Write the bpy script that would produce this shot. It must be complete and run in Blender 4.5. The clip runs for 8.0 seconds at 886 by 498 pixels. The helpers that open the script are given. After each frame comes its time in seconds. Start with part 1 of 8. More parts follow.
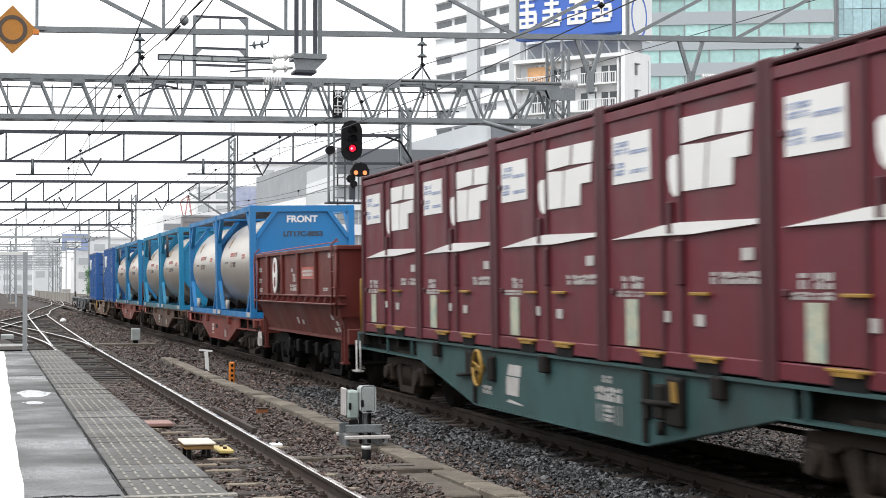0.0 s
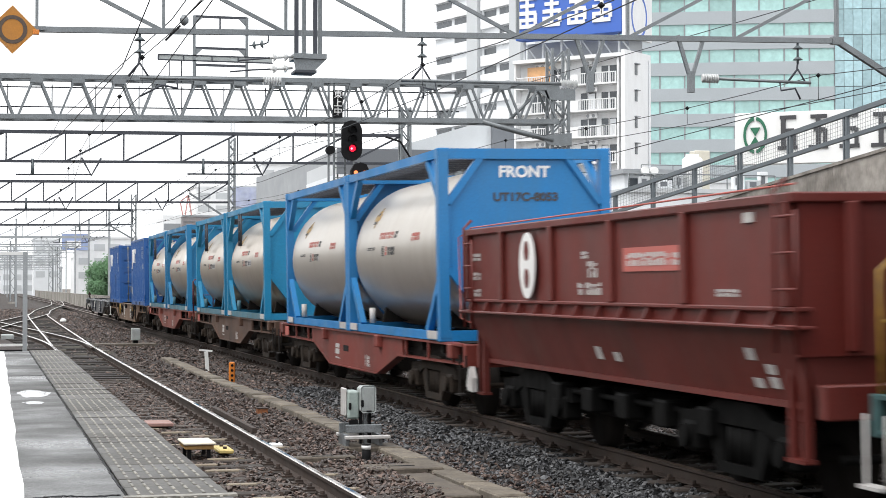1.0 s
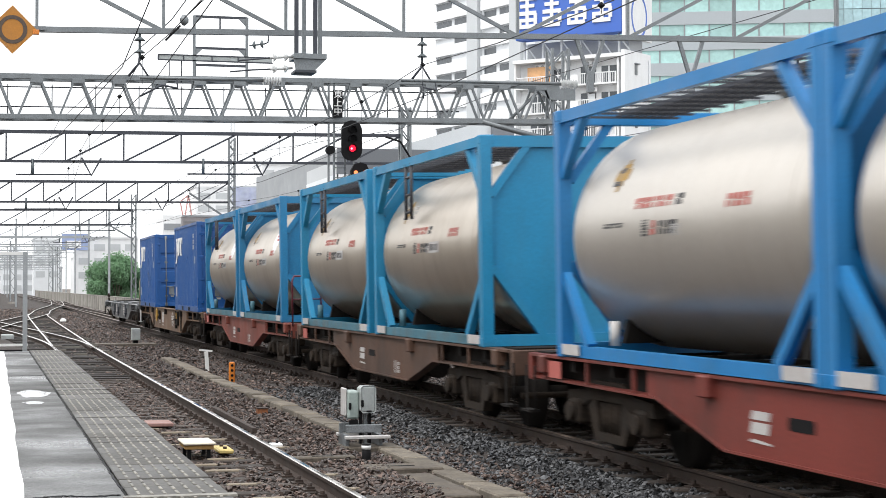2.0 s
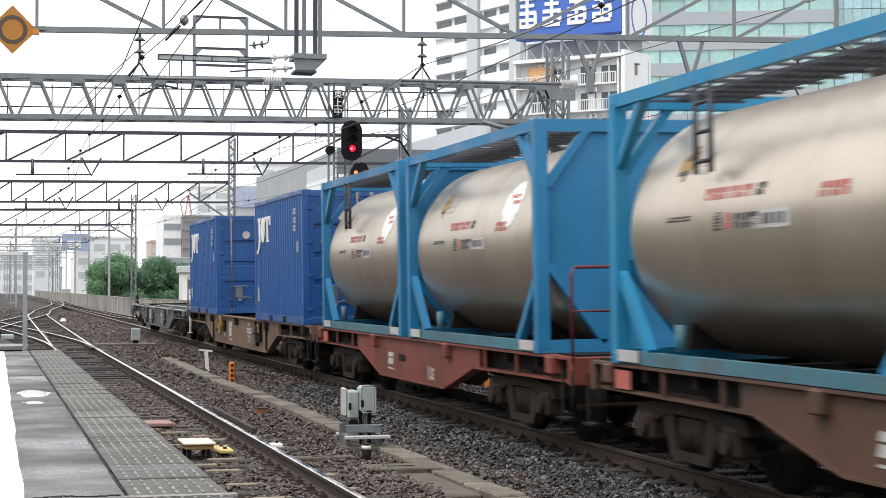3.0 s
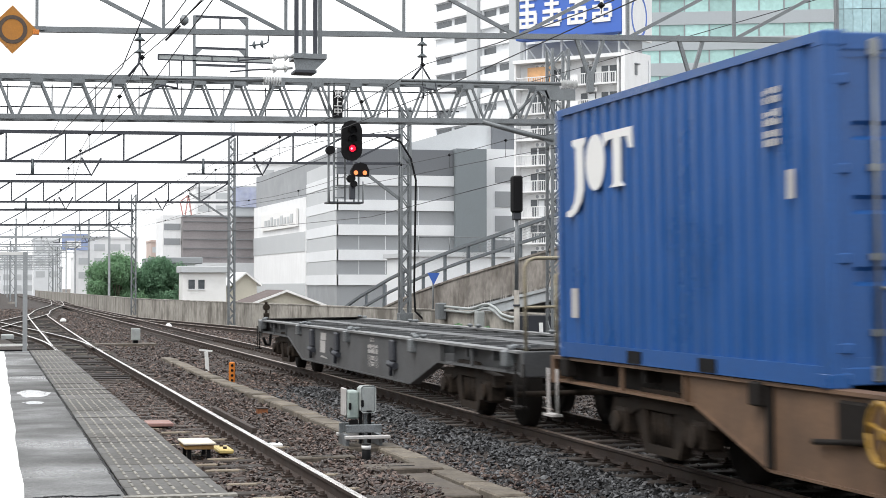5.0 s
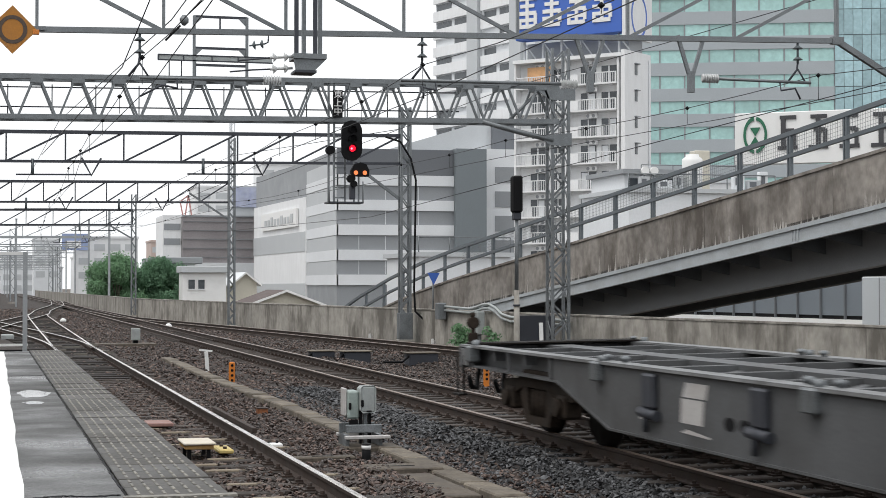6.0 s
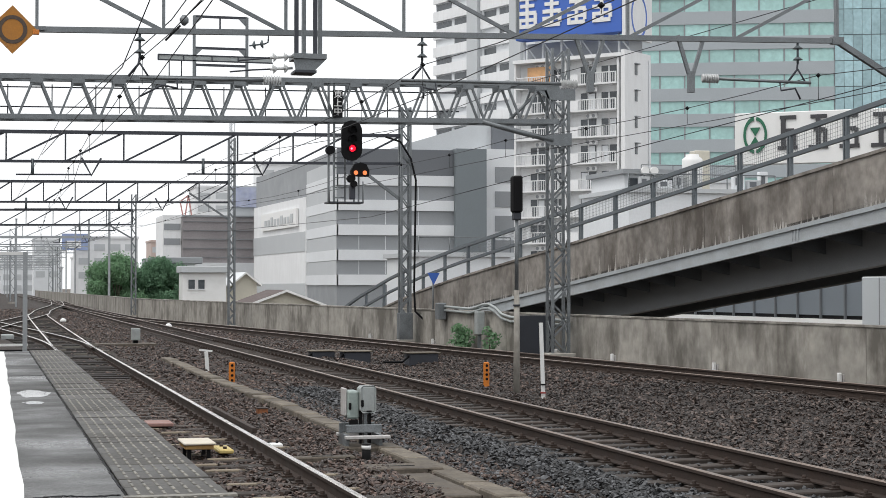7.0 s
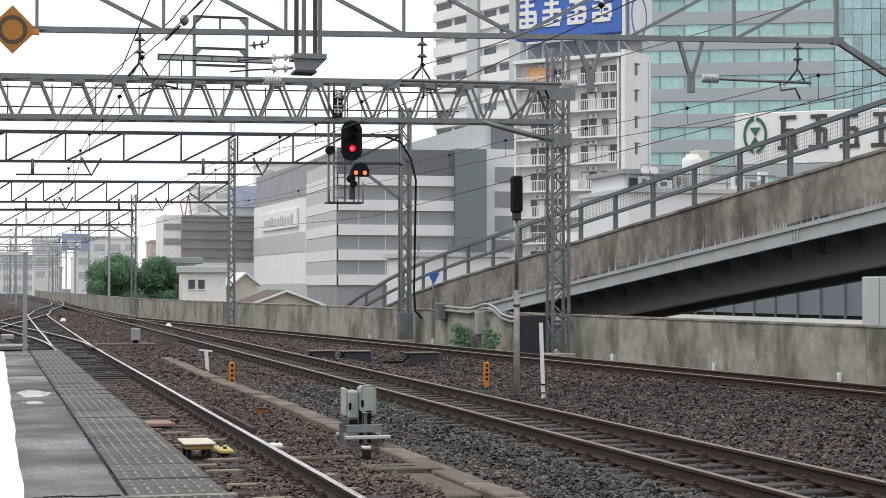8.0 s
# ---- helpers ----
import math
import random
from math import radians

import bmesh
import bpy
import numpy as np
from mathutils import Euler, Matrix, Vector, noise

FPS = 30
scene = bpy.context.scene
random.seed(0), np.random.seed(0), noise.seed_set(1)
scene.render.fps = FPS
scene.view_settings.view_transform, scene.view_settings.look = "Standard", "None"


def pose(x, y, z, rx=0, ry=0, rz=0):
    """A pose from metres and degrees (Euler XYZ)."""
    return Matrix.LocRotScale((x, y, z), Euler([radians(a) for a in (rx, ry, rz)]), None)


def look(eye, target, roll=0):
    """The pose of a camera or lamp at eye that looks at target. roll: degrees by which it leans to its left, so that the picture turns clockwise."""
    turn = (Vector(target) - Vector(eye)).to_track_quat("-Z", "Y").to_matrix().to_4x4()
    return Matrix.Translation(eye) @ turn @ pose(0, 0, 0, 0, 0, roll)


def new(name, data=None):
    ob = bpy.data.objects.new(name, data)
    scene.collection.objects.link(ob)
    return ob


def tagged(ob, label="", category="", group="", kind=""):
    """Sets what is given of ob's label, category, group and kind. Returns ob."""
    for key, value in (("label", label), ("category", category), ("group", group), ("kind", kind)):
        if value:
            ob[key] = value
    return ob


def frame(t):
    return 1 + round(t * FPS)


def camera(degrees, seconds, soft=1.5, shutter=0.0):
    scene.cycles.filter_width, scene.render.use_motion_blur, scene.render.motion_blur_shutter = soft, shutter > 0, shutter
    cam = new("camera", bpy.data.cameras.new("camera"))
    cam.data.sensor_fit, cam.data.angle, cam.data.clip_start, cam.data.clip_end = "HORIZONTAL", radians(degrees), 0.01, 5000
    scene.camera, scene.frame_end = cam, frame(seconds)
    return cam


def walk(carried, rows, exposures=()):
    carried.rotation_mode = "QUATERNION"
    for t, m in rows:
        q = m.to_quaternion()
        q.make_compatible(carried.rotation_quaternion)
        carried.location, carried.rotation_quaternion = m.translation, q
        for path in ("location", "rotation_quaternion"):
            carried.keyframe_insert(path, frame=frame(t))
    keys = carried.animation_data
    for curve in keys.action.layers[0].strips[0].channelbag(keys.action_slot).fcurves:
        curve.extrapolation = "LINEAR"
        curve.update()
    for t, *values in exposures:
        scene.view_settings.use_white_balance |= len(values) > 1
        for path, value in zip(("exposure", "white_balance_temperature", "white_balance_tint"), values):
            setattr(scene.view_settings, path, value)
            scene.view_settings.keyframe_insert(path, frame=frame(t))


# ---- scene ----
cam = camera(28.61, 8.0, soft=0.88, shutter=0.25)
EYE = pose(0, 0, 1.722, 91.232, 0, -14.754)
walk(cam, [(0.0, EYE), (8.0, EYE)], exposures=[(0.0, 0.64), (0.5, 0.66), (1.5, 0.78), (3.0, 0.61), (4.0, 0.70), (4.6, 0.80), (5.7, 0.15), (6.2, 0.10), (8.0, 0.10)])

# ---- sky and light: bright overcast ----
SUN_EL, SUN_AZ = 58.0, 246.0
world = bpy.data.worlds.new("overcast")
scene.world = world
world.use_nodes = True
wn, wl = world.node_tree.nodes, world.node_tree.links
wn.clear()
w_out = wn.new("ShaderNodeOutputWorld")
w_bg = wn.new("ShaderNodeBackground")
w_sky = wn.new("ShaderNodeTexSky")
w_sky.sky_type = "NISHITA"
w_sky.sun_disc = False
w_sky.sun_elevation = radians(SUN_EL)
w_sky.sun_rotation = radians(SUN_AZ)
w_sky.air_density, w_sky.dust_density, w_sky.ozone_density = 1.0, 6.0, 1.0
w_mix = wn.new("ShaderNodeMix")
w_mix.data_type = "RGBA"
w_mix.inputs[0].default_value = 0.93
w_mix.inputs[7].default_value = (9.6, 9.8, 10.0, 1)
wl.new(w_sky.outputs[0], w_mix.inputs[6])
wl.new(w_mix.outputs[2], w_bg.inputs[0])
w_bg.inputs[1].default_value = 0.115
wl.new(w_bg.outputs[0], w_out.inputs[0])
sun = new("sun", bpy.data.lights.new("sun", "SUN"))
sun.data.energy, sun.data.angle, sun.data.color = 1.05, radians(25), (1.0, 0.97, 0.93)
sun.matrix_world = look((0, 0, 60), (30 * math.sin(radians(SUN_AZ)) * -1, 30 * math.cos(radians(SUN_AZ)) * -1, 60 - 30 * math.tan(radians(SUN_EL))))


# ---- mesh helpers ----
def bmn():
    return bmesh.new()


def box(bm, x0, x1, y0, y1, z0, z1, bev=0.0):
    vs = [bm.verts.new((x, y, z)) for x in (x0, x1) for y in (y0, y1) for z in (z0, z1)]
    fs = [bm.faces.new([vs[i] for i in q]) for q in ((0, 1, 3, 2), (4, 6, 7, 5), (0, 4, 5, 1), (2, 3, 7, 6), (0, 2, 6, 4), (1, 5, 7, 3))]
    if bev:
        es = list({e for f in fs for e in f.edges})
        bmesh.ops.bevel(bm, geom=es, offset=bev, segments=1, affect="EDGES", profile=0.5)
    return bm


def frame_axes(p0, p1, up=(0, 0, 1)):
    d = (Vector(p1) - Vector(p0)).normalized()
    u = Vector(up)
    if abs(d.dot(u)) > 0.98:
        u = Vector((0, 1, 0))
    s = d.cross(u).normalized()
    return d, s, s.cross(d).normalized()


def beam(bm, p0, p1, w, h, up=(0, 0, 1)):
    """A bar of rectangular section from p0 to p1."""
    p0, p1 = Vector(p0), Vector(p1)
    d, s, u = frame_axes(p0, p1, up)
    a = [bm.verts.new(p + s * (i * w / 2) + u * (j * h / 2)) for p in (p0, p1) for i, j in ((-1, -1), (1, -1), (1, 1), (-1, 1))]
    for q in ((0, 3, 2, 1), (4, 5, 6, 7), (0, 1, 5, 4), (1, 2, 6, 5), (2, 3, 7, 6), (3, 0, 4, 7)):
        bm.faces.new([a[i] for i in q])
    return bm


def rod(bm, p0, p1, r, n=8, r1=None, caps=True, smooth=True):
    p0, p1 = Vector(p0), Vector(p1)
    r1 = r if r1 is None else r1
    d, s, u = frame_axes(p0, p1)
    rings = []
    for p, q in ((p0, r), (p1, r1)):
        rings.append([bm.verts.new(p + (s * math.cos(a) + u * math.sin(a)) * q) for a in [2 * math.pi * k / n for k in range(n)]])
    for k in range(n):
        f = bm.faces.new([rings[0][k], rings[0][(k + 1) % n], rings[1][(k + 1) % n], rings[1][k]])
        f.smooth = smooth
    if caps:
        bm.faces.new(list(reversed(rings[0])))
        bm.faces.new(rings[1])
    return bm


def lathe(bm, prof, axis="z", n=20, at=(0, 0, 0), smooth=True):
    """Turns (radius, height) pairs round an axis."""
    at = Vector(at)
    rings = []
    for r, h in prof:
        ring = []
        for k in range(n):
            a = 2 * math.pi * k / n
            c, s = max(r, 1e-4) * math.cos(a), max(r, 1e-4) * math.sin(a)
            v = {"z": (c, s, h), "y": (s, h, c), "x": (h, c, s)}[axis]
            ring.append(bm.verts.new(at + Vector(v)))
        rings.append(ring)
    for a, b in zip(rings, rings[1:]):
        for k in range(n):
            bm.faces.new([a[k], a[(k + 1) % n], b[(k + 1) % n], b[k]]).smooth = smooth
    bm.faces.new(list(reversed(rings[0])))
    bm.faces.new(rings[-1])
    return bm


def prism(bm, poly, axis, a, b):
    """A polygon in the plane across an axis, drawn out from a to b along it."""
    def at(p, t):
        return {"x": (t, p[0], p[1]), "y": (p[0], t, p[1]), "z": (p[0], p[1], t)}[axis]
    lo = [bm.verts.new(at(p, a)) for p in poly]
    hi = [bm.verts.new(at(p, b)) for p in poly]
    bm.faces.new(lo)
    bm.faces.new(list(reversed(hi)))
    n = len(poly)
    for k in range(n):
        bm.faces.new([lo[k], hi[k], hi[(k + 1) % n], lo[(k + 1) % n]])
    return bm


def pipe(bm, pts, r, n=6):
    """A tube bent through points, in one piece."""
    pts = [Vector(q) for q in pts]
    rings, side = [], None
    for i, q in enumerate(pts):
        d = (pts[min(i + 1, len(pts) - 1)] - pts[max(i - 1, 0)]).normalized()
        if side is None:
            side = frame_axes(q, q + d)[1]
        side = (side - d * side.dot(d)).normalized()
        u = side.cross(d)
        rings.append([bm.verts.new(q + (side * math.cos(a) + u * math.sin(a)) * r) for a in [2 * math.pi * k / n for k in range(n)]])
    for a, b in zip(rings, rings[1:]):
        for k in range(n):
            bm.faces.new([a[k], a[(k + 1) % n], b[(k + 1) % n], b[k]]).smooth = True
    bm.faces.new(list(reversed(rings[0])))
    bm.faces.new(rings[-1])
    return bm


def sweep(bm, rail, prof):
    """A closed profile (across, up) along points of the plan; across is to the right of the way."""
    rings = []
    for i, p in enumerate(rail):
        q = Vector(rail[min(i + 1, len(rail) - 1)]) - Vector(rail[max(i - 1, 0)])
        s = Vector((q.y, -q.x, 0)).normalized()
        rings.append([bm.verts.new(Vector(p) + s * a + Vector((0, 0, h))) for a, h in prof])
    n = len(prof)
    for a, b in zip(rings, rings[1:]):
        for k in range(n):
            bm.faces.new([a[k], a[(k + 1) % n], b[(k + 1) % n], b[k]])
    bm.faces.new(list(reversed(rings[0])))
    bm.faces.new(rings[-1])
    return bm


def mesh_of(name, bm, material):
    bmesh.ops.recalc_face_normals(bm, faces=bm.faces)
    me = bpy.data.meshes.new(name)
    bm.to_mesh(me)
    bm.free()
    for m in material if isinstance(material, (list, tuple)) else [material]:
        me.materials.append(m)
    return me


def part(name, bm, material, parent=None, label=""):
    ob = new(name, mesh_of(name, bm, material))
    if parent is not None:
        ob.parent = parent
    return tagged(ob, label)


def piece(name, me, parent, m):
    ob = new(name, me)
    ob.parent = parent
    ob.matrix_basis = m
    return ob


def thing(name, label, category, group="", kind="", m=None):
    ob = new(name)
    ob.empty_display_size = 0.2
    if m is not None:
        ob.matrix_basis = m
    return tagged(ob, label, category, group, kind)


def letters(name, text, size, material, parent, m, label="", extrude=0.004, wide=1.0, bold=0.0):
    cu = bpy.data.curves.new(name, "FONT")
    cu.body, cu.size, cu.extrude, cu.offset = text, size, extrude, bold
    cu.align_x, cu.align_y = "CENTER", "CENTER"
    tmp = bpy.data.objects.new(name, cu)
    scene.collection.objects.link(tmp)
    me = bpy.data.meshes.new_from_object(tmp.evaluated_get(bpy.context.evaluated_depsgraph_get()))
    bpy.data.objects.remove(tmp)
    bpy.data.curves.remove(cu)
    me.name = name
    me.materials.clear()
    me.materials.append(material)
    me.transform(Matrix.Diagonal((wide, 1, 1, 1)))
    ob = new(name, me)
    ob.parent = parent
    ob.matrix_basis = m
    return tagged(ob, label)


# ---- materials ----
def mat(name, color, rough=0.6, metal=0.0, var=0.25, scale=1.5, fine=40.0, bump=0.15, dist=0.004, dirt=None, dirt_amt=0.0, streak=False, spec=0.5, per=0.0, coat=0.0, rough_var=0.15, sharp=0.75):
    """Base colour with blotches and grain at real size, dirt in its own shape, fine relief."""
    m = bpy.data.materials.new(name)
    m.use_nodes = True
    nt = m.node_tree
    N, L = nt.nodes, nt.links
    bs = N["Principled BSDF"]
    tc = N.new("ShaderNodeTexCoord")
    oi = N.new("ShaderNodeObjectInfo")
    off = N.new("ShaderNodeVectorMath")
    off.operation = "ADD"
    mul = N.new("ShaderNodeMath")
    mul.operation = "MULTIPLY"
    mul.inputs[1].default_value = 37.0
    L.new(oi.outputs["Random"], mul.inputs[0])
    L.new(tc.outputs["Object"], off.inputs[0])
    L.new(mul.outputs[0], off.inputs[1])
    n1 = N.new("ShaderNodeTexNoise")
    n1.inputs["Scale"].default_value = scale
    n1.inputs["Detail"].default_value = 5
    n2 = N.new("ShaderNodeTexNoise")
    n2.inputs["Scale"].default_value = fine
    n2.inputs["Detail"].default_value = 3
    L.new(off.outputs[0], n1.inputs["Vector"])
    L.new(off.outputs[0], n2.inputs["Vector"])
    add = N.new("ShaderNodeMath")
    add.operation = "ADD"
    L.new(n1.outputs[0], add.inputs[0])
    L.new(n2.outputs[0], add.inputs[1])
    mr = N.new("ShaderNodeMapRange")
    mr.inputs[1].default_value, mr.inputs[2].default_value = 0.65, 1.35
    mr.inputs[3].default_value, mr.inputs[4].default_value = 1 - var, 1 + var
    L.new(add.outputs[0], mr.inputs[0])
    val = mr.outputs[0]
    if per:
        pr = N.new("ShaderNodeMapRange")
        pr.inputs[3].default_value, pr.inputs[4].default_value = 1 - per, 1 + per
        L.new(oi.outputs["Random"], pr.inputs[0])
        mm = N.new("ShaderNodeMath")
        mm.operation = "MULTIPLY"
        L.new(val, mm.inputs[0])
        L.new(pr.outputs[0], mm.inputs[1])
        val = mm.outputs[0]
    vm = N.new("ShaderNodeVectorMath")
    vm.operation = "SCALE"
    vm.inputs[0].default_value = color
    L.new(val, vm.inputs["Scale"])
    col = vm.outputs[0]
    if dirt is not None:
        n3 = N.new("ShaderNodeTexNoise")
        n3.inputs["Scale"].default_value = 1.0
        n3.inputs["Detail"].default_value = 6
        n3.inputs["Roughness"].default_value = 0.65
        mp = N.new("ShaderNodeMapping")
        mp.inputs["Scale"].default_value = ((1.6, 1.6, 0.28) if sharp > 0.7 else (0.75, 0.75, 0.32)) if streak else (scale * 0.8,) * 3
        L.new(off.outputs[0], mp.inputs["Vector"])
        L.new(mp.outputs[0], n3.inputs["Vector"])
        dr = N.new("ShaderNodeMapRange")
        dr.inputs[1].default_value, dr.inputs[2].default_value = 0.45, sharp
        dr.inputs[3].default_value, dr.inputs[4].default_value = 0.0, dirt_amt
        L.new(n3.outputs[0], dr.inputs[0])
        mx = N.new("ShaderNodeMix")
        mx.data_type = "RGBA"
        L.new(dr.outputs[0], mx.inputs[0])
        L.new(col, mx.inputs[6])
        mx.inputs[7].default_value = (*dirt, 1)
        col = mx.outputs[2]
    L.new(col, bs.inputs["Base Color"])
    rr = N.new("ShaderNodeMapRange")
    rr.inputs[1].default_value, rr.inputs[2].default_value = 0.3, 0.7
    rr.inputs[3].default_value, rr.inputs[4].default_value = max(rough - rough_var, 0.03), min(rough + rough_var, 1)
    L.new(n1.outputs[0], rr.inputs[0])
    L.new(rr.outputs[0], bs.inputs["Roughness"])
    bs.inputs["Metallic"].default_value = metal
    bs.inputs["Specular IOR Level"].default_value = spec
    bs.inputs["Coat Weight"].default_value = coat
    if bump:
        bp = N.new("ShaderNodeBump")
        bp.inputs["Strength"].default_value = bump
        bp.inputs["Distance"].default_value = dist
        L.new(add.outputs[0], bp.inputs["Height"])
        L.new(bp.outputs[0], bs.inputs["Normal"])
    return m


def glow(name, color, strength):
    m = bpy.data.materials.new(name)
    m.use_nodes = True
    b = m.node_tree.nodes["Principled BSDF"]
    b.inputs["Base Color"].default_value = (*[c * 0.15 for c in color], 1)
    b.inputs["Emission Color"].default_value = (*color, 1)
    b.inputs["Emission Strength"].default_value = strength
    return m


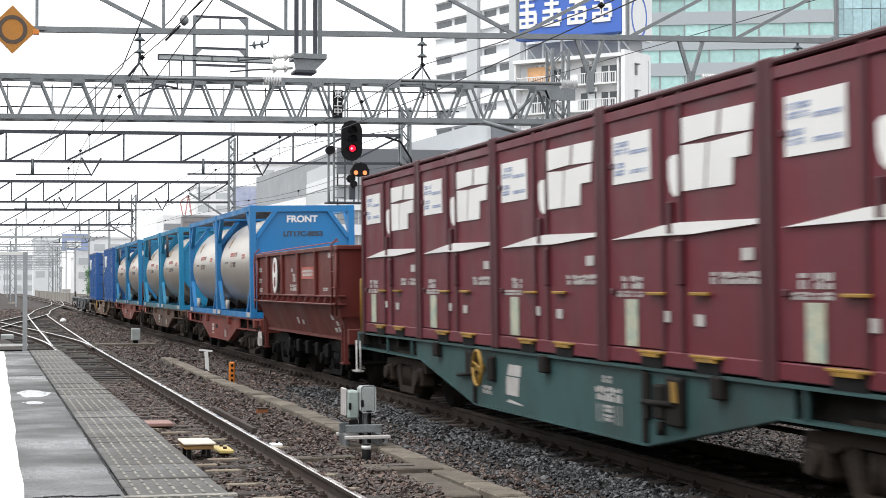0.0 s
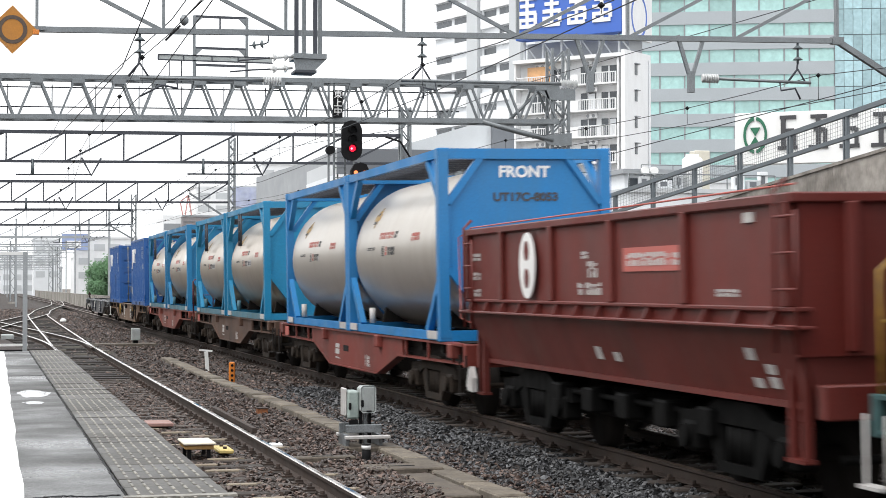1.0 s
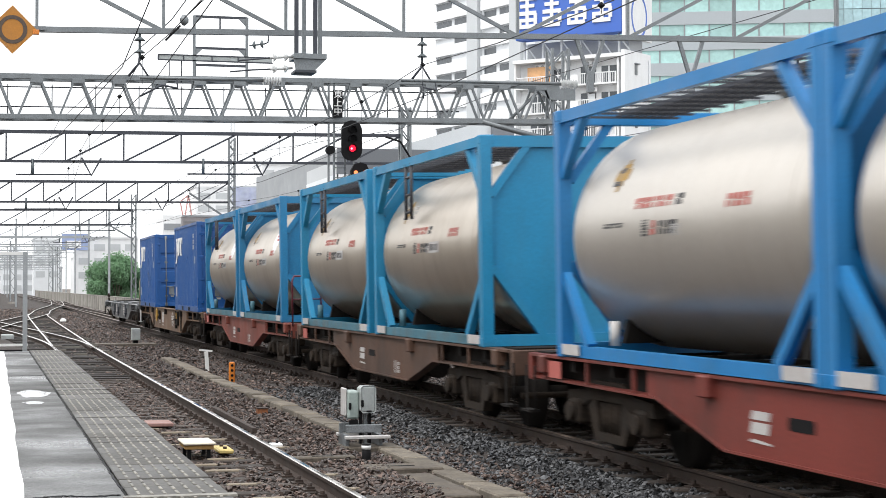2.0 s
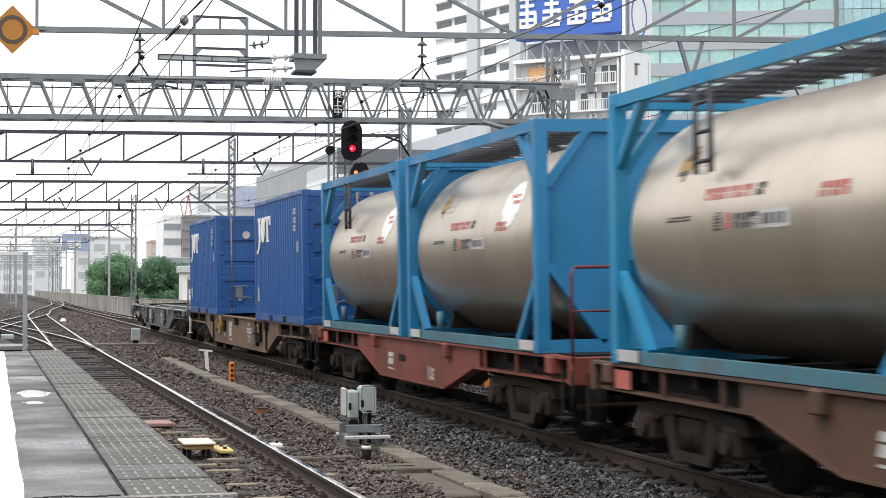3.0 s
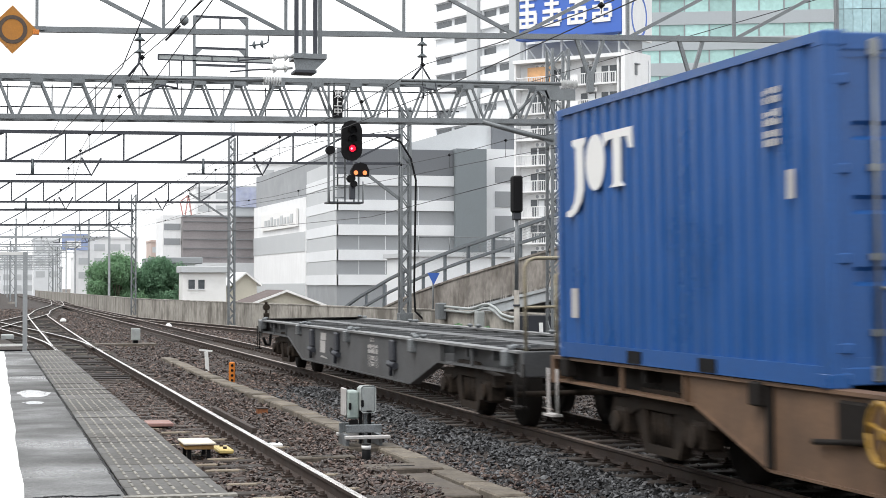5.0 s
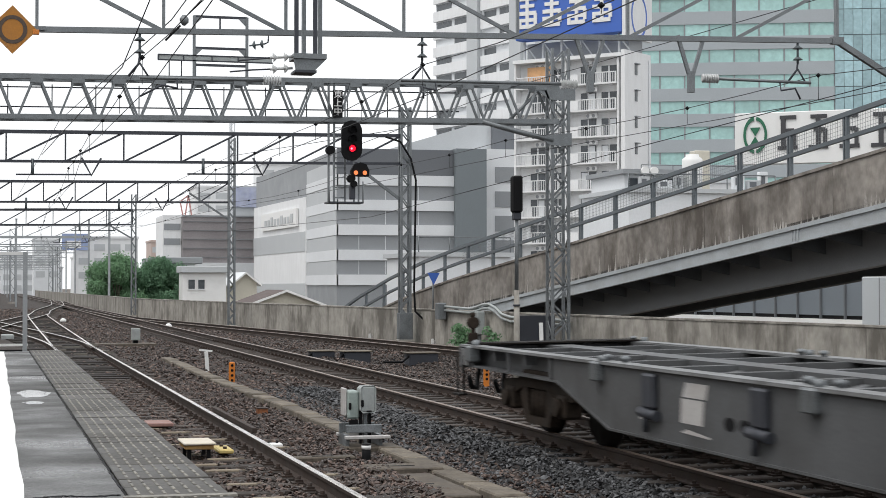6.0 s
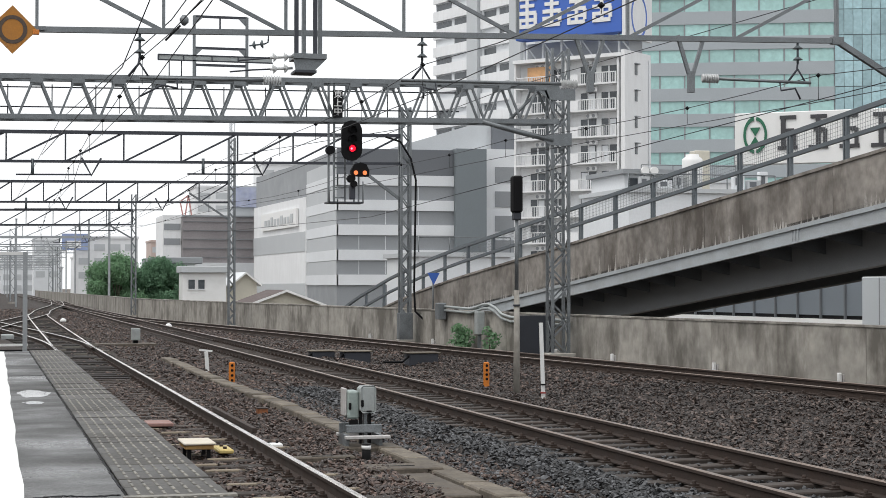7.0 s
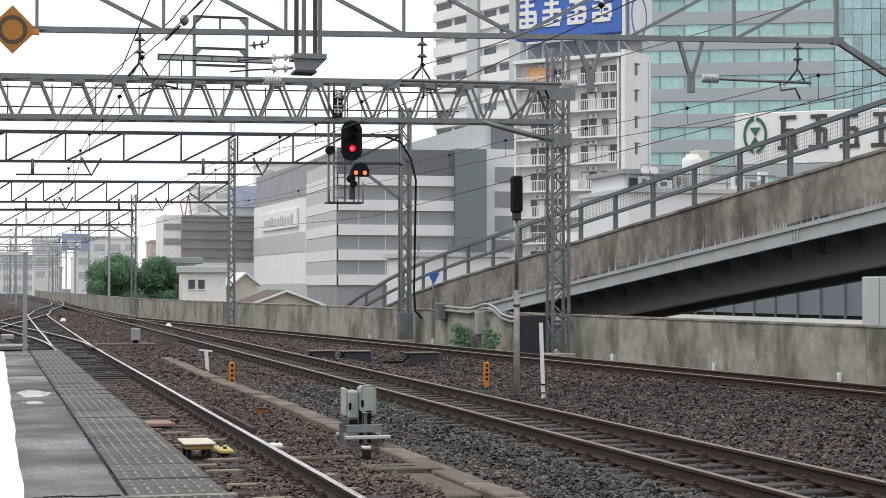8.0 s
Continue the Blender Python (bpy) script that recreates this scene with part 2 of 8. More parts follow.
M = dict(
    earth=mat("earth", (0.10, 0.085, 0.07), 0.9, scale=0.4, fine=12, bump=0.5, dist=0.02),
    # Bed kept darker than its stones, painting in the shade of the gaps.
    ballast_brown_shaded=mat("ballast_brown_shaded", (0.034, 0.025, 0.021), 0.9, var=0.45, scale=1.2, fine=22, bump=0.9, dist=0.03, dirt=(0.035, 0.028, 0.024), dirt_amt=0.7),
    ballast_grey=mat("ballast_grey", (0.15, 0.155, 0.165), 0.8, var=0.45, scale=1.2, fine=22, bump=0.9, dist=0.03),
    asphalt=mat("asphalt", (0.033, 0.032, 0.030), 0.46, var=0.75, scale=1.3, fine=45, bump=0.8, dist=0.01, dirt=(0.018, 0.017, 0.016), dirt_amt=0.9, rough_var=0.32),
    concrete=mat("concrete", (0.37, 0.35, 0.315), 0.85, var=0.3, scale=0.9, fine=4.0, bump=0.3, dist=0.008, dirt=(0.105, 0.095, 0.08), dirt_amt=0.85, streak=True, sharp=0.62),
    concrete_dark=mat("concrete_dark", (0.275, 0.252, 0.228), 0.85, var=0.4, scale=0.9, fine=4.0, bump=0.3, dist=0.008, dirt=(0.085, 0.07, 0.058), dirt_amt=0.9, streak=True, sharp=0.63),
    trough=mat("trough_concrete", (0.165, 0.142, 0.112), 0.9, var=0.45, scale=4, fine=30, bump=0.4, dirt=(0.06, 0.048, 0.038), dirt_amt=0.8, per=0.25),
    slab=mat("slab_concrete", (0.105, 0.088, 0.070), 0.9, var=0.45, scale=4, fine=30, bump=0.4, dirt=(0.06, 0.048, 0.038), dirt_amt=0.8, per=0.25),
    sleeper=mat("sleeper_wood", (0.052, 0.041, 0.035), 0.85, var=0.35, scale=5, fine=60, bump=0.4, per=0.3),
    rail_side=mat("rail_rust", (0.040, 0.026, 0.020), 0.8, var=0.4, scale=3, fine=50, bump=0.2),
    rail_top=mat("rail_head", (0.60, 0.56, 0.52), 0.24, 0.95, var=0.2, scale=2, fine=60, bump=0.05),
    rail_dull=mat("rail_head_dull", (0.24, 0.18, 0.145), 0.4, 0.7, var=0.25, scale=2, fine=60, bump=0.05),
    tile=mat("tactile_tile", (0.050, 0.046, 0.040), 0.58, var=0.7, scale=1.3, fine=40, bump=0.3, per=0.25, dirt=(0.024, 0.022, 0.02), dirt_amt=0.8),
    tile_mark=mat("tile_rib_worn", (0.225, 0.212, 0.185), 0.6, var=0.6, scale=6, fine=60, bump=0.1, dirt=(0.06, 0.054, 0.046), dirt_amt=0.85, per=0.2),
    white_paint=mat("white_paint", (0.80, 0.80, 0.79), 0.5, var=0.05, scale=2, fine=50, bump=0.08),
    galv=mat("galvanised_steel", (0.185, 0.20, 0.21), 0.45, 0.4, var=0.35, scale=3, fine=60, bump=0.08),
    # Pale steel of the fence post; on far gantries it carries distance haze.
    galv_pale_and_hazed=mat("pale_and_hazed_steel", (0.34, 0.36, 0.375), 0.5, 0.2, var=0.2, scale=3, fine=60, bump=0.08),
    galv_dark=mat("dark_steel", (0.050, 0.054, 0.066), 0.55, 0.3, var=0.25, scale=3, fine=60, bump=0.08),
    wire=mat("wire", (0.04, 0.04, 0.045), 0.5, 0.4, var=0.1, bump=0),
    porcelain=mat("porcelain", (0.55, 0.56, 0.56), 0.25, var=0.06, bump=0),
    porcelain_dark=mat("porcelain_dark", (0.10, 0.12, 0.13), 0.3, var=0.1, bump=0),
    blue_cont=mat("blue_paint", (0.013, 0.084, 0.285), 0.38, var=0.14, scale=1.2, fine=35, bump=0.06, dirt=(0.03, 0.075, 0.19), dirt_amt=0.4, streak=True),
    blue_tank=mat("tank_frame_blue", (0.009, 0.185, 0.47), 0.45, var=0.12, scale=1.2, fine=35, bump=0.05, dirt=(0.06, 0.16, 0.25), dirt_amt=0.4, streak=True),
    blue_old=mat("tank_frame_faded_blue", (0.014, 0.18, 0.375), 0.48, var=0.16, scale=1.2, fine=35, bump=0.05, dirt=(0.05, 0.16, 0.27), dirt_amt=0.4, streak=True),
    blue_cyan=mat("tank_frame_cyan", (0.010, 0.215, 0.41), 0.48, var=0.14, scale=1.2, fine=35, bump=0.05, dirt=(0.05, 0.18, 0.27), dirt_amt=0.4, streak=True),
    blue_grimy=mat("grimy_rail_blue", (0.055, 0.165, 0.22), 0.6, var=0.3, scale=2.0, fine=35, bump=0.08, dirt=(0.10, 0.075, 0.055), dirt_amt=0.8),
    tank=mat("tank_steel", (0.60, 0.555, 0.50), 0.36, 0.72, var=0.05, scale=0.8, fine=20, bump=0.012, dirt=(0.46, 0.40, 0.34), dirt_amt=0.4, streak=True, rough_var=0.03),
    tank_old=mat("tank_steel_grimy", (0.56, 0.485, 0.40), 0.32, 0.84, var=0.06, scale=0.8, fine=20, bump=0.012, dirt=(0.36, 0.28, 0.20), dirt_amt=0.5, streak=True, rough_var=0.03),
    maroon=mat("maroon_paint", (0.128, 0.0145, 0.026), 0.5, var=0.18, scale=1.0, fine=35, bump=0.06, dirt=(0.07, 0.026, 0.032), dirt_amt=0.5, streak=True),
    maroon_dark=mat("maroon_post", (0.064, 0.0105, 0.0165), 0.5, var=0.18, scale=1.5, fine=35, bump=0.06),
    redbrown=mat("red_brown_paint", (0.125, 0.019, 0.014), 0.5, var=0.16, scale=1.0, fine=35, bump=0.06, dirt=(0.055, 0.024, 0.02), dirt_amt=0.5, streak=True),
    koki_red=mat("wagon_red", (0.175, 0.030, 0.021), 0.6, var=0.25, scale=1.0, fine=35, bump=0.08, dirt=(0.055, 0.024, 0.019), dirt_amt=0.8),
    koki_tan=mat("wagon_tan_brown", (0.155, 0.092, 0.055), 0.65, var=0.28, scale=1.0, fine=35, bump=0.08, dirt=(0.05, 0.034, 0.026), dirt_amt=0.85),
    koki_orange=mat("wagon_orange_red", (0.185, 0.043, 0.028), 0.6, var=0.25, scale=1.0, fine=35, bump=0.08, dirt=(0.055, 0.026, 0.02), dirt_amt=0.85),
    koki_brown=mat("wagon_brown", (0.090, 0.045, 0.028), 0.65, var=0.3, scale=1.0, fine=35, bump=0.08, dirt=(0.028, 0.020, 0.016), dirt_amt=0.85),
    koki_teal=mat("wagon_teal", (0.026, 0.074, 0.076), 0.6, var=0.25, scale=1.0, fine=35, bump=0.08, dirt=(0.024, 0.030, 0.029), dirt_amt=0.8),
    koki_grey=mat("wagon_grey", (0.096, 0.10, 0.105), 0.6, var=0.25, scale=1.0, fine=35, bump=0.08, dirt=(0.045, 0.043, 0.041), dirt_amt=0.8),
    koki_worn=mat("worn_deck_grey", (0.20, 0.205, 0.21), 0.55, var=0.35, scale=2.0, fine=35, bump=0.08, dirt=(0.07, 0.07, 0.068), dirt_amt=0.8),
    # Grime of bogies and gear; also paints shade on underframes, webs and saddles.
    grime_and_shade=mat("bogie_grime_and_shade", (0.0125, 0.0105, 0.0095), 0.85, var=0.45, scale=4, fine=35, bump=0.3, spec=0.2),
    dust=mat("brake_dust", (0.030, 0.022, 0.0165), 0.85, var=0.55, scale=4, fine=35, bump=0.3, dirt=(0.012, 0.010, 0.009), dirt_amt=0.85, spec=0.2),
    black=mat("black_paint", (0.010, 0.010, 0.011), 0.65, var=0.15, bump=0.05, spec=0.12),
    oil_black=mat("oily_soot", (0.005, 0.005, 0.005), 0.7, var=0.4, scale=4, fine=35, bump=0.2, spec=0.08),
    rail_cream=mat("cream_rail_paint", (0.33, 0.29, 0.20), 0.5, var=0.2, scale=5, bump=0.05),
    oiled=mat("oiled_timber", (0.030, 0.025, 0.022), 0.8, var=0.5, scale=3, fine=40, bump=0.3),
    yellow=mat("yellow_paint", (0.34, 0.195, 0.028), 0.5, var=0.25, scale=5, bump=0.05, dirt=(0.12, 0.075, 0.03), dirt_amt=0.7),
    orange=mat("orange_plastic", (0.62, 0.19, 0.02), 0.5, var=0.12, scale=5, bump=0.05),
    decal=mat("white_lettering", (0.50, 0.49, 0.48), 0.55, var=0.1, scale=5, bump=0, dirt=(0.34, 0.27, 0.26), dirt_amt=0.5),
    decal_dark=mat("dark_lettering", (0.05, 0.05, 0.055), 0.55, var=0.1, bump=0),
    decal_red=mat("red_lettering", (0.45, 0.12, 0.10), 0.55, var=0.1, bump=0),
    card=mat("paper_card", (0.46, 0.47, 0.36), 0.6, var=0.25, scale=9, bump=0, dirt=(0.16, 0.33, 0.34), dirt_amt=0.8),
    box_grey=mat("box_grey_paint", (0.36, 0.39, 0.39), 0.5, var=0.12, scale=4, bump=0.05, dirt=(0.22, 0.21, 0.19), dirt_amt=0.5),
)

# ---- ground and tracks ----
def wall_x(y, off=0.0):
    """Line of the boundary wall; far off it runs beside the tracks."""
    return max(19.1 - 0.0953 * y, 9.0) + off


def bend(y, knots):
    """A line of the plan through a few (y, x) knots, eased between them."""
    if y <= knots[0][0]:
        return knots[0][1]
    for k, ((a, p), (b, q)) in enumerate(zip(knots, knots[1:])):
        if y <= b:
            before = (q - knots[k - 1][1]) / (b - knots[k - 1][0]) if k else 0.0
            after = (knots[k + 2][1] - p) / (knots[k + 2][0] - a) if k + 2 < len(knots) else (q - p) / (b - a)
            h, t = b - a, (y - a) / (b - a)
            return p * (2 * t ** 3 - 3 * t * t + 1) + before * h * (t ** 3 - 2 * t * t + t) + q * (3 * t * t - 2 * t ** 3) + after * h * (t ** 3 - t * t)
    return knots[-1][1]


def near_x(y):
    """Centre line of the platform track; far off it crosses over to the goods track."""
    return bend(y, [(46, 2.43), (60, 2.54), (78, 2.70), (97, 2.90), (107, 3.05), (114, 3.40), (127, 3.95), (140, 4.75), (165, 6.42), (194, 7.55), (222, 8.35)])


def side_x(y):
    """Centre line of the diverging siding."""
    return bend(y, [(46, 2.46), (55, 2.38), (62, 2.02), (68, 1.58), (76, 0.95), (87, 0.12), (120, -2.4)])


def cross_x(y):
    """Centre line of the crossover that joins the platform line from the other side."""
    return bend(y, [(60, -1.15), (78, 0.25), (90, 1.32), (99, 2.15), (108, 2.95), (114, 3.40)])


def far_x(y):
    return max(17.1 - 0.0953 * y, 8.3 - 0.006 * y)


def main_x(y):
    return 7.1 + 0.00012 * max(y - 105, 0) ** 2


ground = part("ground", bmn(), M["earth"])
bm = bmn()
for x0, x1, y0, y1 in ((-2500, 2500, -600, 4000),):
    vs = [bm.verts.new(p) for p in ((x0, y0, -4.5), (x1, y0, -4.5), (x1, y1, -4.5), (x0, y1, -4.5))]
    bm.faces.new(vs)
bm.to_mesh(ground.data)
bm.free()
tagged(ground, "bare earth ground around the railway", "ground", kind="structure")


bm = prism(bmn(), [(-40, -40), (wall_x(-40, 0.5), -40)] + [(wall_x(y, 0.5), y) for y in (10, 60, 105, 140, 300, 640)] + [(-40, 640)], "z", -4.5, -0.42)
tagged(part("embankment", bm, M["earth"]), "earth embankment carrying the tracks", "embankment", kind="structure")


def bed_z(x, y):
    """Height of the ballast: level by the tracks, with a shoulder up to the far one."""
    z = -0.175
    d = x - far_x(y)
    if d > -2.4:
        z += 0.0
    if -2.6 < d < -1.2:
        z += 0.03
    if 8.9 < x and d < -1.2:
        z -= 0.16 * max(0.0, min(1.0, (-1.2 - d) / 1.6)) * min(1.0, (x - 8.9) / 0.8)
    if 4.0 < x < 5.4:
        z -= 0.05
    # cribs between the sleepers lie lower
    if abs(d) < 1.05:
        z -= 0.045
    if abs(x - 7.1) < 1.05:
        z -= 0.055
    if abs(x - 2.35) < 1.15:
        z -= 0.026
    return z + 0.03 * noise.noise(Vector((x * 1.7, y * 1.7, 0))) + 0.02 * noise.noise(Vector((x * 6, y * 6, 3)))


def make_bed():
    xs = np.concatenate([np.arange(-14, 1, 1.5), np.arange(1.0, 20.1, 0.25)])
    ys = np.concatenate([np.arange(-20, 8, 2.0), np.arange(8, 46, 0.25), np.arange(46, 120, 1.5), np.arange(120, 620, 20)])
    verts, faces = [], []
    for y in ys:
        lim = wall_x(y, 0.4)
        for x in xs:
            verts.append((min(x, lim), y, bed_z(min(x, lim), y)))
    w = len(xs)
    for j in range(len(ys) - 1):
        for i in range(w - 1):
            a = j * w + i
            if verts[a][0] < verts[a + 1][0] - 1e-4 or verts[a + w][0] < verts[a + w + 1][0] - 1e-4:
                faces.append((a, a + 1, a + w + 1, a + w))
    me = bpy.data.meshes.new("ballast_bed")
    me.from_pydata(verts, [], faces)
    me.materials.append(M["ballast_brown_shaded"])
    ob = new("ballast_bed", me)
    tagged(ob, "rust-brown ballast bed, darkened for gaps between the stones", "ballast", kind="structure")


def make_stones(name, count, region, size, material, label, seed):
    """Loose angular stones joined into one mesh."""
    rng = np.random.default_rng(seed)
    base = np.array([(1, 0, 0), (-1, 0, 0), (0, 1, 0), (0, -1, 0), (0, 0, 1), (0, 0, -1)], float)
    tri = np.array([(0, 2, 4), (2, 1, 4), (1, 3, 4), (3, 0, 4), (2, 0, 5), (1, 2, 5), (3, 1, 5), (0, 3, 5)])
    pts = region(rng, count)
    n = len(pts)
    s = size * rng.uniform(0.55, 1.25, (n, 1, 1))
    v = base[None] * rng.uniform(0.55, 1.25, (n, 6, 1)) + rng.uniform(-0.3, 0.3, (n, 6, 3))
    a = rng.uniform(0, 6.283, n)
    c, sn = np.cos(a)[:, None], np.sin(a)[:, None]
    # flaky stones: one long, one short axis, tipped at random
    x, y, z = v[:, :, 0] * 1.3, v[:, :, 1] * 0.85, v[:, :, 2] * 0.6
    for k in range(2):
        b = rng.uniform(-0.7, 0.7, n)
        cb, sb = np.cos(b)[:, None], np.sin(b)[:, None]
        if k:
            x, z = x * cb + z * sb, z * cb - x * sb
        else:
            y, z = y * cb - z * sb, y * sb + z * cb
    x, y = x * c - y * sn, x * sn + y * c
    v = np.stack([x, y, z], 2) * s * 0.5 + pts[:, None, :]
    f = (tri[None] + (np.arange(n) * 6)[:, None, None]).reshape(-1, 3)
    me = bpy.data.meshes.new(name)
    me.from_pydata(v.reshape(-1, 3).tolist(), [], f.tolist())
    me.materials.append(material)
    tagged(new(name, me), label, "ballast stones", kind="stuff")


def stone_mat(name, color, var):
    m = mat(name, color, 0.5, var=0.3, scale=5, fine=80, bump=0.3, spec=0.5)
    nt = m.node_tree
    g = nt.nodes.new("ShaderNodeNewGeometry")
    mr = nt.nodes.new("ShaderNodeMapRange")
    # a few stones are much paler than the rest, doubling as wet highlights
    pw = nt.nodes.new("ShaderNodeMath")
    pw.operation = "POWER"
    pw.inputs[1].default_value = 2.6
    mr.inputs[3].default_value, mr.inputs[4].default_value = 1 - var * 0.62, 1 + var * 1.75
    nt.links.new(g.outputs["Random Per Island"], pw.inputs[0])
    nt.links.new(pw.outputs[0], mr.inputs[0])
    bs = nt.nodes["Principled BSDF"]
    old = bs.inputs["Base Color"].links[0].from_socket
    sc = nt.nodes.new("ShaderNodeVectorMath")
    sc.operation = "SCALE"
    nt.links.new(old, sc.inputs[0])
    nt.links.new(mr.outputs[0], sc.inputs["Scale"])
    nt.links.new(sc.outputs[0], bs.inputs["Base Color"])
    return m


def strip(x0, x1, y0, y1, lift=0.0, skip=()):
    def region(rng, n):
        y = y0 + (y1 - y0) * rng.uniform(0, 1, n) ** 1.25
        x = rng.uniform(x0, x1, n)
        keep = x < 16.4 - 0.0953 * y + 2.4
        for a, b in skip:
            keep &= ~((x > a) & (x < b))
        x, y = x[keep], y[keep]
        z = np.array([bed_z(p, q) for p, q in zip(x, y)]) + rng.uniform(-0.015, 0.045, len(x)) + lift
        return np.stack([x, y, z], 1)
    return region


RAIL = [(-0.0325, -0.007), (-0.019, 0.0), (0.019, 0.0), (0.0325, -0.007), (0.0325, -0.035), (0.009, -0.05), (0.009, -0.125), (0.0635, -0.14), (0.0635, -0.153), (-0.0635, -0.153), (-0.0635, -0.14), (-0.009, -0.125), (-0.009, -0.05), (-0.0325, -0.035)]


def make_track(name, fx, y0, y1, label, step=0.6, cant=0.0, near=(8, 60), head="rail_top", length=2.1):
    t = thing(name, label, "railway track", kind="structure")
    ys = list(np.arange(y0, min(y1, 230), 2.0)) + list(np.arange(min(y1, 230), y1 + 1, 8.0))
    for s in (-1, 1):
        lat = s * 0.566
        pts = [(fx(y) + lat, y, -lat * math.sin(cant)) for y in ys]
        r = part("rail", sweep(bmn(), pts, RAIL), [M["rail_side"], M[head]], t)
        for f in r.data.polygons:
            if f.normal.z > 0.8 and f.center.z > -0.03:
                f.material_index = 1
    bm = box(bmn(), -length / 2, length / 2, -0.11, 0.11, -0.30, -0.155, 0.012)
    me = mesh_of("sleeper", bm, M["sleeper"])
    bm = bmn()
    for lat in (-0.566, 0.566):
        box(bm, lat - 0.17, lat + 0.17, -0.075, 0.075, -0.16, -0.138)
        for d in (-0.10, 0.10):
            rod(bm, (lat + d, 0, -0.14), (lat + d, 0, -0.085), 0.022, 6)
            box(bm, lat + d - 0.035, lat + d + 0.035, -0.05, 0.05, -0.139, -0.115)
    fast = mesh_of("rail_chair", bm, M["rail_side"])
    for y in np.arange(near[0], near[1], step):
        sk = math.atan((fx(y + 1) - fx(y - 1)) / 2)
        m = pose(fx(y), y, 0, 0, 0, -math.degrees(sk))
        sl = piece("sleeper", me, t, m @ pose(0, 0, 0, 0, math.degrees(cant), 0))
        piece("rail_chair", fast, sl, Matrix())
    if y1 > near[1]:
        bm = bmn()
        for y in np.arange(near[1], min(y1, 160), step):
            x = fx(y)
            box(bm, x - length / 2, x + length / 2, y - 0.11, y + 0.11, -0.30, -0.155)
        tagged(part("far_sleepers", bm, M["sleeper"], t), kind="stuff")
    return t


CANT = radians(-0.9)
make_bed()
make_track("track_platform", near_x, -6, 222, "running line beside the platform on worn wooden sleepers", length=2.3)
make_track("track_goods", main_x, -16, 620, "goods line with brown rails on sleepers in grey ballast", cant=CANT, head="rail_dull")
make_track("track_outer", far_x, 6, 330, "outer line with rust-brown rails beside the concrete wall", head="rail_dull")
make_track("track_siding", side_x, 47, 118, "diverging siding of a turnout beyond the platform", near=(47, 48))
make_track("track_crossover", cross_x, 60, 113, "crossover track joining the platform line beyond the turnout", near=(60, 61))
# check rails, crossing noses and blades of the turnout
for pts in ([(near_x(y) + 0.566 - 0.09, y, -0.012) for y in range(50, 62, 2)], [(side_x(y) - 0.566 + 0.09, y, -0.012) for y in range(56, 68, 2)], [(near_x(y) - 0.566 + 0.09, y, -0.012) for y in range(60, 74, 2)], [(cross_x(y) + 0.566 - 0.10, y, -0.012) for y in range(84, 100, 2)]):
    ob = part("check_rail", sweep(bmn(), pts, RAIL), M["rail_side"])
    tagged(ob, "short rusty check rail inside the turnout", "rail", kind="structure")
pale = mat("worn_timber", (0.16, 0.145, 0.125), 0.8, var=0.4, scale=4, fine=40, bump=0.3)
rng = random.Random(31)
bm = bmn()
for k in range(46):
    y = 44 + k * 1.1
    x = rng.uniform(1.5, 3.4)
    w = rng.uniform(0.15, 0.6)
    box(bm, x - w / 2, x + w / 2, y - 0.07, y + 0.07, -0.2, -0.118 + rng.uniform(0, 0.015))
tagged(part("slide_plates", bm, pale), "pale worn plates and boards in the turnout", "rail plates", kind="stuff")

# long timbers of the turnout, reaching under both lines
bm = bmn()
for k in range(96):
    y = 36 + k * 0.66
    box(bm, max(min(side_x(y), cross_x(y) + 0.4 if y > 84 else 9), -1.2) - 1.2, near_x(y) + 0.72 + 0.2 * math.sin(k * 2.1), y - 0.12, y + 0.12, -0.30, -0.135 + 0.012 * math.sin(k * 1.3))
tagged(part("turnout_timbers", bm, M["oiled"]), "dark oily turnout timbers beyond the platform", "sleepers", kind="stuff")

# ---- platform ----
plat = thing("platform", "wet grey asphalt station platform with worn edge tiles", "platform", kind="structure")
part("platform_wall", box(bmn(), -9, 0.86, -20, 22.6, -0.42, 0.78), M["concrete"], plat)
part("platform_slab", box(bmn(), -9, 0.96, -20, 22.66, 0.782, 0.862, 0.01), M["concrete"], plat)
edge = [(0.145 + 0.09 * (y - 6) / 16.6 + 0.004 * math.sin(y * 1.9) + 0.003 * math.sin(y * 4.3 + 1), y) for y in [5 + 0.4 * k for k in range(45)]]
part("asphalt_surface", prism(bmn(), [(0.14, -20)] + edge + [(0.24, 22.6), (0.535, 22.6), (0.535, -20)], "z", 0.8625, 0.9), M["asphalt"], plat)
# White strip left of the asphalt, along its wavy edge.
part("painted_strip", prism(bmn(), [(0.139, -20)] + [(x - 0.001, y) for x, y in edge] + [(0.239, 22.6), (-0.15, 22.6), (-0.15, -20)], "z", 0.8625, 0.902), M["white_paint"], plat)
part("asphalt_surface", box(bmn(), -9, -0.151, -20, 22.6, 0.8625, 0.9), M["asphalt"], plat)

# unseen wall added left of the platform, to darken reflections on the train
part("wall_station", box(bmn(), -16.4, -16.0, -60, 420, -4.5, 8.5), M["concrete"])
tagged(bpy.data.objects["wall_station"], "plain grey wall added out of view to darken reflections", "wall", kind="structure")

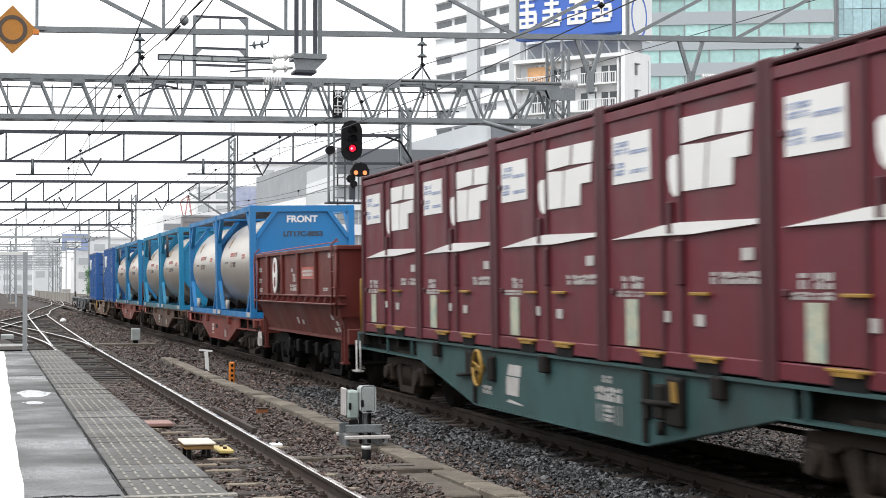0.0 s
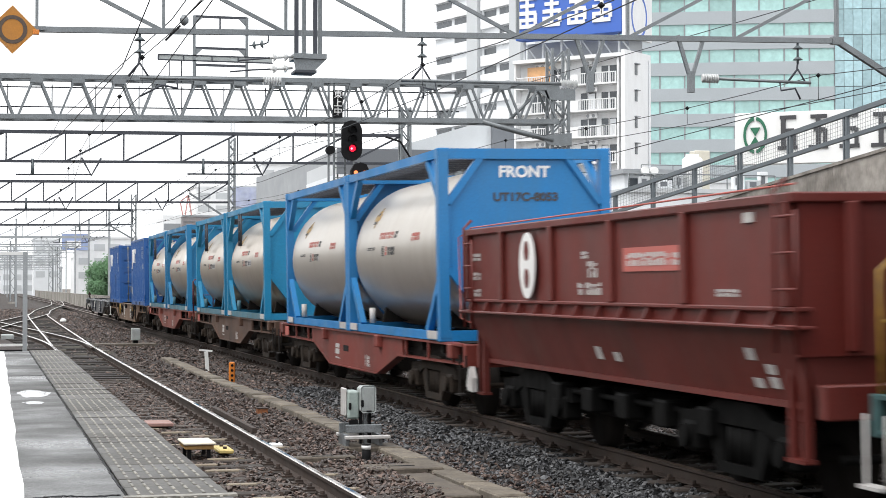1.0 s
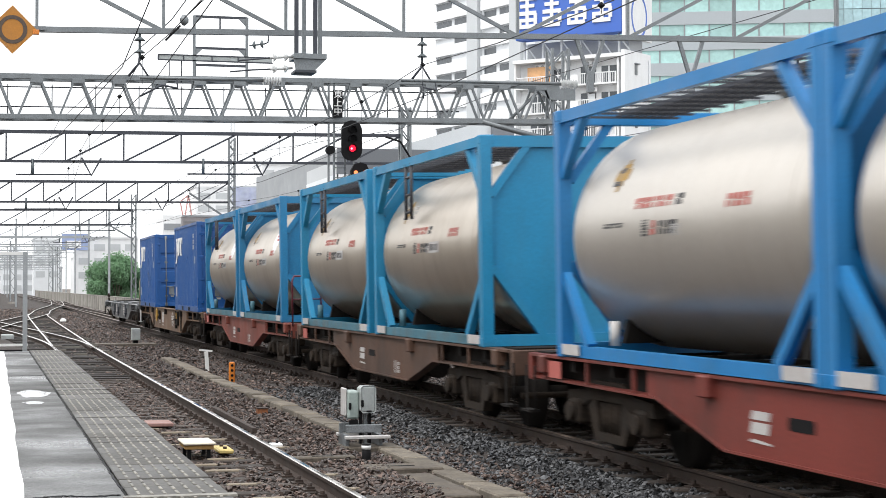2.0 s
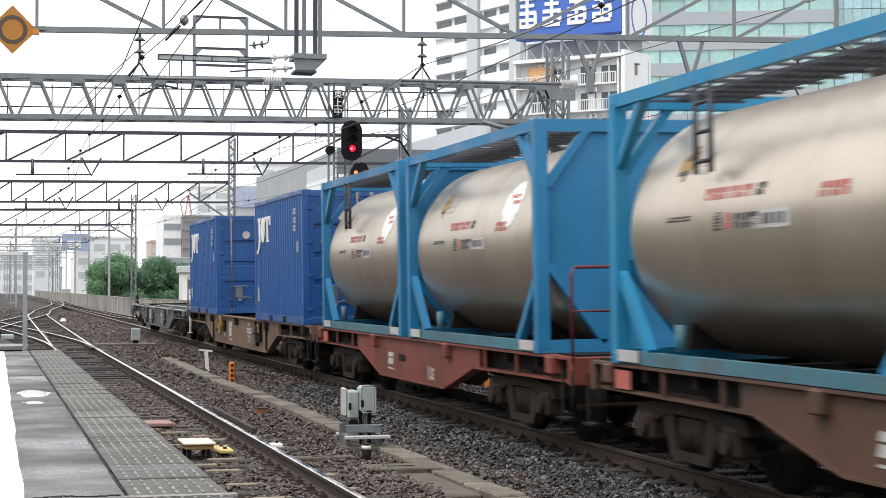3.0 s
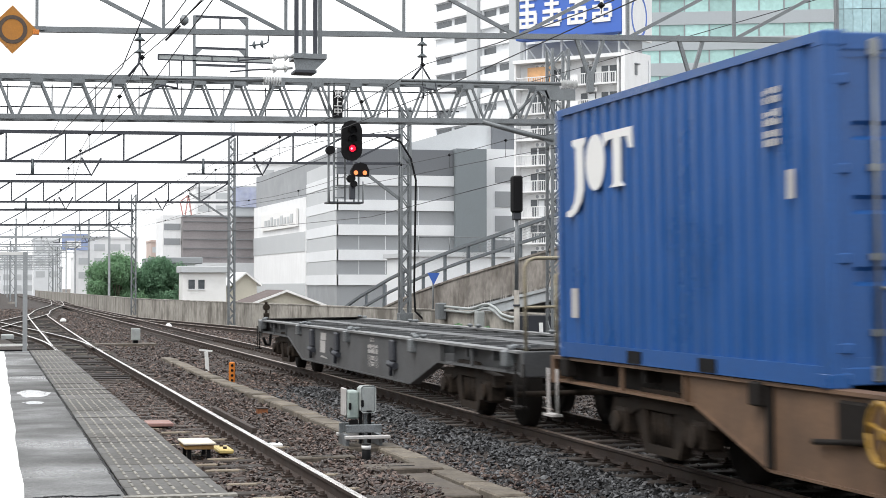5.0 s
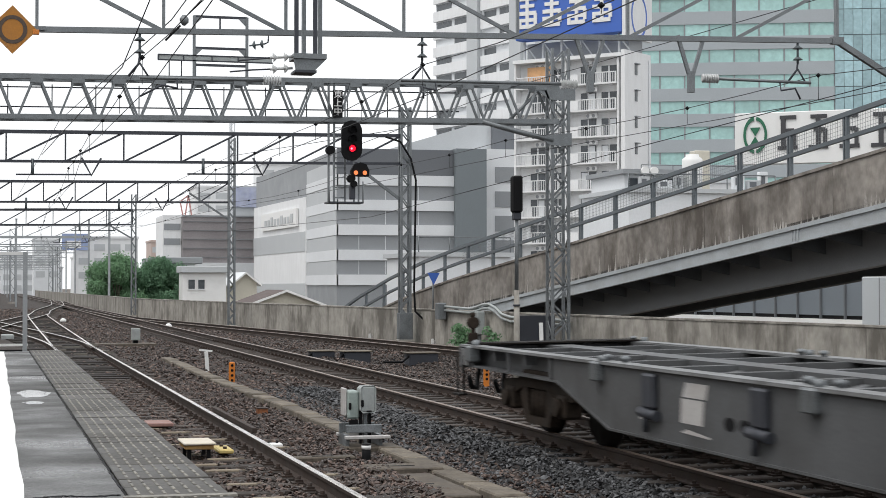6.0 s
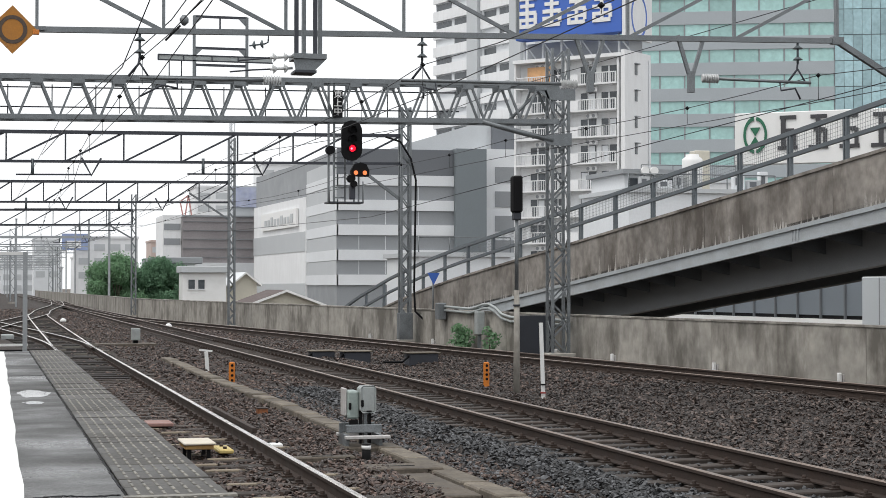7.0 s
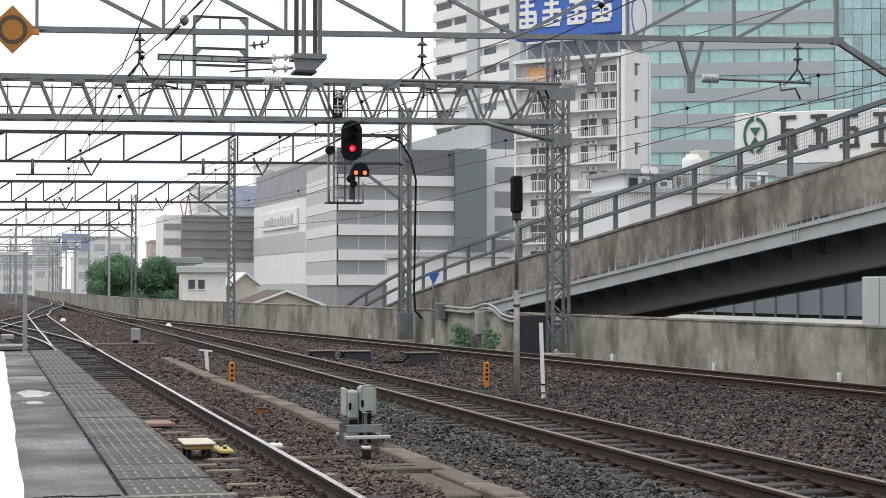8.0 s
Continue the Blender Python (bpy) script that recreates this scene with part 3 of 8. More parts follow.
# edge tiles with raised worn ribs, one by one
bm = box(bmn(), 0.005, 0.395, 0.004, 0.296, 0.0, 0.024, 0.004)
tile_me = mesh_of("edge_tile", bm, M["tile"])
bm = bmn()
for i in range(7):
    for j in range(2):
        box(bm, 0.038 + i * 0.051, 0.051 + i * 0.051, 0.028 + j * 0.146, 0.122 + j * 0.146, 0.022, 0.028, 0.002)
rib_me = mesh_of("tile_rib", bm, M["tile_mark"])
rng = random.Random(4)
for k in range(62):
    y = 4.2 + k * 0.3
    tl = piece("edge_tile", tile_me, plat, pose(0.545, y, 0.878 + rng.uniform(-0.002, 0.002), rng.uniform(-0.3, 0.3), rng.uniform(-0.3, 0.3), 0))
    tagged(piece("tile_rib", rib_me, tl, Matrix()), kind="stuff")
part("tile_bed", box(bmn(), 0.536, 0.955, -20, 22.6, 0.8625, 0.879), M["tile"], plat)
def crack(pts, w, seed):
    """A ragged open crack in the surface, as a thin dark strip that winds along its line."""
    rng = random.Random(seed)
    up, dn = [], []
    for (x0, y0), (x1, y1) in zip(pts, pts[1:]):
        n = 9
        for k in range(n):
            t = k / n
            j = rng.uniform(-1, 1) * w * 0.6
            h = w * rng.uniform(0.25, 1.0)
            dx, dy = x1 - x0, y1 - y0
            q = math.hypot(dx, dy)
            nx, ny = -dy / q, dx / q
            x, y = x0 + dx * t + nx * j, y0 + dy * t + ny * j
            up.append((x + nx * h, y + ny * h))
            dn.append((x - nx * h, y - ny * h))
    return prism(bmn(), up + dn[::-1], "z", 0.9, 0.9026)


part("slab_joint", crack([(0.15, 6.92), (0.30, 6.98), (0.42, 6.93), (0.53, 6.96)], 0.018, 1), M["black"], plat, "dark ragged slab joint")
part("slab_joint", crack([(0.2, 16.4), (0.36, 16.43), (0.53, 16.41)], 0.03, 2), M["black"], plat, "dark ragged slab joint")
part("edge_gap", crack([(0.537, 4.0 + 0.62 * k) for k in range(31)], 0.007, 3), M["black"], plat)
part("joint_strip", box(bmn(), 0.52, 0.96, 6.8, 6.86, 0.9, 0.909), M["tile_mark"], plat, "pale worn joint strip")
bm = bmn()
for a, b, c, d in ((0.22, 0.50, 13.1, 14.2), (0.25, 0.42, 12.4, 12.8)):
    n = 40
    prism(bm, [((a + b) / 2 + (b - a) / 2 * math.cos(q) * (0.85 + 0.12 * math.sin(3 * q + c) + 0.05 * math.sin(7 * q)), (c + d) / 2 + (d - c) / 2 * math.sin(q) * (0.85 + 0.1 * math.cos(3 * q + 1) + 0.05 * math.sin(8 * q))) for q in [2 * math.pi * k / n for k in range(n)]], "z", 0.9002, 0.9015)
water = bpy.data.materials.new("rain_water")
water.use_nodes = True
wb = water.node_tree.nodes["Principled BSDF"]
wb.inputs["Base Color"].default_value = (0.05, 0.05, 0.052, 1)
wb.inputs["Roughness"].default_value = 0.04
wb.inputs["Specular IOR Level"].default_value = 0.9
tagged(part("puddle", bm, water, plat, "shallow rain puddle"), kind="stuff")

# loose stones of the ballast, densest where the line passes close
SB, SG = stone_mat("stone_brown", (0.070, 0.047, 0.038), 0.92), stone_mat("stone_grey", (0.045, 0.046, 0.049), 0.97)
SD = stone_mat("stone_dark_brown", (0.052, 0.038, 0.032), 0.97)
RAILS = [(2.39 + 0.566 - 0.07, 2.47 + 0.566 + 0.03)]
make_stones("brown_stones", 64000, strip(1.2, 5.3, 12, 34, 0.0, RAILS + [(4.40, 4.75)]), 0.062, SB, "rust-brown ballast stones beside the platform line", 1)
make_stones("grey_stones", 34000, strip(4.75, 8.25, 12, 32, 0.0, [(6.46, 6.61), (7.59, 7.74)]), 0.066, SG, "blue-grey fresh ballast stones along the goods line", 2)
make_stones("shoulder_stones", 52000, strip(8.1, 15.2, 14, 46), 0.07, SD, "dark brown ballast stones up to the outer line", 3)
make_stones("distant_stones", 22000, strip(0.6, 12.0, 70, 150, 0.0, RAILS), 0.12, SB, "brown ballast far along the line", 6)
make_stones("far_stones", 34000, strip(1.2, 13.5, 32, 75, 0.0, RAILS), 0.085, SB, "brown ballast stones further along the line", 5)

# ---- the goods train ----
SPEED, A15 = 17.06, 13.88
WHEEL_R = 0.43
MOVERS, WHEELS = [], []


def train_at(t):
    """Where the train's reference point is: a steady run that slackens a little as its tail passes."""
    return A15 - SPEED * (t - 1.5) + 0.77 * min(max((t - 6.0) / 0.5, 0.0), 1.0)


def run_rows(s):
    """A thing whose origin lies s metres behind the train's reference point."""
    return [(k * 0.5, pose(7.1, train_at(k * 0.5) + s, 0, 0, math.degrees(CANT), 0)) for k in range(17)]


def moving(name, s, label, category, group=""):
    t = thing(name, label, category, group)
    t.matrix_basis = pose(7.1, A15 + s + SPEED * 1.5, 0, 0, math.degrees(CANT), 0)
    MOVERS.append((t, s))
    return t


def bars(bm, x, y0, y1, z0, z1, rows=1, words=(0.5, 0.3), gap=0.35, seed=0):
    """Unreadable writing as plain bars on a side face that looks to -x. y0 is the end that is read first."""
    rng = random.Random(seed)
    h = (z1 - z0) / (rows + (rows - 1) * gap)
    for r in range(rows):
        zt = z1 - r * h * (1 + gap)
        y = y0
        d = 1 if y1 > y0 else -1
        n = max(3, int(abs(y1 - y0) / (h * 0.62)))
        w = abs(y1 - y0) / n
        for k in range(n):
            if rng.random() < 0.9:
                a, b = sorted((y + d * w * (k + 0.12), y + d * w * (k + 0.80)))
                m = zt - h * rng.uniform(0.35, 0.6)
                box(bm, x - 0.003, x + 0.001, a, b, m + h * 0.07, zt - h * rng.choice((0, 0, 0.12)))
                c = rng.choice((0.0, 0.0, (b - a) * 0.45))
                box(bm, x - 0.003, x + 0.001, a, b - c, zt - h, m - h * 0.07)
    return bm


def plate(bm, x, y0, y1, z0, z1, t=0.006):
    return box(bm, x - t, x + 0.002, min(y0, y1), max(y0, y1), z0, z1)


WHEEL_ME = mesh_of("wheelset", lathe(lathe(rod(bmn(), (-0.95, 0, 0), (0.95, 0, 0), 0.075, 10), [(0.05, -0.62), (WHEEL_R, -0.62), (WHEEL_R + 0.0, -0.52), (WHEEL_R + 0.028, -0.505), (WHEEL_R + 0.028, -0.48), (0.34, -0.47), (0.32, -0.53), (0.13, -0.53), (0.12, -0.47), (0.05, -0.47)], "x", 24),
                                         [(0.05, 0.47), (0.12, 0.47), (0.13, 0.53), (0.32, 0.53), (0.34, 0.47), (WHEEL_R + 0.028, 0.48), (WHEEL_R + 0.028, 0.505), (WHEEL_R, 0.52), (WHEEL_R, 0.62), (0.05, 0.62)], "x", 24), M["grime_and_shade"])


def bogie_mesh():
    bm = bmn()
    for s in (-1, 1):
        x = s * 0.98
        # cast side frame: arched top chord, dropped centre with springs, pedestals at the axles
        prism(bm, [(-1.25, 0.50), (-1.2, 0.64), (-0.7, 0.67), (-0.42, 0.78), (0.42, 0.78), (0.7, 0.67), (1.2, 0.64), (1.25, 0.50), (0.78, 0.50), (0.5, 0.58), (-0.5, 0.58), (-0.78, 0.50)], "x", x - 0.07, x + 0.07)
        prism(bm, [(-0.62, 0.50), (-0.5, 0.58), (-0.36, 0.58), (-0.30, 0.26), (0.30, 0.26), (0.36, 0.58), (0.5, 0.58), (0.62, 0.50), (0.42, 0.17), (-0.42, 0.17)], "x", x - 0.06, x + 0.06)
        for y in (-0.18, 0, 0.18):
            rod(bm, (x, y, 0.27), (x, y, 0.56), 0.07, 10)
        for y in (-0.95, 0.95):
            box(bm, x - 0.11, x + 0.11, y - 0.16, y + 0.16, 0.30, 0.56, 0.03)
            rod(bm, (x + s * 0.1, y, WHEEL_R), (x + s * 0.17, y, WHEEL_R), 0.10, 10)
        for y in (-0.45, 0.45):
            box(bm, s * 0.5, s * 0.62, y - 0.03, y + 0.03, 0.28, 0.52)
    box(bm, -1.0, 1.0, -0.2, 0.2, 0.48, 0.66, 0.02)
    box(bm, -0.3, 0.3, -0.28, 0.28, 0.60, 0.76)
    for y in (-1.45, 1.45):
        rod(bm, (-0.85, y, 0.42), (0.85, y, 0.42), 0.04, 6)
    return bm


BOGIE_ME = mesh_of("bogie", bogie_mesh(), M["dust"])
BOGIE_OILY = mesh_of("bogie", bogie_mesh(), M["oil_black"])


def add_bogies(w, ys, oily=False):
    for y in ys:
        b = piece("bogie", BOGIE_OILY if oily else BOGIE_ME, w, pose(0, y, 0))
        tagged(b, "oily black cast bogie" if oily else "brown brake-dust covered cast bogie")
        for dy in (-0.95, 0.95):
            ws = piece("wheelset", WHEEL_ME, b, pose(0, dy, WHEEL_R))
            WHEELS.append((ws, dy))


def handwheel(w, x, y, z, material):
    bm = bmn()
    n = 18
    ring = [(x - 0.07, y + 0.19 * math.cos(2 * math.pi * k / n), z + 0.215 * math.sin(2 * math.pi * k / n)) for k in range(n + 1)]
    pipe(bm, ring, 0.022, 6)
    for k in range(4):
        rod(bm, (x - 0.04, y, z), ring[k * n // 4 + 1], 0.014, 5)
    rod(bm, (x + 0.05, y, z), (x - 0.08, y, z), 0.04, 8)
    part("brake_wheel", bm, material, w, "yellow handbrake wheel")


def coupler(w, length):
    for y, d in ((0.40, -1), (length - 0.40, 1)):
        bm = bmn()
        box(bm, -0.09, 0.09, min(y, y + d * 0.3), max(y, y + d * 0.3), 0.76, 0.96)
        box(bm, -0.17, 0.15, min(y + d * 0.22, y + d * 0.40), max(y + d * 0.22, y + d * 0.40), 0.72, 1.0, 0.03)
        part("coupler", bm, M["grime_and_shade"], w)
        bm = bmn()
        pipe(bm, [(0.35, y, 0.85), (0.36, y + d * 0.2, 0.55), (0.34, y + d * 0.39, 0.5)], 0.03, 6)
        part("brake_hose", bm, M["black"], w)


def container_wagon(s, length, bogie_c, belly, slope, low, paint, label, wheel_y=None, steps="front", loaded=True, old=False, mark_y=1.25):
    w = moving("container_wagon", s, label, "freight wagon", "container wagons in the train")
    c, half = length / 2, length / 2 - 0.42
    for side in (-1, 1):
        x0, x1 = sorted((side * 1.13, side * 1.155))
        bm = bmn()
        prism(bm, [(c - slope - 0.25, 0.985), (c - slope - 0.25, 0.72), (c - slope, 0.72), (c - belly, low), (c + belly, low), (c + slope, 0.72), (c + slope + 0.25, 0.72), (c + slope + 0.25, 0.985)], "x", x0, x1)
        # flanges along the lower edge and under the deck
        pts = [(c - half, 0.74), (c - slope, 0.72), (c - belly, low), (c + belly, low), (c + slope, 0.72), (c + half, 0.74)]
        for p, q in zip(pts, pts[1:]):
            beam(bm, (side * 1.10, p[0], p[1]), (side * 1.10, q[0], q[1]), 0.15, 0.022)
        part("deck_flange", beam(bmn(), (side * 1.11, c - half, 0.985), (side * 1.11, c + half, 0.985), 0.18, 0.03), paint if loaded else M["koki_worn"], w)
        for k in range(int(half // 1.4) * 2 + 1):
            y = c - half + 0.5 + k * (2 * half - 1.0) / (int(half // 1.4) * 2)
            d = abs(y - c)
            zl = low if d < belly else (low + (0.72 - low) * (d - belly) / (slope - belly) if d < slope else 0.73)
            if d > slope - 0.3:
                box(bm, min(side * 1.156, side * 1.185), max(side * 1.156, side * 1.185), y - 0.025, y + 0.025, zl + 0.01, 0.97)
        part("side_sill", bm, paint, w)
        # set-back web of the shallow ends; loaded wagons have its shade painted dark
        for a, b in ((c - half, c - slope - 0.25), (c + slope + 0.25, c + half)):
            part("end_web", box(bmn(), min(side * 0.98, side * 1.0), max(side * 0.98, side * 1.0), a, b, 0.73, 0.985), M["grime_and_shade"] if loaded else paint, w, "set-back web painted dark for shade")
    bm = bmn()
    box(bm, -0.16, 0.16, 0.45, length - 0.45, 0.55, 0.98)
    n = int(length / 1.25)
    for k in range(n + 1):
        y = 0.5 + k * (length - 1.0) / n
        box(bm, -1.13, 1.13, y - 0.06, y + 0.06, 0.84, 0.975)
    for k in range(0, n, 2):
        y = 0.5 + k * (length - 1.0) / n
        st = (length - 1.0) / n
        beam(bm, (-1.1, y, 0.9), (0, y + st, 0.9), 0.08, 0.06)
        beam(bm, (1.1, y, 0.9), (0, y + st, 0.9), 0.08, 0.06)
    # Loaded wagons: the shaded open frame is painted dark instead of wagon colour.
    part("underframe", bm, M["grime_and_shade"] if loaded else paint, w)
    for y in (0.36, length - 0.36):
        part("end_beam", box(bmn(), -1.18, 1.18, y - 0.06, y + 0.06, 0.70, 1.0, 0.012), paint, w)
    # walkway boards at the ends
    for y in (0.36, length - 0.36):
        d = 1 if y < c else -1
        part("end_platform", box(bmn(), -1.1, 1.1, min(y, y + d * 0.5), max(y, y + d * 0.5), 1.001, 1.02), M["grime_and_shade"], w)
    # steps and grab rails at the corners
    for y in (0.55, length - 0.55):
        d = -1 if y < c else 1
        for side in (-1, 1):
            bm = bmn()
            x = side * 1.19
            pipe(bm, [(x, y, 0.86), (x - side * 0.0, y, 0.36), (x, y + d * 0.30, 0.36), (x, y + d * 0.30, 0.86)], 0.014, 6)
            box(bm, x - 0.07, x + 0.05, min(y, y + d * 0.3), max(y, y + d * 0.3), 0.35, 0.375)
            part("step", bm, M["decal"] if loaded and not old and y > c else M["grime_and_shade"], w, "steel corner step")
    if steps in ("rail", "yellow"):
        for y in (length - 0.36,):
            bm = bmn()
            for x0 in (-1.12, -0.55):
                pipe(bm, [(x0, y, 1.0), (x0, y, 1.85), (x0 + 0.1, y, 1.93), (x0 + 0.42, y, 1.93), (x0 + 0.5, y, 1.85), (x0 + 0.5, y, 1.0)], 0.022, 6)
            pipe(bm, [(-1.12, y, 1.5), (-0.05, y, 1.5)], 0.014, 6)
            part("hand_rail", bm, M["yellow"] if steps == "yellow" else M["rail_cream"], w)
    if steps == "loop":
        bm = pipe(bmn(), [(-1.16, 0.30, 0.95), (-1.16, 0.30, 1.86), (-1.12, 0.30, 1.94), (-0.62, 0.30, 1.94), (-0.58, 0.30, 1.86), (-0.58, 0.30, 0.95)], 0.018, 6)
        rod(bm, (-1.16, 0.30, 1.48), (-0.58, 0.30, 1.48), 0.014, 6)
        part("hand_rail", bm, M["maroon"], w, "dark red looped hand rail")
    # brake gear between the bogies
    bm = bmn()
    rod(bm, (-0.5, c - 1.2, 0.52), (-0.5, c + 0.2, 0.52), 0.17, 12)
    rod(bm, (0.5, c + 0.4, 0.55), (0.5, c + 1.2, 0.55), 0.2, 12)
    box(bm, -0.75, -0.45, c + 0.5, c + 0.95, 0.42, 0.72, 0.02)
    rod(bm, (-0.2, c - bogie_c, 0.45), (-0.2, c + bogie_c, 0.45), 0.025, 6)
    part("brake_gear", bm, M["grime_and_shade"], w)
    # twist-lock brackets along the deck
    for k in range(5 if length > 18 else 4):
        n = 5 if length > 18 else 4
        y = 0.9 + k * (length - 1.8) / (n - 1)
        for side in (-1, 1):
            bm = bmn()
            box(bm, side * 1.17 - 0.07, side * 1.17 + 0.07, y - 0.11, y + 0.11, 0.80, 0.992, 0.015)
            rod(bm, (side * 1.13, y, 0.985), (side * 1.13, y, 1.05 if not loaded else 1.0), 0.05, 8)
            part("lock_bracket", bm, paint if length < 18 else M["galv"] if not loaded else M["grime_and_shade"], w)
    bm = bmn()
    x = -1.157
    q = c + mark_y
    if length > 18:
        # company block in two pieces over a thin wedge, then the number group and its frame
        prism(bm, [(q + 0.30, low + 0.43), (q - 0.22, low + 0.43), (q - 0.27, low + 0.56), (q + 0.22, low + 0.56)], "x", x - 0.003, x)
        prism(bm, [(q + 0.34, low + 0.20), (q - 0.14, low + 0.20), (q - 0.18, low + 0.415), (q + 0.32, low + 0.415)], "x", x - 0.003, x)
        prism(bm, [(q + 0.34, low + 0.115), (q - 0.30, low + 0.10), (q - 0.30, low + 0.115), (q + 0.2, low + 0.15)], "x", x - 0.003, x)
        bars(bm, x, c - 1.50, c - 2.25, low + 0.34, low + 0.48, 1, seed=5)
        bars(bm, x, c - 1.72, c - 1.98, low + 0.52, low + 0.59, 1, seed=6)
        bars(bm, x, c - 1.75, c - 2.0, low + 0.14, low + 0.30, 2, seed=8)
        for yy in (c - 1.55, c - 1.68, c - 2.08, c - 2.2):
            plate(bm, x, yy, yy - 0.012, low + 0.12, low + 0.31, 0.003)
        bars(bm, x, c + mark_y + 1.35, c + mark_y + 0.95, low + 0.16, low + 0.26, 1, seed=7)
    else:
        prism(bm, [(c + 1.42, 0.57), (c + 1.08, 0.57), (c + 1.05, 0.66), (c + 1.38, 0.66)], "x", x - 0.003, x)
        prism(bm, [(c + 1.40, 0.68), (c + 1.06, 0.68), (c + 1.03, 0.75), (c + 1.36, 0.75)], "x", x - 0.003, x)
        prism(bm, [(c + 1.45, 0.50), (c + 1.02, 0.49), (c + 1.02, 0.505), (c + 1.35, 0.525)], "x", x - 0.003, x)
        bars(bm, x, c - 1.22, c - 1.40, 0.46, 0.62, 3, seed=5)
        plate(bm, x, c - 1.05, c - 1.07, 0.45, 0.64, 0.003)
        plate(bm, x, c - 1.17, c - 1.19, 0.45, 0.64, 0.003)
        # Flat black plate painted in for the shaded hand hole.
        yy = c + 0.5
        part("hand_hole", prism(bmn(), [(yy + 0.20, 0.64), (yy + 0.22, 0.66), (yy + 0.22, 0.72), (yy + 0.20, 0.74), (yy - 0.20, 0.74), (yy - 0.22, 0.72), (yy - 0.22, 0.66), (yy - 0.20, 0.64)], "x", -1.159, -1.15), M["black"], w)
    tagged(part("stencil_mark", bm, M["decal"], w, "pale worn stencilled writing"), kind="stuff")
    if old and loaded:
        part("shunting_plate", plate(bmn(), -1.187, length - 1.45, length - 1.05, 0.76, 0.94, 0.008), M["decal_red"], w, "faded salmon-red plate")
    if wheel_y is not None:
        handwheel(w, -1.18, c + wheel_y, 0.74, M["yellow"])
        v = c - 3.45
        part("release_lever", prism(bmn(), [(v - 0.34, 0.90), (v - 0.24, 0.90), (v - 0.28, 0.72), (v - 0.38, 0.72)], "x", -1.25, -1.23), M["yellow"], w, "small yellow release lever")
        bm = box(bmn(), -1.24, -1.15, v - 0.02, v + 0.20, 0.54, 0.86, 0.02)
        box(bm, -1.23, -1.15, v - 0.42, v - 0.08, 0.50, 0.94, 0.02)
        rod(bm, (-1.23, v - 0.30, 0.70), (-1.23, v + 0.45, 0.68), 0.03, 6)
        box(bm, -1.20, -1.15, v + 0.42, v + 0.50, 0.52, 0.95, 0.01)
        rod(bm, (-1.2, v + 0.1, 0.52), (-1.2, v + 0.1, 0.40), 0.04, 8)
        box(bm, -1.22, -1.15, c + wheel_y - 0.52, c + wheel_y - 0.30, 0.60, 0.90, 0.02)
        box(bm, -1.20, -1.15, c + wheel_y + 0.30, c + wheel_y + 0.75, 0.62, 0.93, 0.02)
        rod(bm, (-1.2, c + wheel_y + 0.3, 0.66), (-1.2, c + wheel_y + 1.1, 0.60), 0.025, 6)
        tagged(part("brake_valve", bm, M["grime_and_shade"], w), kind="stuff")
        for yy in (c - belly, c + belly):
            part("stiffener", box(bmn(), -1.19, -1.15, yy - 0.05, yy + 0.05, low + 0.02, 0.97, 0.01), M["grime_and_shade"], w, "dark web stiffener")
    if not loaded:
        # black plates for shaded hand holes, valves, pale lock pins of the bare wagon
        for yy in (c + 1.55, c + 1.25):
            part("hand_hole", prism(bmn(), [(yy + 0.11 * math.cos(a), 0.60 + 0.06 * math.sin(a)) for a in [math.pi * k / 6 for k in range(12)]], "x", -1.159, -1.15), M["black"], w)
        bm = bmn()
        for yy in (c + 0.9, c + 3.25, c - 3.4):
            box(bm, -1.22, -1.15, yy - 0.14, yy + 0.14, 0.62, 0.94, 0.02)
            rod(bm, (-1.2, yy - 0.2, 0.56), (-1.2, yy + 0.2, 0.58), 0.05, 8)
            rod(bm, (-1.2, yy + 0.08, 0.40), (-1.2, yy + 0.08, 0.62), 0.03, 8)
        tagged(part("brake_valve", bm, M["galv_dark"], w), kind="stuff")
        for yy in (0.55, 1.0, 5.4, 6.0, 10.0, 10.5, 14.4, 14.9, 19.7):
            for side in (-1, 1):
                bm = lathe(bmn(), [(0.03, 0.99), (0.03, 1.02), (0.052, 1.025), (0.048, 1.05), (0.02, 1.062)], "z", 10, (side * 1.06, yy, 0))
                part("lock_pin", bm, M["galv"], w, "pale worn lock pin")
        for yy, x0 in ((0.36, -1.12), (0.36, -0.55)):
            bm = pipe(bmn(), [(x0, yy, 1.0), (x0, yy, 1.96), (x0 + 0.04, yy, 2.03), (x0 + 0.12, yy, 2.06), (x0 + 0.42, yy, 2.06), (x0 + 0.48, yy, 2.0), (x0 + 0.5, yy, 1.0)], 0.021, 6)
            rod(bm, (x0, yy, 1.5), (x0 + 0.5, yy, 1.5), 0.018, 6)
            part("hand_rail", bm, M["rail_cream"], w, "cream painted hand rail")
    add_bogies(w, (c - bogie_c, c + bogie_c))
    coupler(w, length)
    return w


def corner_castings(t, paint, x, y0, y1, z0, z1, s=0.09):
    for a in (-x - 0.004, x - 2 * s + 0.004):
        for b in (y0 - 0.004, y1 - 2 * s + 0.004):
            for c in (z0 - 0.003, z1 - 0.115):
                part("corner_casting", box(bmn(), a, a + 2 * s, b, b + 2 * s, c, c + 0.118, 0.012), paint, t)


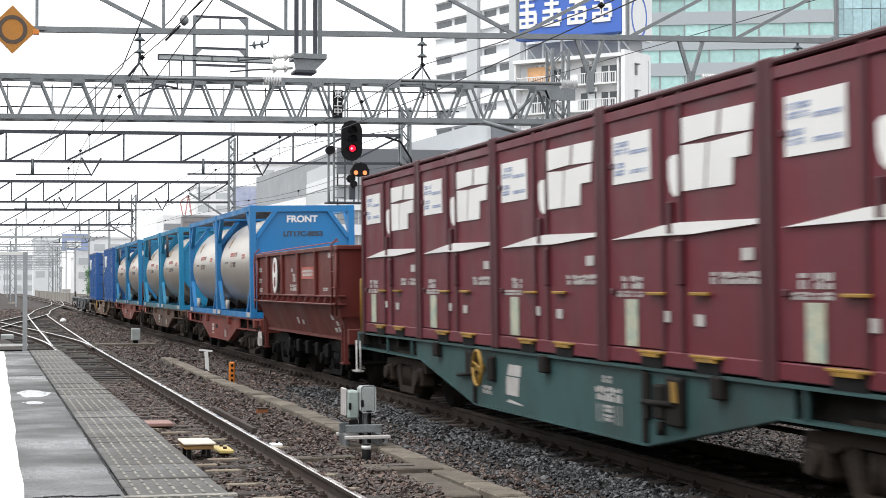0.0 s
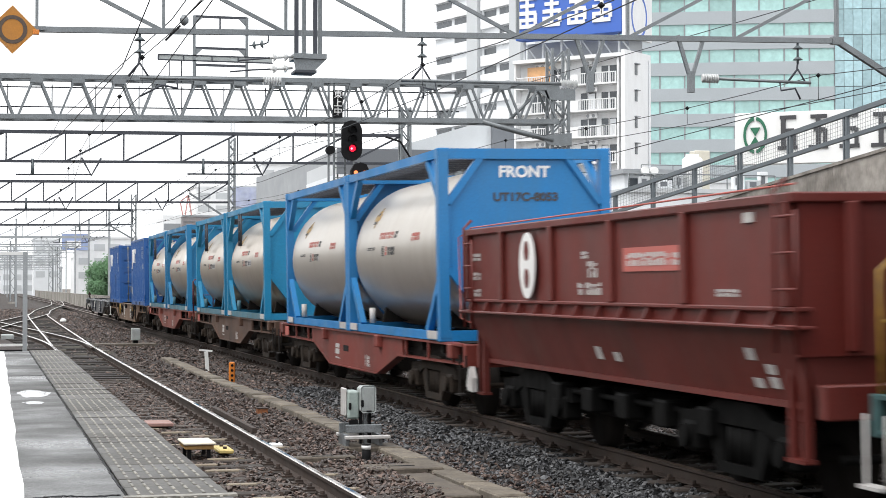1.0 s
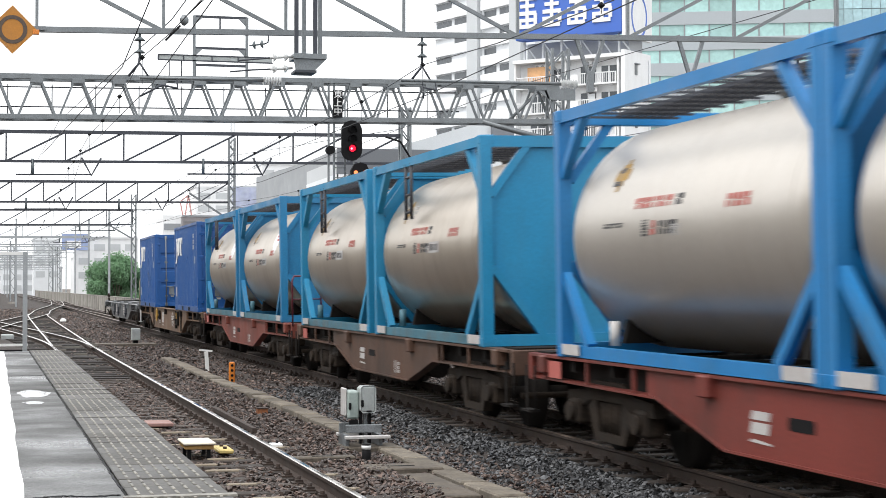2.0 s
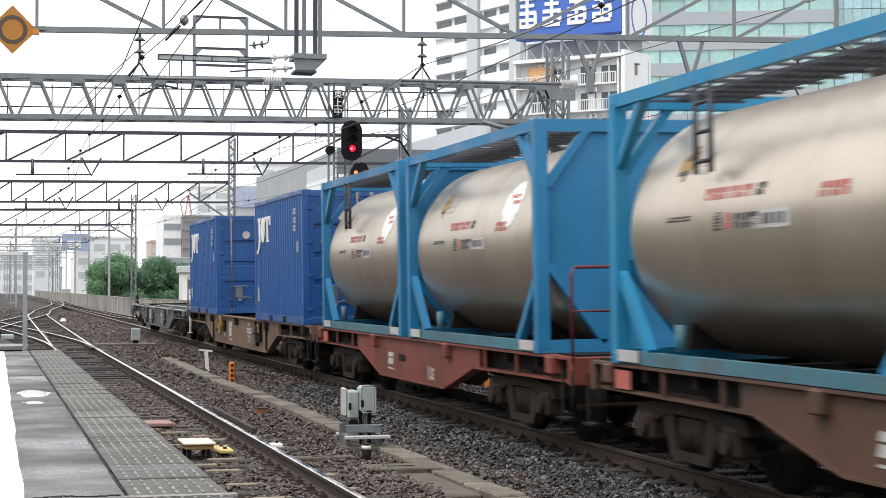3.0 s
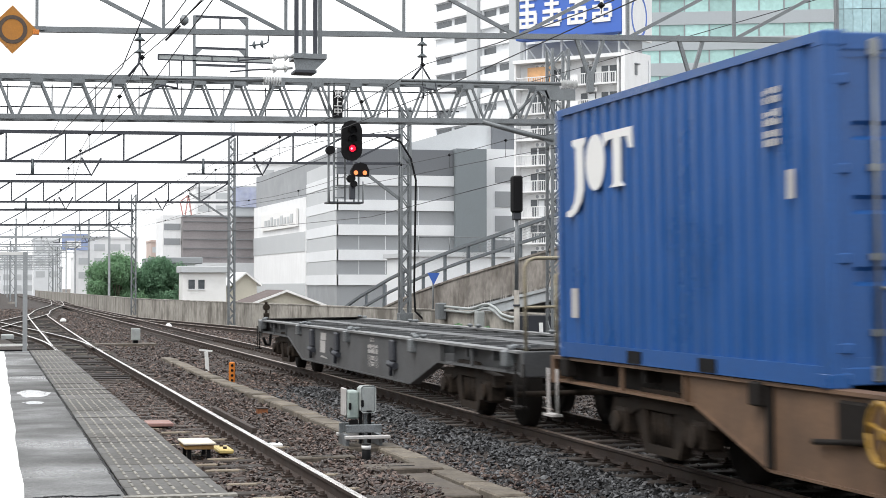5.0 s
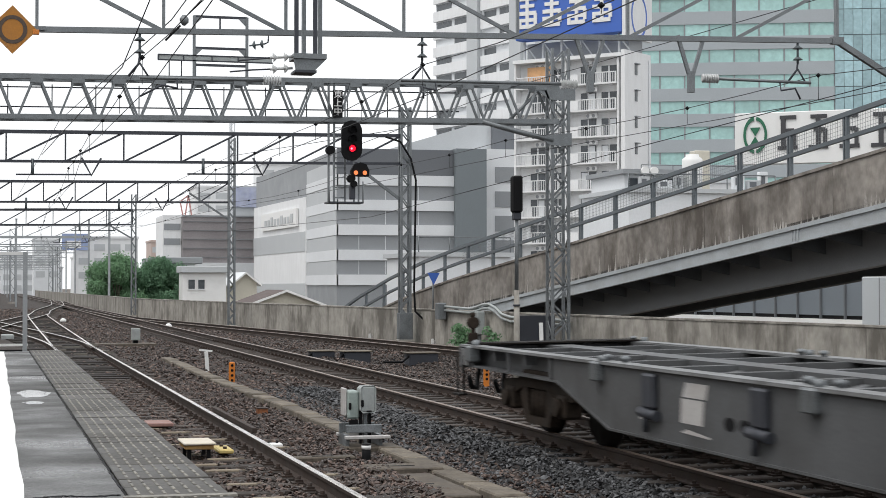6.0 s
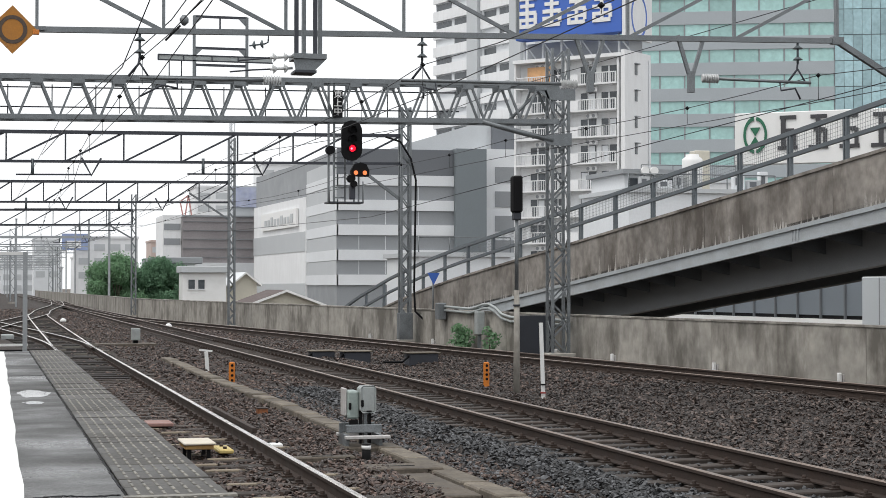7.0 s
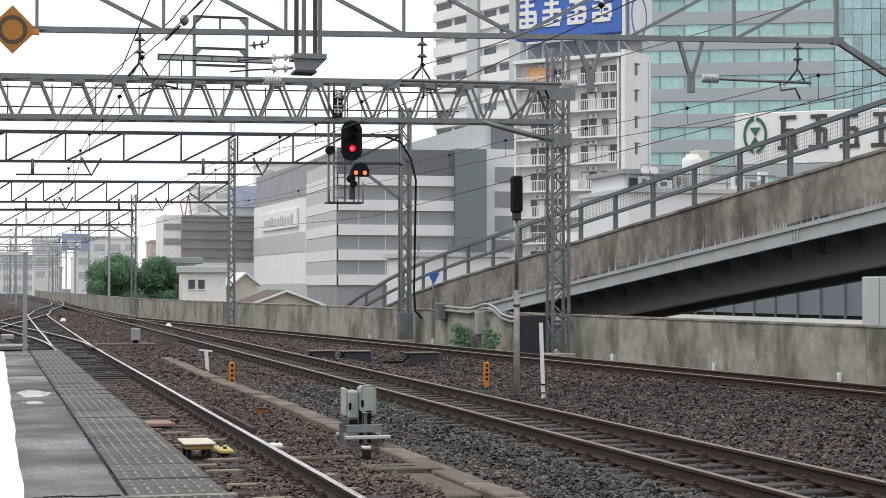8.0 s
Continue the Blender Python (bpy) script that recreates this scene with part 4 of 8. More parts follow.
# ---- twenty-foot blue dry containers ----
def blue_container(s, z0=1.0):
    t = moving("blue_container", s, "royal blue corrugated steel shipping container on a brown wagon", "shipping container", "blue containers in the train")
    L, H, X = 6.058, 2.591, 1.219
    P = M["blue_cont"]
    # corrugated long sides
    for side in (-1, 1):
        bm = bmn()
        pitch, dep = 0.278, 0.036
        ys, d = [], []
        y = 0.16
        while y < L - 0.16 - pitch:
            for a, b in ((0.0, 0), (0.072, 0), (0.139, 1), (0.211, 1)):
                ys.append(y + a)
                d.append(b)
            y += pitch
        ys.append(L - 0.16)
        d.append(0)
        outer = [(side * (X - 0.012 - dep * k), y) for y, k in zip(ys, d)]
        prism(bm, outer + [(side * (X - 0.06), ys[-1]), (side * (X - 0.06), ys[0])], "z", z0 + 0.155, z0 + H - 0.06)
        part("side_wall", bm, P, t)
        bm = beam(bmn(), (side * (X - 0.035), 0.1, z0 + 0.085), (side * (X - 0.035), L - 0.1, z0 + 0.085), 0.07, 0.15)
        part("bottom_rail", bm, P, t)
        part("top_rail", beam(bmn(), (side * (X - 0.03), 0.1, z0 + H - 0.035), (side * (X - 0.03), L - 0.1, z0 + H - 0.035), 0.06, 0.07), P, t)
        # Black plates stand in for the shaded pocket openings.
        for y in (2.0, 3.7):
            part("fork_pocket", box(bmn(), side * X - 0.008, side * X + 0.008, y, y + 0.36, z0 + 0.02, z0 + 0.135), M["black"], t, "black plate for the shaded fork pocket")
        for y in (0.0, L - 0.13):
            a, b = sorted((side * X, side * (X - 0.13)))
            part("corner_post", box(bmn(), a, b, y, y + 0.13, z0 + 0.1, z0 + H - 0.1, 0.008), P, t)
    bm = bmn()
    for k in range(22):
        y = 0.1 + k * (L - 0.2) / 22
        box(bm, -X + 0.06, X - 0.06, y, y + (L - 0.2) / 22 - 0.05, z0 + H - 0.03, z0 + H - 0.012)
    box(bm, -X + 0.05, X - 0.05, 0.05, L - 0.05, z0 + H - 0.05, z0 + H - 0.028)
    part("roof", bm, P, t)
    part("floor_panel", box(bmn(), -X + 0.06, X - 0.06, 0.05, L - 0.05, z0 + 0.05, z0 + 0.15), M["grime_and_shade"], t)
    part("end_wall", box(bmn(), -X + 0.12, X - 0.12, L - 0.07, L - 0.03, z0 + 0.12, z0 + H - 0.1), P, t)
    for z in (z0 + 0.09, z0 + H - 0.07):
        for y in (0.07, L - 0.07):
            part("end_header", box(bmn(), -X + 0.1, X - 0.1, y - 0.06, y + 0.06, z - 0.07, z + 0.06, 0.008), P, t)
    corner_castings(t, P, X, 0, L, z0, z0 + H)
    # two doors with pressed panels
    for side in (-1, 1):
        a, b = sorted((side * 0.012, side * (X - 0.13)))
        bm = bmn()
        zs = [z0 + 0.17, z0 + 0.74, z0 + 0.88, z0 + 1.26, z0 + 1.40, z0 + 1.80, z0 + 1.94, z0 + H - 0.14]
        prof = [(zs[0], 0), (zs[1], 0), (zs[1] + 0.03, 1), (zs[2] - 0.03, 1), (zs[2], 0), (zs[3], 0), (zs[3] + 0.03, 1), (zs[4] - 0.03, 1), (zs[4], 0), (zs[5], 0), (zs[5] + 0.03, 1), (zs[6] - 0.03, 1), (zs[6], 0), (zs[7], 0)]
        a2, b2 = a + 0.09, b - 0.09
        prism(bm, [(0.03 + 0.035 * k, z) for z, k in prof] + [(0.085, zs[-1]), (0.085, zs[0])], "x", a2, b2)
        for x in ((a, a2), (b2, b)):
            box(bm, x[0], x[1], 0.022, 0.07, zs[0], zs[-1])
        box(bm, a, b, 0.02, 0.07, zs[0] - 0.02, zs[0] + 0.05)
        box(bm, a, b, 0.02, 0.07, zs[-1] - 0.05, zs[-1] + 0.01)
        door = part("door", bm, P, t)
        for x in (a + 0.27 if side < 0 else a + 0.13, b - 0.13 if side < 0 else b - 0.27):
            bm = bmn()
            rod(bm, (x, -0.002, z0 + 0.06), (x, -0.002, z0 + H - 0.05), 0.018, 8)
            for z in (z0 + 0.10, z0 + H - 0.12):
                box(bm, x - 0.045, x + 0.045, -0.012, 0.03, z - 0.06, z + 0.06, 0.01)
            for z in (z0 + 0.95, z0 + 1.6, z0 + 0.4):
                box(bm, x - 0.05, x + 0.05, -0.008, 0.03, z - 0.025, z + 0.025)
            part("lock_rod", bm, M["galv"], door, "galvanised door locking bar")
        for k, z in enumerate((z0 + 0.72, z0 + 0.42)):
            xa = a + (0.30 if side < 0 else 0.15) + (0.10 if k else 0.0)
            bm = pipe(bmn(), [(xa, -0.02, z), (xa + 0.1, -0.045, z), (xa + 0.25, -0.035, z + 0.03), (xa + 0.4, -0.03, z)], 0.016, 6)
            part("door_handle", bm, M["galv"], door)
        bm = bmn()
        xh = -X + 0.13 if side < 0 else X - 0.13
        for z in (0.25, 0.9, 1.55, 2.2):
            box(bm, xh - 0.06, xh + 0.06, -0.006, 0.03, z0 + z, z0 + z + 0.08, 0.01)
        part("hinge", bm, P, door)
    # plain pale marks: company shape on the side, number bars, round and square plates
    bm = bmn()
    x = -X - 0.001
    yl = L - 0.55
    def zz(z):
        return z0 + 2.24 - (2.2 - z) * 0.68
    def shape(pts):
        prism(bm, [(y, zz(z)) for y, z in pts], "x", x - 0.004, x + 0.006)
    shape([(yl + a, b) for a, b in ((0.04, 2.2), (-0.36, 2.2), (-0.36, 2.13), (-0.29, 2.06), (-0.29, 1.42), (-0.22, 1.26), (-0.08, 1.12), (0.10, 1.04), (0.24, 1.06), (0.24, 1.13), (0.10, 1.16), (-0.01, 1.27), (-0.07, 1.48), (-0.07, 2.06), (0.04, 2.13))])
    shape([(yl - 0.64 + 0.27 * math.cos(a), 1.80 + 0.41 * math.sin(a)) for a in [2 * math.pi * k / 24 for k in range(24)]])
    shape([(yl + a, b) for a, b in ((-0.86, 2.2), (-1.66, 2.2), (-1.68, 1.90), (-1.58, 1.92), (-1.52, 2.08), (-1.36, 2.09), (-1.36, 1.46), (-1.46, 1.40), (-1.06, 1.40), (-1.15, 1.46), (-1.15, 2.09), (-1.0, 2.08), (-0.92, 2.0))])
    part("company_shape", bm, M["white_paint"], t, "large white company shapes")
    bm = bmn()
    for z in (2.15, 1.98, 1.82):
        bars(bm, x + 0.0, 1.02, 0.72, z0 + z, z0 + z + 0.12, 1, seed=int(z * 10))
    plate(bm, x, L - 0.42, L - 0.62, z0 + 0.42, z0 + 0.72)
    plate(bm, x, 0.62, 0.5, z0 + 1.4, z0 + 1.62)
    tagged(part("side_mark", bm, M["decal"], t, "small white bars and plates"), kind="stuff")
    bm = bmn()
    def fbar(x0, x1, z_0, z_1, rows, sd):
        rng = random.Random(sd)
        h = (z_1 - z_0) / (rows * 1.35)
        for r in range(rows):
            q = x0
            while q < x1 - 0.02:
                w = min(h * 0.8, x1 - q)
                zt = z_1 - r * h * 1.35
                zm = zt - h * rng.uniform(0.4, 0.6)
                box(bm, q, q + w * rng.choice((0.72, 0.72, 0.45)), 0.012, 0.021, zm + h * 0.08, zt)
                box(bm, q + w * rng.choice((0, 0, 0.3)), q + w * 0.72, 0.012, 0.021, zt - h, zm - h * 0.08)
                q += w
    fbar(0.32, 0.52, z0 + 2.10, z0 + 2.21, 1, 1)
    fbar(0.64, 0.98, z0 + 2.10, z0 + 2.21, 1, 2)
    fbar(0.64, 0.88, z0 + 1.95, z0 + 2.06, 1, 3)
    fbar(0.66, 0.92, z0 + 1.38, z0 + 1.66, 4, 4)
    fbar(0.66, 0.96, z0 + 0.96, z0 + 1.22, 4, 5)
    fbar(0.20, 0.45, z0 + 1.52, z0 + 1.60, 1, 6)
    fbar(0.20, 0.42, z0 + 1.1, z0 + 1.4, 3, 7)
    fbar(0.92, 1.05, z0 + 0.28, z0 + 0.34, 1, 8)
    box(bm, -0.66, -0.56, 0.014, 0.022, z0 + 0.36, z0 + 0.42)
    tagged(part("door_mark", bm, M["decal"], t, "white bars of writing on the doors"), kind="stuff")
    part("round_plate", lathe(bmn(), [(0.10, 0.008), (0.10, 0.024)], "y", 20, (-0.42, 0, z0 + 2.08)), M["decal"], t)
    part("data_plate", box(bmn(), -0.72, -0.54, 0.010, 0.024, z0 + 0.45, z0 + 0.72), M["galv"], t, "small dull metal data plate")
    return t


# ---- tank containers ----
def tank_container(s, paint, label, ladder=False, badge=False, text=False, front_panel=True, z0=1.0, grimy=False):
    t = moving("tank_container", s, label, "tank container", "tank containers in the train")
    L, H, X = 6.058, 2.591, 1.219
    w = 0.14
    for side in (-1, 1):
        xs = side * (X - w / 2)
        for y in (w / 2, L - w / 2):
            part("corner_post", beam(bmn(), (xs, y, z0 + 0.05), (xs, y, z0 + H - 0.05), w, w + 0.02), paint, t)
        part("bottom_rail", beam(bmn(), (xs, 0.1, z0 + 0.07), (xs, L - 0.1, z0 + 0.07), 0.10, 0.12), M["blue_grimy"] if grimy else paint, t)
        part("top_rail", beam(bmn(), (side * (X - 0.05), 0.1, z0 + H - 0.07), (side * (X - 0.05), L - 0.1, z0 + H - 0.07), 0.08, 0.12), paint, t)
        for y, d in ((w, 1), (L - w, -1)):
            part("brace", beam(bmn(), (xs, y, z0 + H - 0.68), (xs, y + d * 0.62, z0 + H - 0.10), 0.09, 0.11), paint, t)
            part("brace", beam(bmn(), (xs, y, z0 + 0.85), (xs, y + d * 0.72, z0 + 0.12), 0.09, 0.11), paint, t)
            # pale stencil plate at the foot of each post
            a, b = sorted((y + d * 0.02, y + d * 0.55))
            part("stencil_plate", box(bmn(), side * X - 0.004, side * X + 0.004, a, b, z0 + 0.03, z0 + 0.14), M["decal"], t, "pale grey stencil plate")
    for y in (w / 2, L - w / 2):
        for z in (z0 + 0.075, z0 + H - 0.075):
            part("cross_rail", beam(bmn(), (-X + 0.1, y, z), (X - 0.1, y, z), w, 0.14), paint, t)
    corner_castings(t, paint, X, 0, L, z0, z0 + H)
    # end frames: a plate whose upper and lower corners are cut away
    for y, full in ((0.05, front_panel), (L - 0.07, False)):
        if full:
            bm = prism(bmn(), [(-0.62, z0 + H - 0.12), (-1.10, z0 + H - 0.72), (-1.10, z0 + 0.95), (-0.45, z0 + 0.12), (0.45, z0 + 0.12), (1.10, z0 + 0.95), (1.10, z0 + H - 0.72), (0.62, z0 + H - 0.12)], "y", y, y + 0.03)
            part("end_plate", bm, paint, t, "solid painted end plate")
        for side in (-1, 1):
            part("end_brace", beam(bmn(), (side * (X - 0.14), y, z0 + H - 0.74), (side * 0.60, y, z0 + H - 0.10), 0.09, 0.09), paint, t)
            part("end_brace", beam(bmn(), (side * (X - 0.14), y, z0 + 0.98), (side * 0.42, y, z0 + 0.12), 0.10, 0.09), paint, t)
    # vessel with dished ends, clad in sheet with seams
    R, cz = 1.165, z0 + 1.245
    prof = []
    for k in range(9):
        a = math.pi / 2 * k / 8
        prof.append((R * math.sin(a) ** 0.5, 0.10 + 0.36 * (1 - math.cos(a))))
    prof += [(R, 0.48), (R, 0.54), (R, L / 2), (R, L - 0.54), (R, L - 0.48), (R, L - 0.46)]
    for k in range(1, 9):
        a = math.pi / 2 * (8 - k) / 8
        prof.append((R * math.sin(a) ** 0.5, L - 0.10 - 0.36 * (1 - math.cos(a))))
    skin = M["tank_old"] if grimy else M["tank"]
    tank = part("tank", lathe(bmn(), prof, "y", 56, (0, 0, cz)), skin, t, "silver-grey clad cylindrical vessel")
    for y in (0.62, L - 0.62):
        part("cladding_band", lathe(bmn(), [(R + 0.001, y - 0.02), (R + 0.003, y - 0.017), (R + 0.003, y + 0.017), (R + 0.001, y + 0.02)], "y", 56, (0, 0, cz)), skin, tank)
    # Saddles painted dark, as in the shade beneath the vessel.
    for y in (1.0, L - 1.0):
        for side in (-1, 1):
            bm = prism(bmn(), [(side * 0.30, z0 + 0.16), (side * 0.86, z0 + 0.16), (side * 0.80, z0 + 0.40), (side * 0.45, z0 + 0.22)], "y", y - 0.05, y + 0.05)
            part("saddle", bm, M["grime_and_shade"], t)
    # walkway of grating over the top
    bm = bmn()
    for k in range(7):
        x = -0.62 + k * 0.095
        box(bm, x, x + 0.03, 0.3, L - 0.3, z0 + H - 0.075, z0 + H - 0.035)
    for k in range(14):
        y = 0.4 + k * (L - 0.8) / 13
        box(bm, -1.15, 0.05, y, y + 0.03, z0 + H - 0.10, z0 + H - 0.076)
    part("walkway", bm, M["galv_dark"], t, "dark steel grating walkway")
    bm = lathe(bmn(), [(0.27, z0 + 2.40), (0.27, z0 + 2.47), (0.30, z0 + 2.475), (0.30, z0 + 2.52), (0.05, z0 + 2.53)], "z", 20, (0.25, L / 2, 0))
    part("manhole", bm, M["galv"], t)
    if ladder:
        bm = bmn()
        y = L * 0.66
        for d in (0, 0.32):
            pipe(bm, [(-1.19, y - d, z0 + 2.5), (-1.19, y - d, z0 + 1.70)], 0.026, 6)
        for k in range(3):
            rod(bm, (-1.19, y, z0 + 1.8 + k * 0.25), (-1.19, y - 0.32, z0 + 1.8 + k * 0.25), 0.02, 6)
        part("ladder", bm, M["galv_dark"], t)
    # marks bent round the vessel
    def mark(name, material, cells, label="", lift=0.0):
        bm = bmn()
        for y0, y1, a0, a1 in cells:
            n = max(2, int(abs(a1 - a0) / 2.5) + 1)
            rows = []
            for r in (R + 0.0015 + lift, R + 0.004 + lift):
                rows.append([[bm.verts.new((-r * math.cos(radians(a0 + (a1 - a0) * i / n)), y, cz + r * math.sin(radians(a0 + (a1 - a0) * i / n)))) for y in (y0, y1)] for i in range(n + 1)])
            lo, hi = rows
            for i in range(n):
                bm.faces.new([hi[i][0], hi[i][1], hi[i + 1][1], hi[i + 1][0]])
                bm.faces.new([lo[i][0], lo[i + 1][0], lo[i + 1][1], lo[i][1]])
                bm.faces.new([lo[i][0], hi[i][0], hi[i + 1][0], lo[i + 1][0]])
                bm.faces.new([lo[i][1], lo[i + 1][1], hi[i + 1][1], hi[i][1]])
            bm.faces.new([lo[0][0], lo[0][1], hi[0][1], hi[0][0]])
            bm.faces.new([lo[n][0], hi[n][0], hi[n][1], lo[n][1]])
        tagged(part(name, bm, material, tank, label), kind="stuff")
    def word(y0, y1, a0, a1, n, sd):
        rng = random.Random(sd)
        st = (y1 - y0) / n
        out = []
        for k in range(n):
            m = a0 + (a1 - a0) * rng.uniform(0.4, 0.6)
            out.append((y0 + st * (k + 0.1), y0 + st * (k + rng.choice((0.8, 0.55))), m + 0.25, a1))
            out.append((y0 + st * (k + rng.choice((0.1, 0.4))), y0 + st * (k + 0.8), a0, m - 0.25))
        return out
    mark("red_mark", M["decal_red"], word(3.0, 3.95, 11.0, 16.0, 8, 1) + word(1.35, 1.85, 7.5, 13.0, 5, 2), "red bars of writing")
    mark("black_mark", M["decal_dark"], word(2.75, 2.95, 11, 16, 2, 3) + word(2.85, 3.30, -1.5, 4.5, 5, 4) + word(3.55, 3.72, -2, 0.4, 2, 5) + word(3.55, 3.72, 0.9, 3.2, 2, 15) + word(3.55, 3.72, 3.6, 5.5, 2, 16) + word(4.2, 4.75, 3.0, 5.2, 8, 6), "black bars of writing")
    mark("red_block", M["decal_red"], word(3.36, 3.52, -1.5, 5, 1, 8))
    mark("warning_diamond", M["yellow"], [(4.55 + d, 4.62 + d, 30 - h, 30 + h) for d, h in ((-0.17, 3), (-0.10, 6), (-0.03, 9), (0.04, 6), (0.11, 3))], "yellow and black warning diamond")
    mark("warning_fill", M["decal_dark"], [(4.5, 4.68, 31.0, 34), (4.48, 4.70, 24, 26.5)])
    if badge:
        mark("round_badge", M["white_paint"], [(1.25 + d, 1.33 + d, 24 - h, 24 + h) for d, h in ((-0.24, 7), (-0.16, 11), (-0.08, 13.5), (0, 14.5), (0.08, 14.5), (0.16, 13.5), (0.24, 11), (0.32, 7))], "round white badge with a red bar")
        mark("badge_bar", M["decal_red"], [(1.12, 1.50, 27, 29.5), (1.05, 1.35, 23, 25.5)])
    if grimy:
        mark("white_panel", M["decal"], [(2.28, 2.80, -2.2, 5.2)], "white panel with dark bars")
        mark("panel_bar", M["decal_dark"], [(a, a + 0.07, -0.6, 3.6) for a in (2.36, 2.48, 2.60)] + [(2.70, 2.76, -0.6, 3.6)], lift=0.003)
        mark("white_text", M["decal"], word(4.02, 4.36, 31.5, 34.5, 5, 21) + word(4.02, 4.36, 27.5, 30.0, 5, 22) + word(4.02, 4.36, 23.5, 26.0, 5, 23), "pale bars of writing")
    mark("pale_block", M["decal"], word(2.75, 3.0, -2.5, 2.5, 3, 9) if not text else [(4.2, 4.25, -6, -5)])
    part("document_tube", rod(bmn(), (-1.14, 4.52, z0 + 0.16), (-1.14, 4.52, z0 + 0.40), 0.05, 10), M["blue_grimy"] if grimy else M["decal"], t, "small document tube on the rail")
    if text:
        letters("front_lettering", "FRONT", 0.21, M["white_paint"], t, pose(0.0, 0.046, z0 + 2.27, 90, 0, 0), "white word FRONT", wide=1.05, bold=0.007)
        letters("number_lettering", "UT17C-8053", 0.155, M["decal_dark"], t, pose(0.02, 0.046, z0 + 1.93, 90, 0, 0), "black container number", wide=1.12, bold=0.006)
    return t


# ---- twelve-foot maroon containers ----
def maroon_container(s, k, z0=1.0):
    t = moving("maroon_container", s, "maroon steel railway container with white stripe, placard and card", "container", "maroon containers in a row")
    L, H, X = 3.715, 2.5, 1.2
    P, D = M["maroon"], M["maroon_dark"]
    f = -X
    def at(u):
        return L * (1 - u)
    part("roof", box(bmn(), -X - 0.005, X + 0.005, 0.01, L - 0.01, z0 + H - 0.05, z0 + H, 0.015), D, t)
    part("base_frame", box(bmn(), -X + 0.01, X - 0.01, 0.02, L - 0.02, z0 + 0.02, z0 + 0.16, 0.01), P, t)
    for side in (-1, 1):
        a, b = sorted((side * (X - 0.07), side * (X - 0.03)))
        part("side_panel", box(bmn(), a, b, 0.08, at(0.40), z0 + 0.15, z0 + H - 0.06), P, t)
        part("side_door", box(bmn(), a - 0.006 * (side < 0), b + 0.006 * (side > 0), at(0.395), L - 0.08, z0 + 0.17, z0 + H - 0.08, 0.006), P, t)
    for y in (0.045, L - 0.06):
        part("end_panel", box(bmn(), -X + 0.08, X - 0.08, y, y + 0.03, z0 + 0.14, z0 + H - 0.05), P, t)
    for side in (-1, 1):
        for y in (0.0, L - 0.13):
            a, b = sorted((side * (X + 0.015), side * (X - 0.12)))
            part("corner_post", box(bmn(), a, b, y, y + 0.13, z0 + 0.0, z0 + H + 0.012, 0.015), D, t)
        for u in (0.415, 0.535):
            y = at(u)
            bm = box(bmn(), min(side * (X + 0.0), side * (X - 0.05)), max(side * (X + 0.0), side * (X - 0.05)), y - 0.035, y + 0.035, z0 + 0.16, z0 + H - 0.05, 0.012)
            part("side_rib", bm, D, t)
        for z in (H - 0.12,):
            a, b = sorted((side * (X - 0.002), side * (X - 0.05)))
            part("side_beam", box(bmn(), a, b, 0.12, L - 0.12, z0 + z - 0.05, z0 + z + 0.05, 0.01), P, t)
    x = f + 0.018
    for u, z, h in ((0.08, 0.69, 0.03), (0.08, 1.9, 0.03), (0.535, 0.95, 0.2), (0.475, 1.35, 0.14)):
        part("hinge", box(bmn(), f - 0.02, f + 0.03, at(u) - 0.05, at(u) + 0.05, z0 + z - h, z0 + z + h, 0.01), D, t)
    bm = bmn()
    # company shape in plain strokes
    for pts in (((0.46, 1.86), (0.48, 1.90), (0.527, 1.90), (0.527, 1.55), (0.50, 1.53), (0.475, 1.58), (0.46, 1.70)),
                ((0.548, 1.988), (0.72, 2.005), (0.745, 2.003), (0.755, 2.205), (0.548, 2.21)),
                ((0.763, 2.002), (0.91, 1.988), (0.925, 1.988), (0.935, 2.20), (0.775, 2.205)),
                ((0.548, 1.972), (0.69, 1.955), (0.672, 1.57), (0.55, 1.57)),
                ((0.702, 1.954), (0.91, 1.972), (0.92, 1.972), (0.915, 1.79), (0.832, 1.79), (0.826, 1.57), (0.684, 1.57))):
        prism(bm, [(at(u), z0 + z) for u, z in pts], "x", x - 0.005, x + 0.006)
    part("company_shape", bm, M["white_paint"], t, "white company shape")
    bm = bmn()
    prism(bm, [(at(0.075), z0 + 1.19), (at(0.42), z0 + 1.195), (at(0.60), z0 + 1.19), (at(0.965), z0 + 1.235), (at(0.965), z0 + 1.275), (at(0.53), z0 + 1.30), (at(0.42), z0 + 1.285)], "x", f - 0.004, x + 0.006)
    part("stripe", bm, M["white_paint"], t, "tapered white stripe")
    part("placard", plate(bmn(), x, at(0.085), at(0.345), z0 + 1.72, z0 + 2.18, 0.008), M["white_paint"], t, "white placard with pale blue bars")
    bm = bmn()
    for r, (u0, u1) in enumerate(((0.10, 0.20), (0.10, 0.17))):
        bars(bm, x - 0.009, at(u0), at(u1), z0 + 2.0 - r * 0.2, z0 + 2.12 - r * 0.2, 2, seed=k + r)
    bars(bm, x - 0.009, at(0.21), at(0.33), z0 + 1.80, z0 + 1.84, 1, seed=k + 3)
    bars(bm, x - 0.009, at(0.21), at(0.33), z0 + 1.98, z0 + 2.02, 1, seed=k + 4)
    tagged(part("placard_mark", bm, mat_pale_blue, t, "pale blue bars of writing"), kind="stuff")
    bm = bmn()
    bars(bm, x, at(0.13), at(0.28), z0 + 0.72, z0 + 0.84, 1, seed=k)
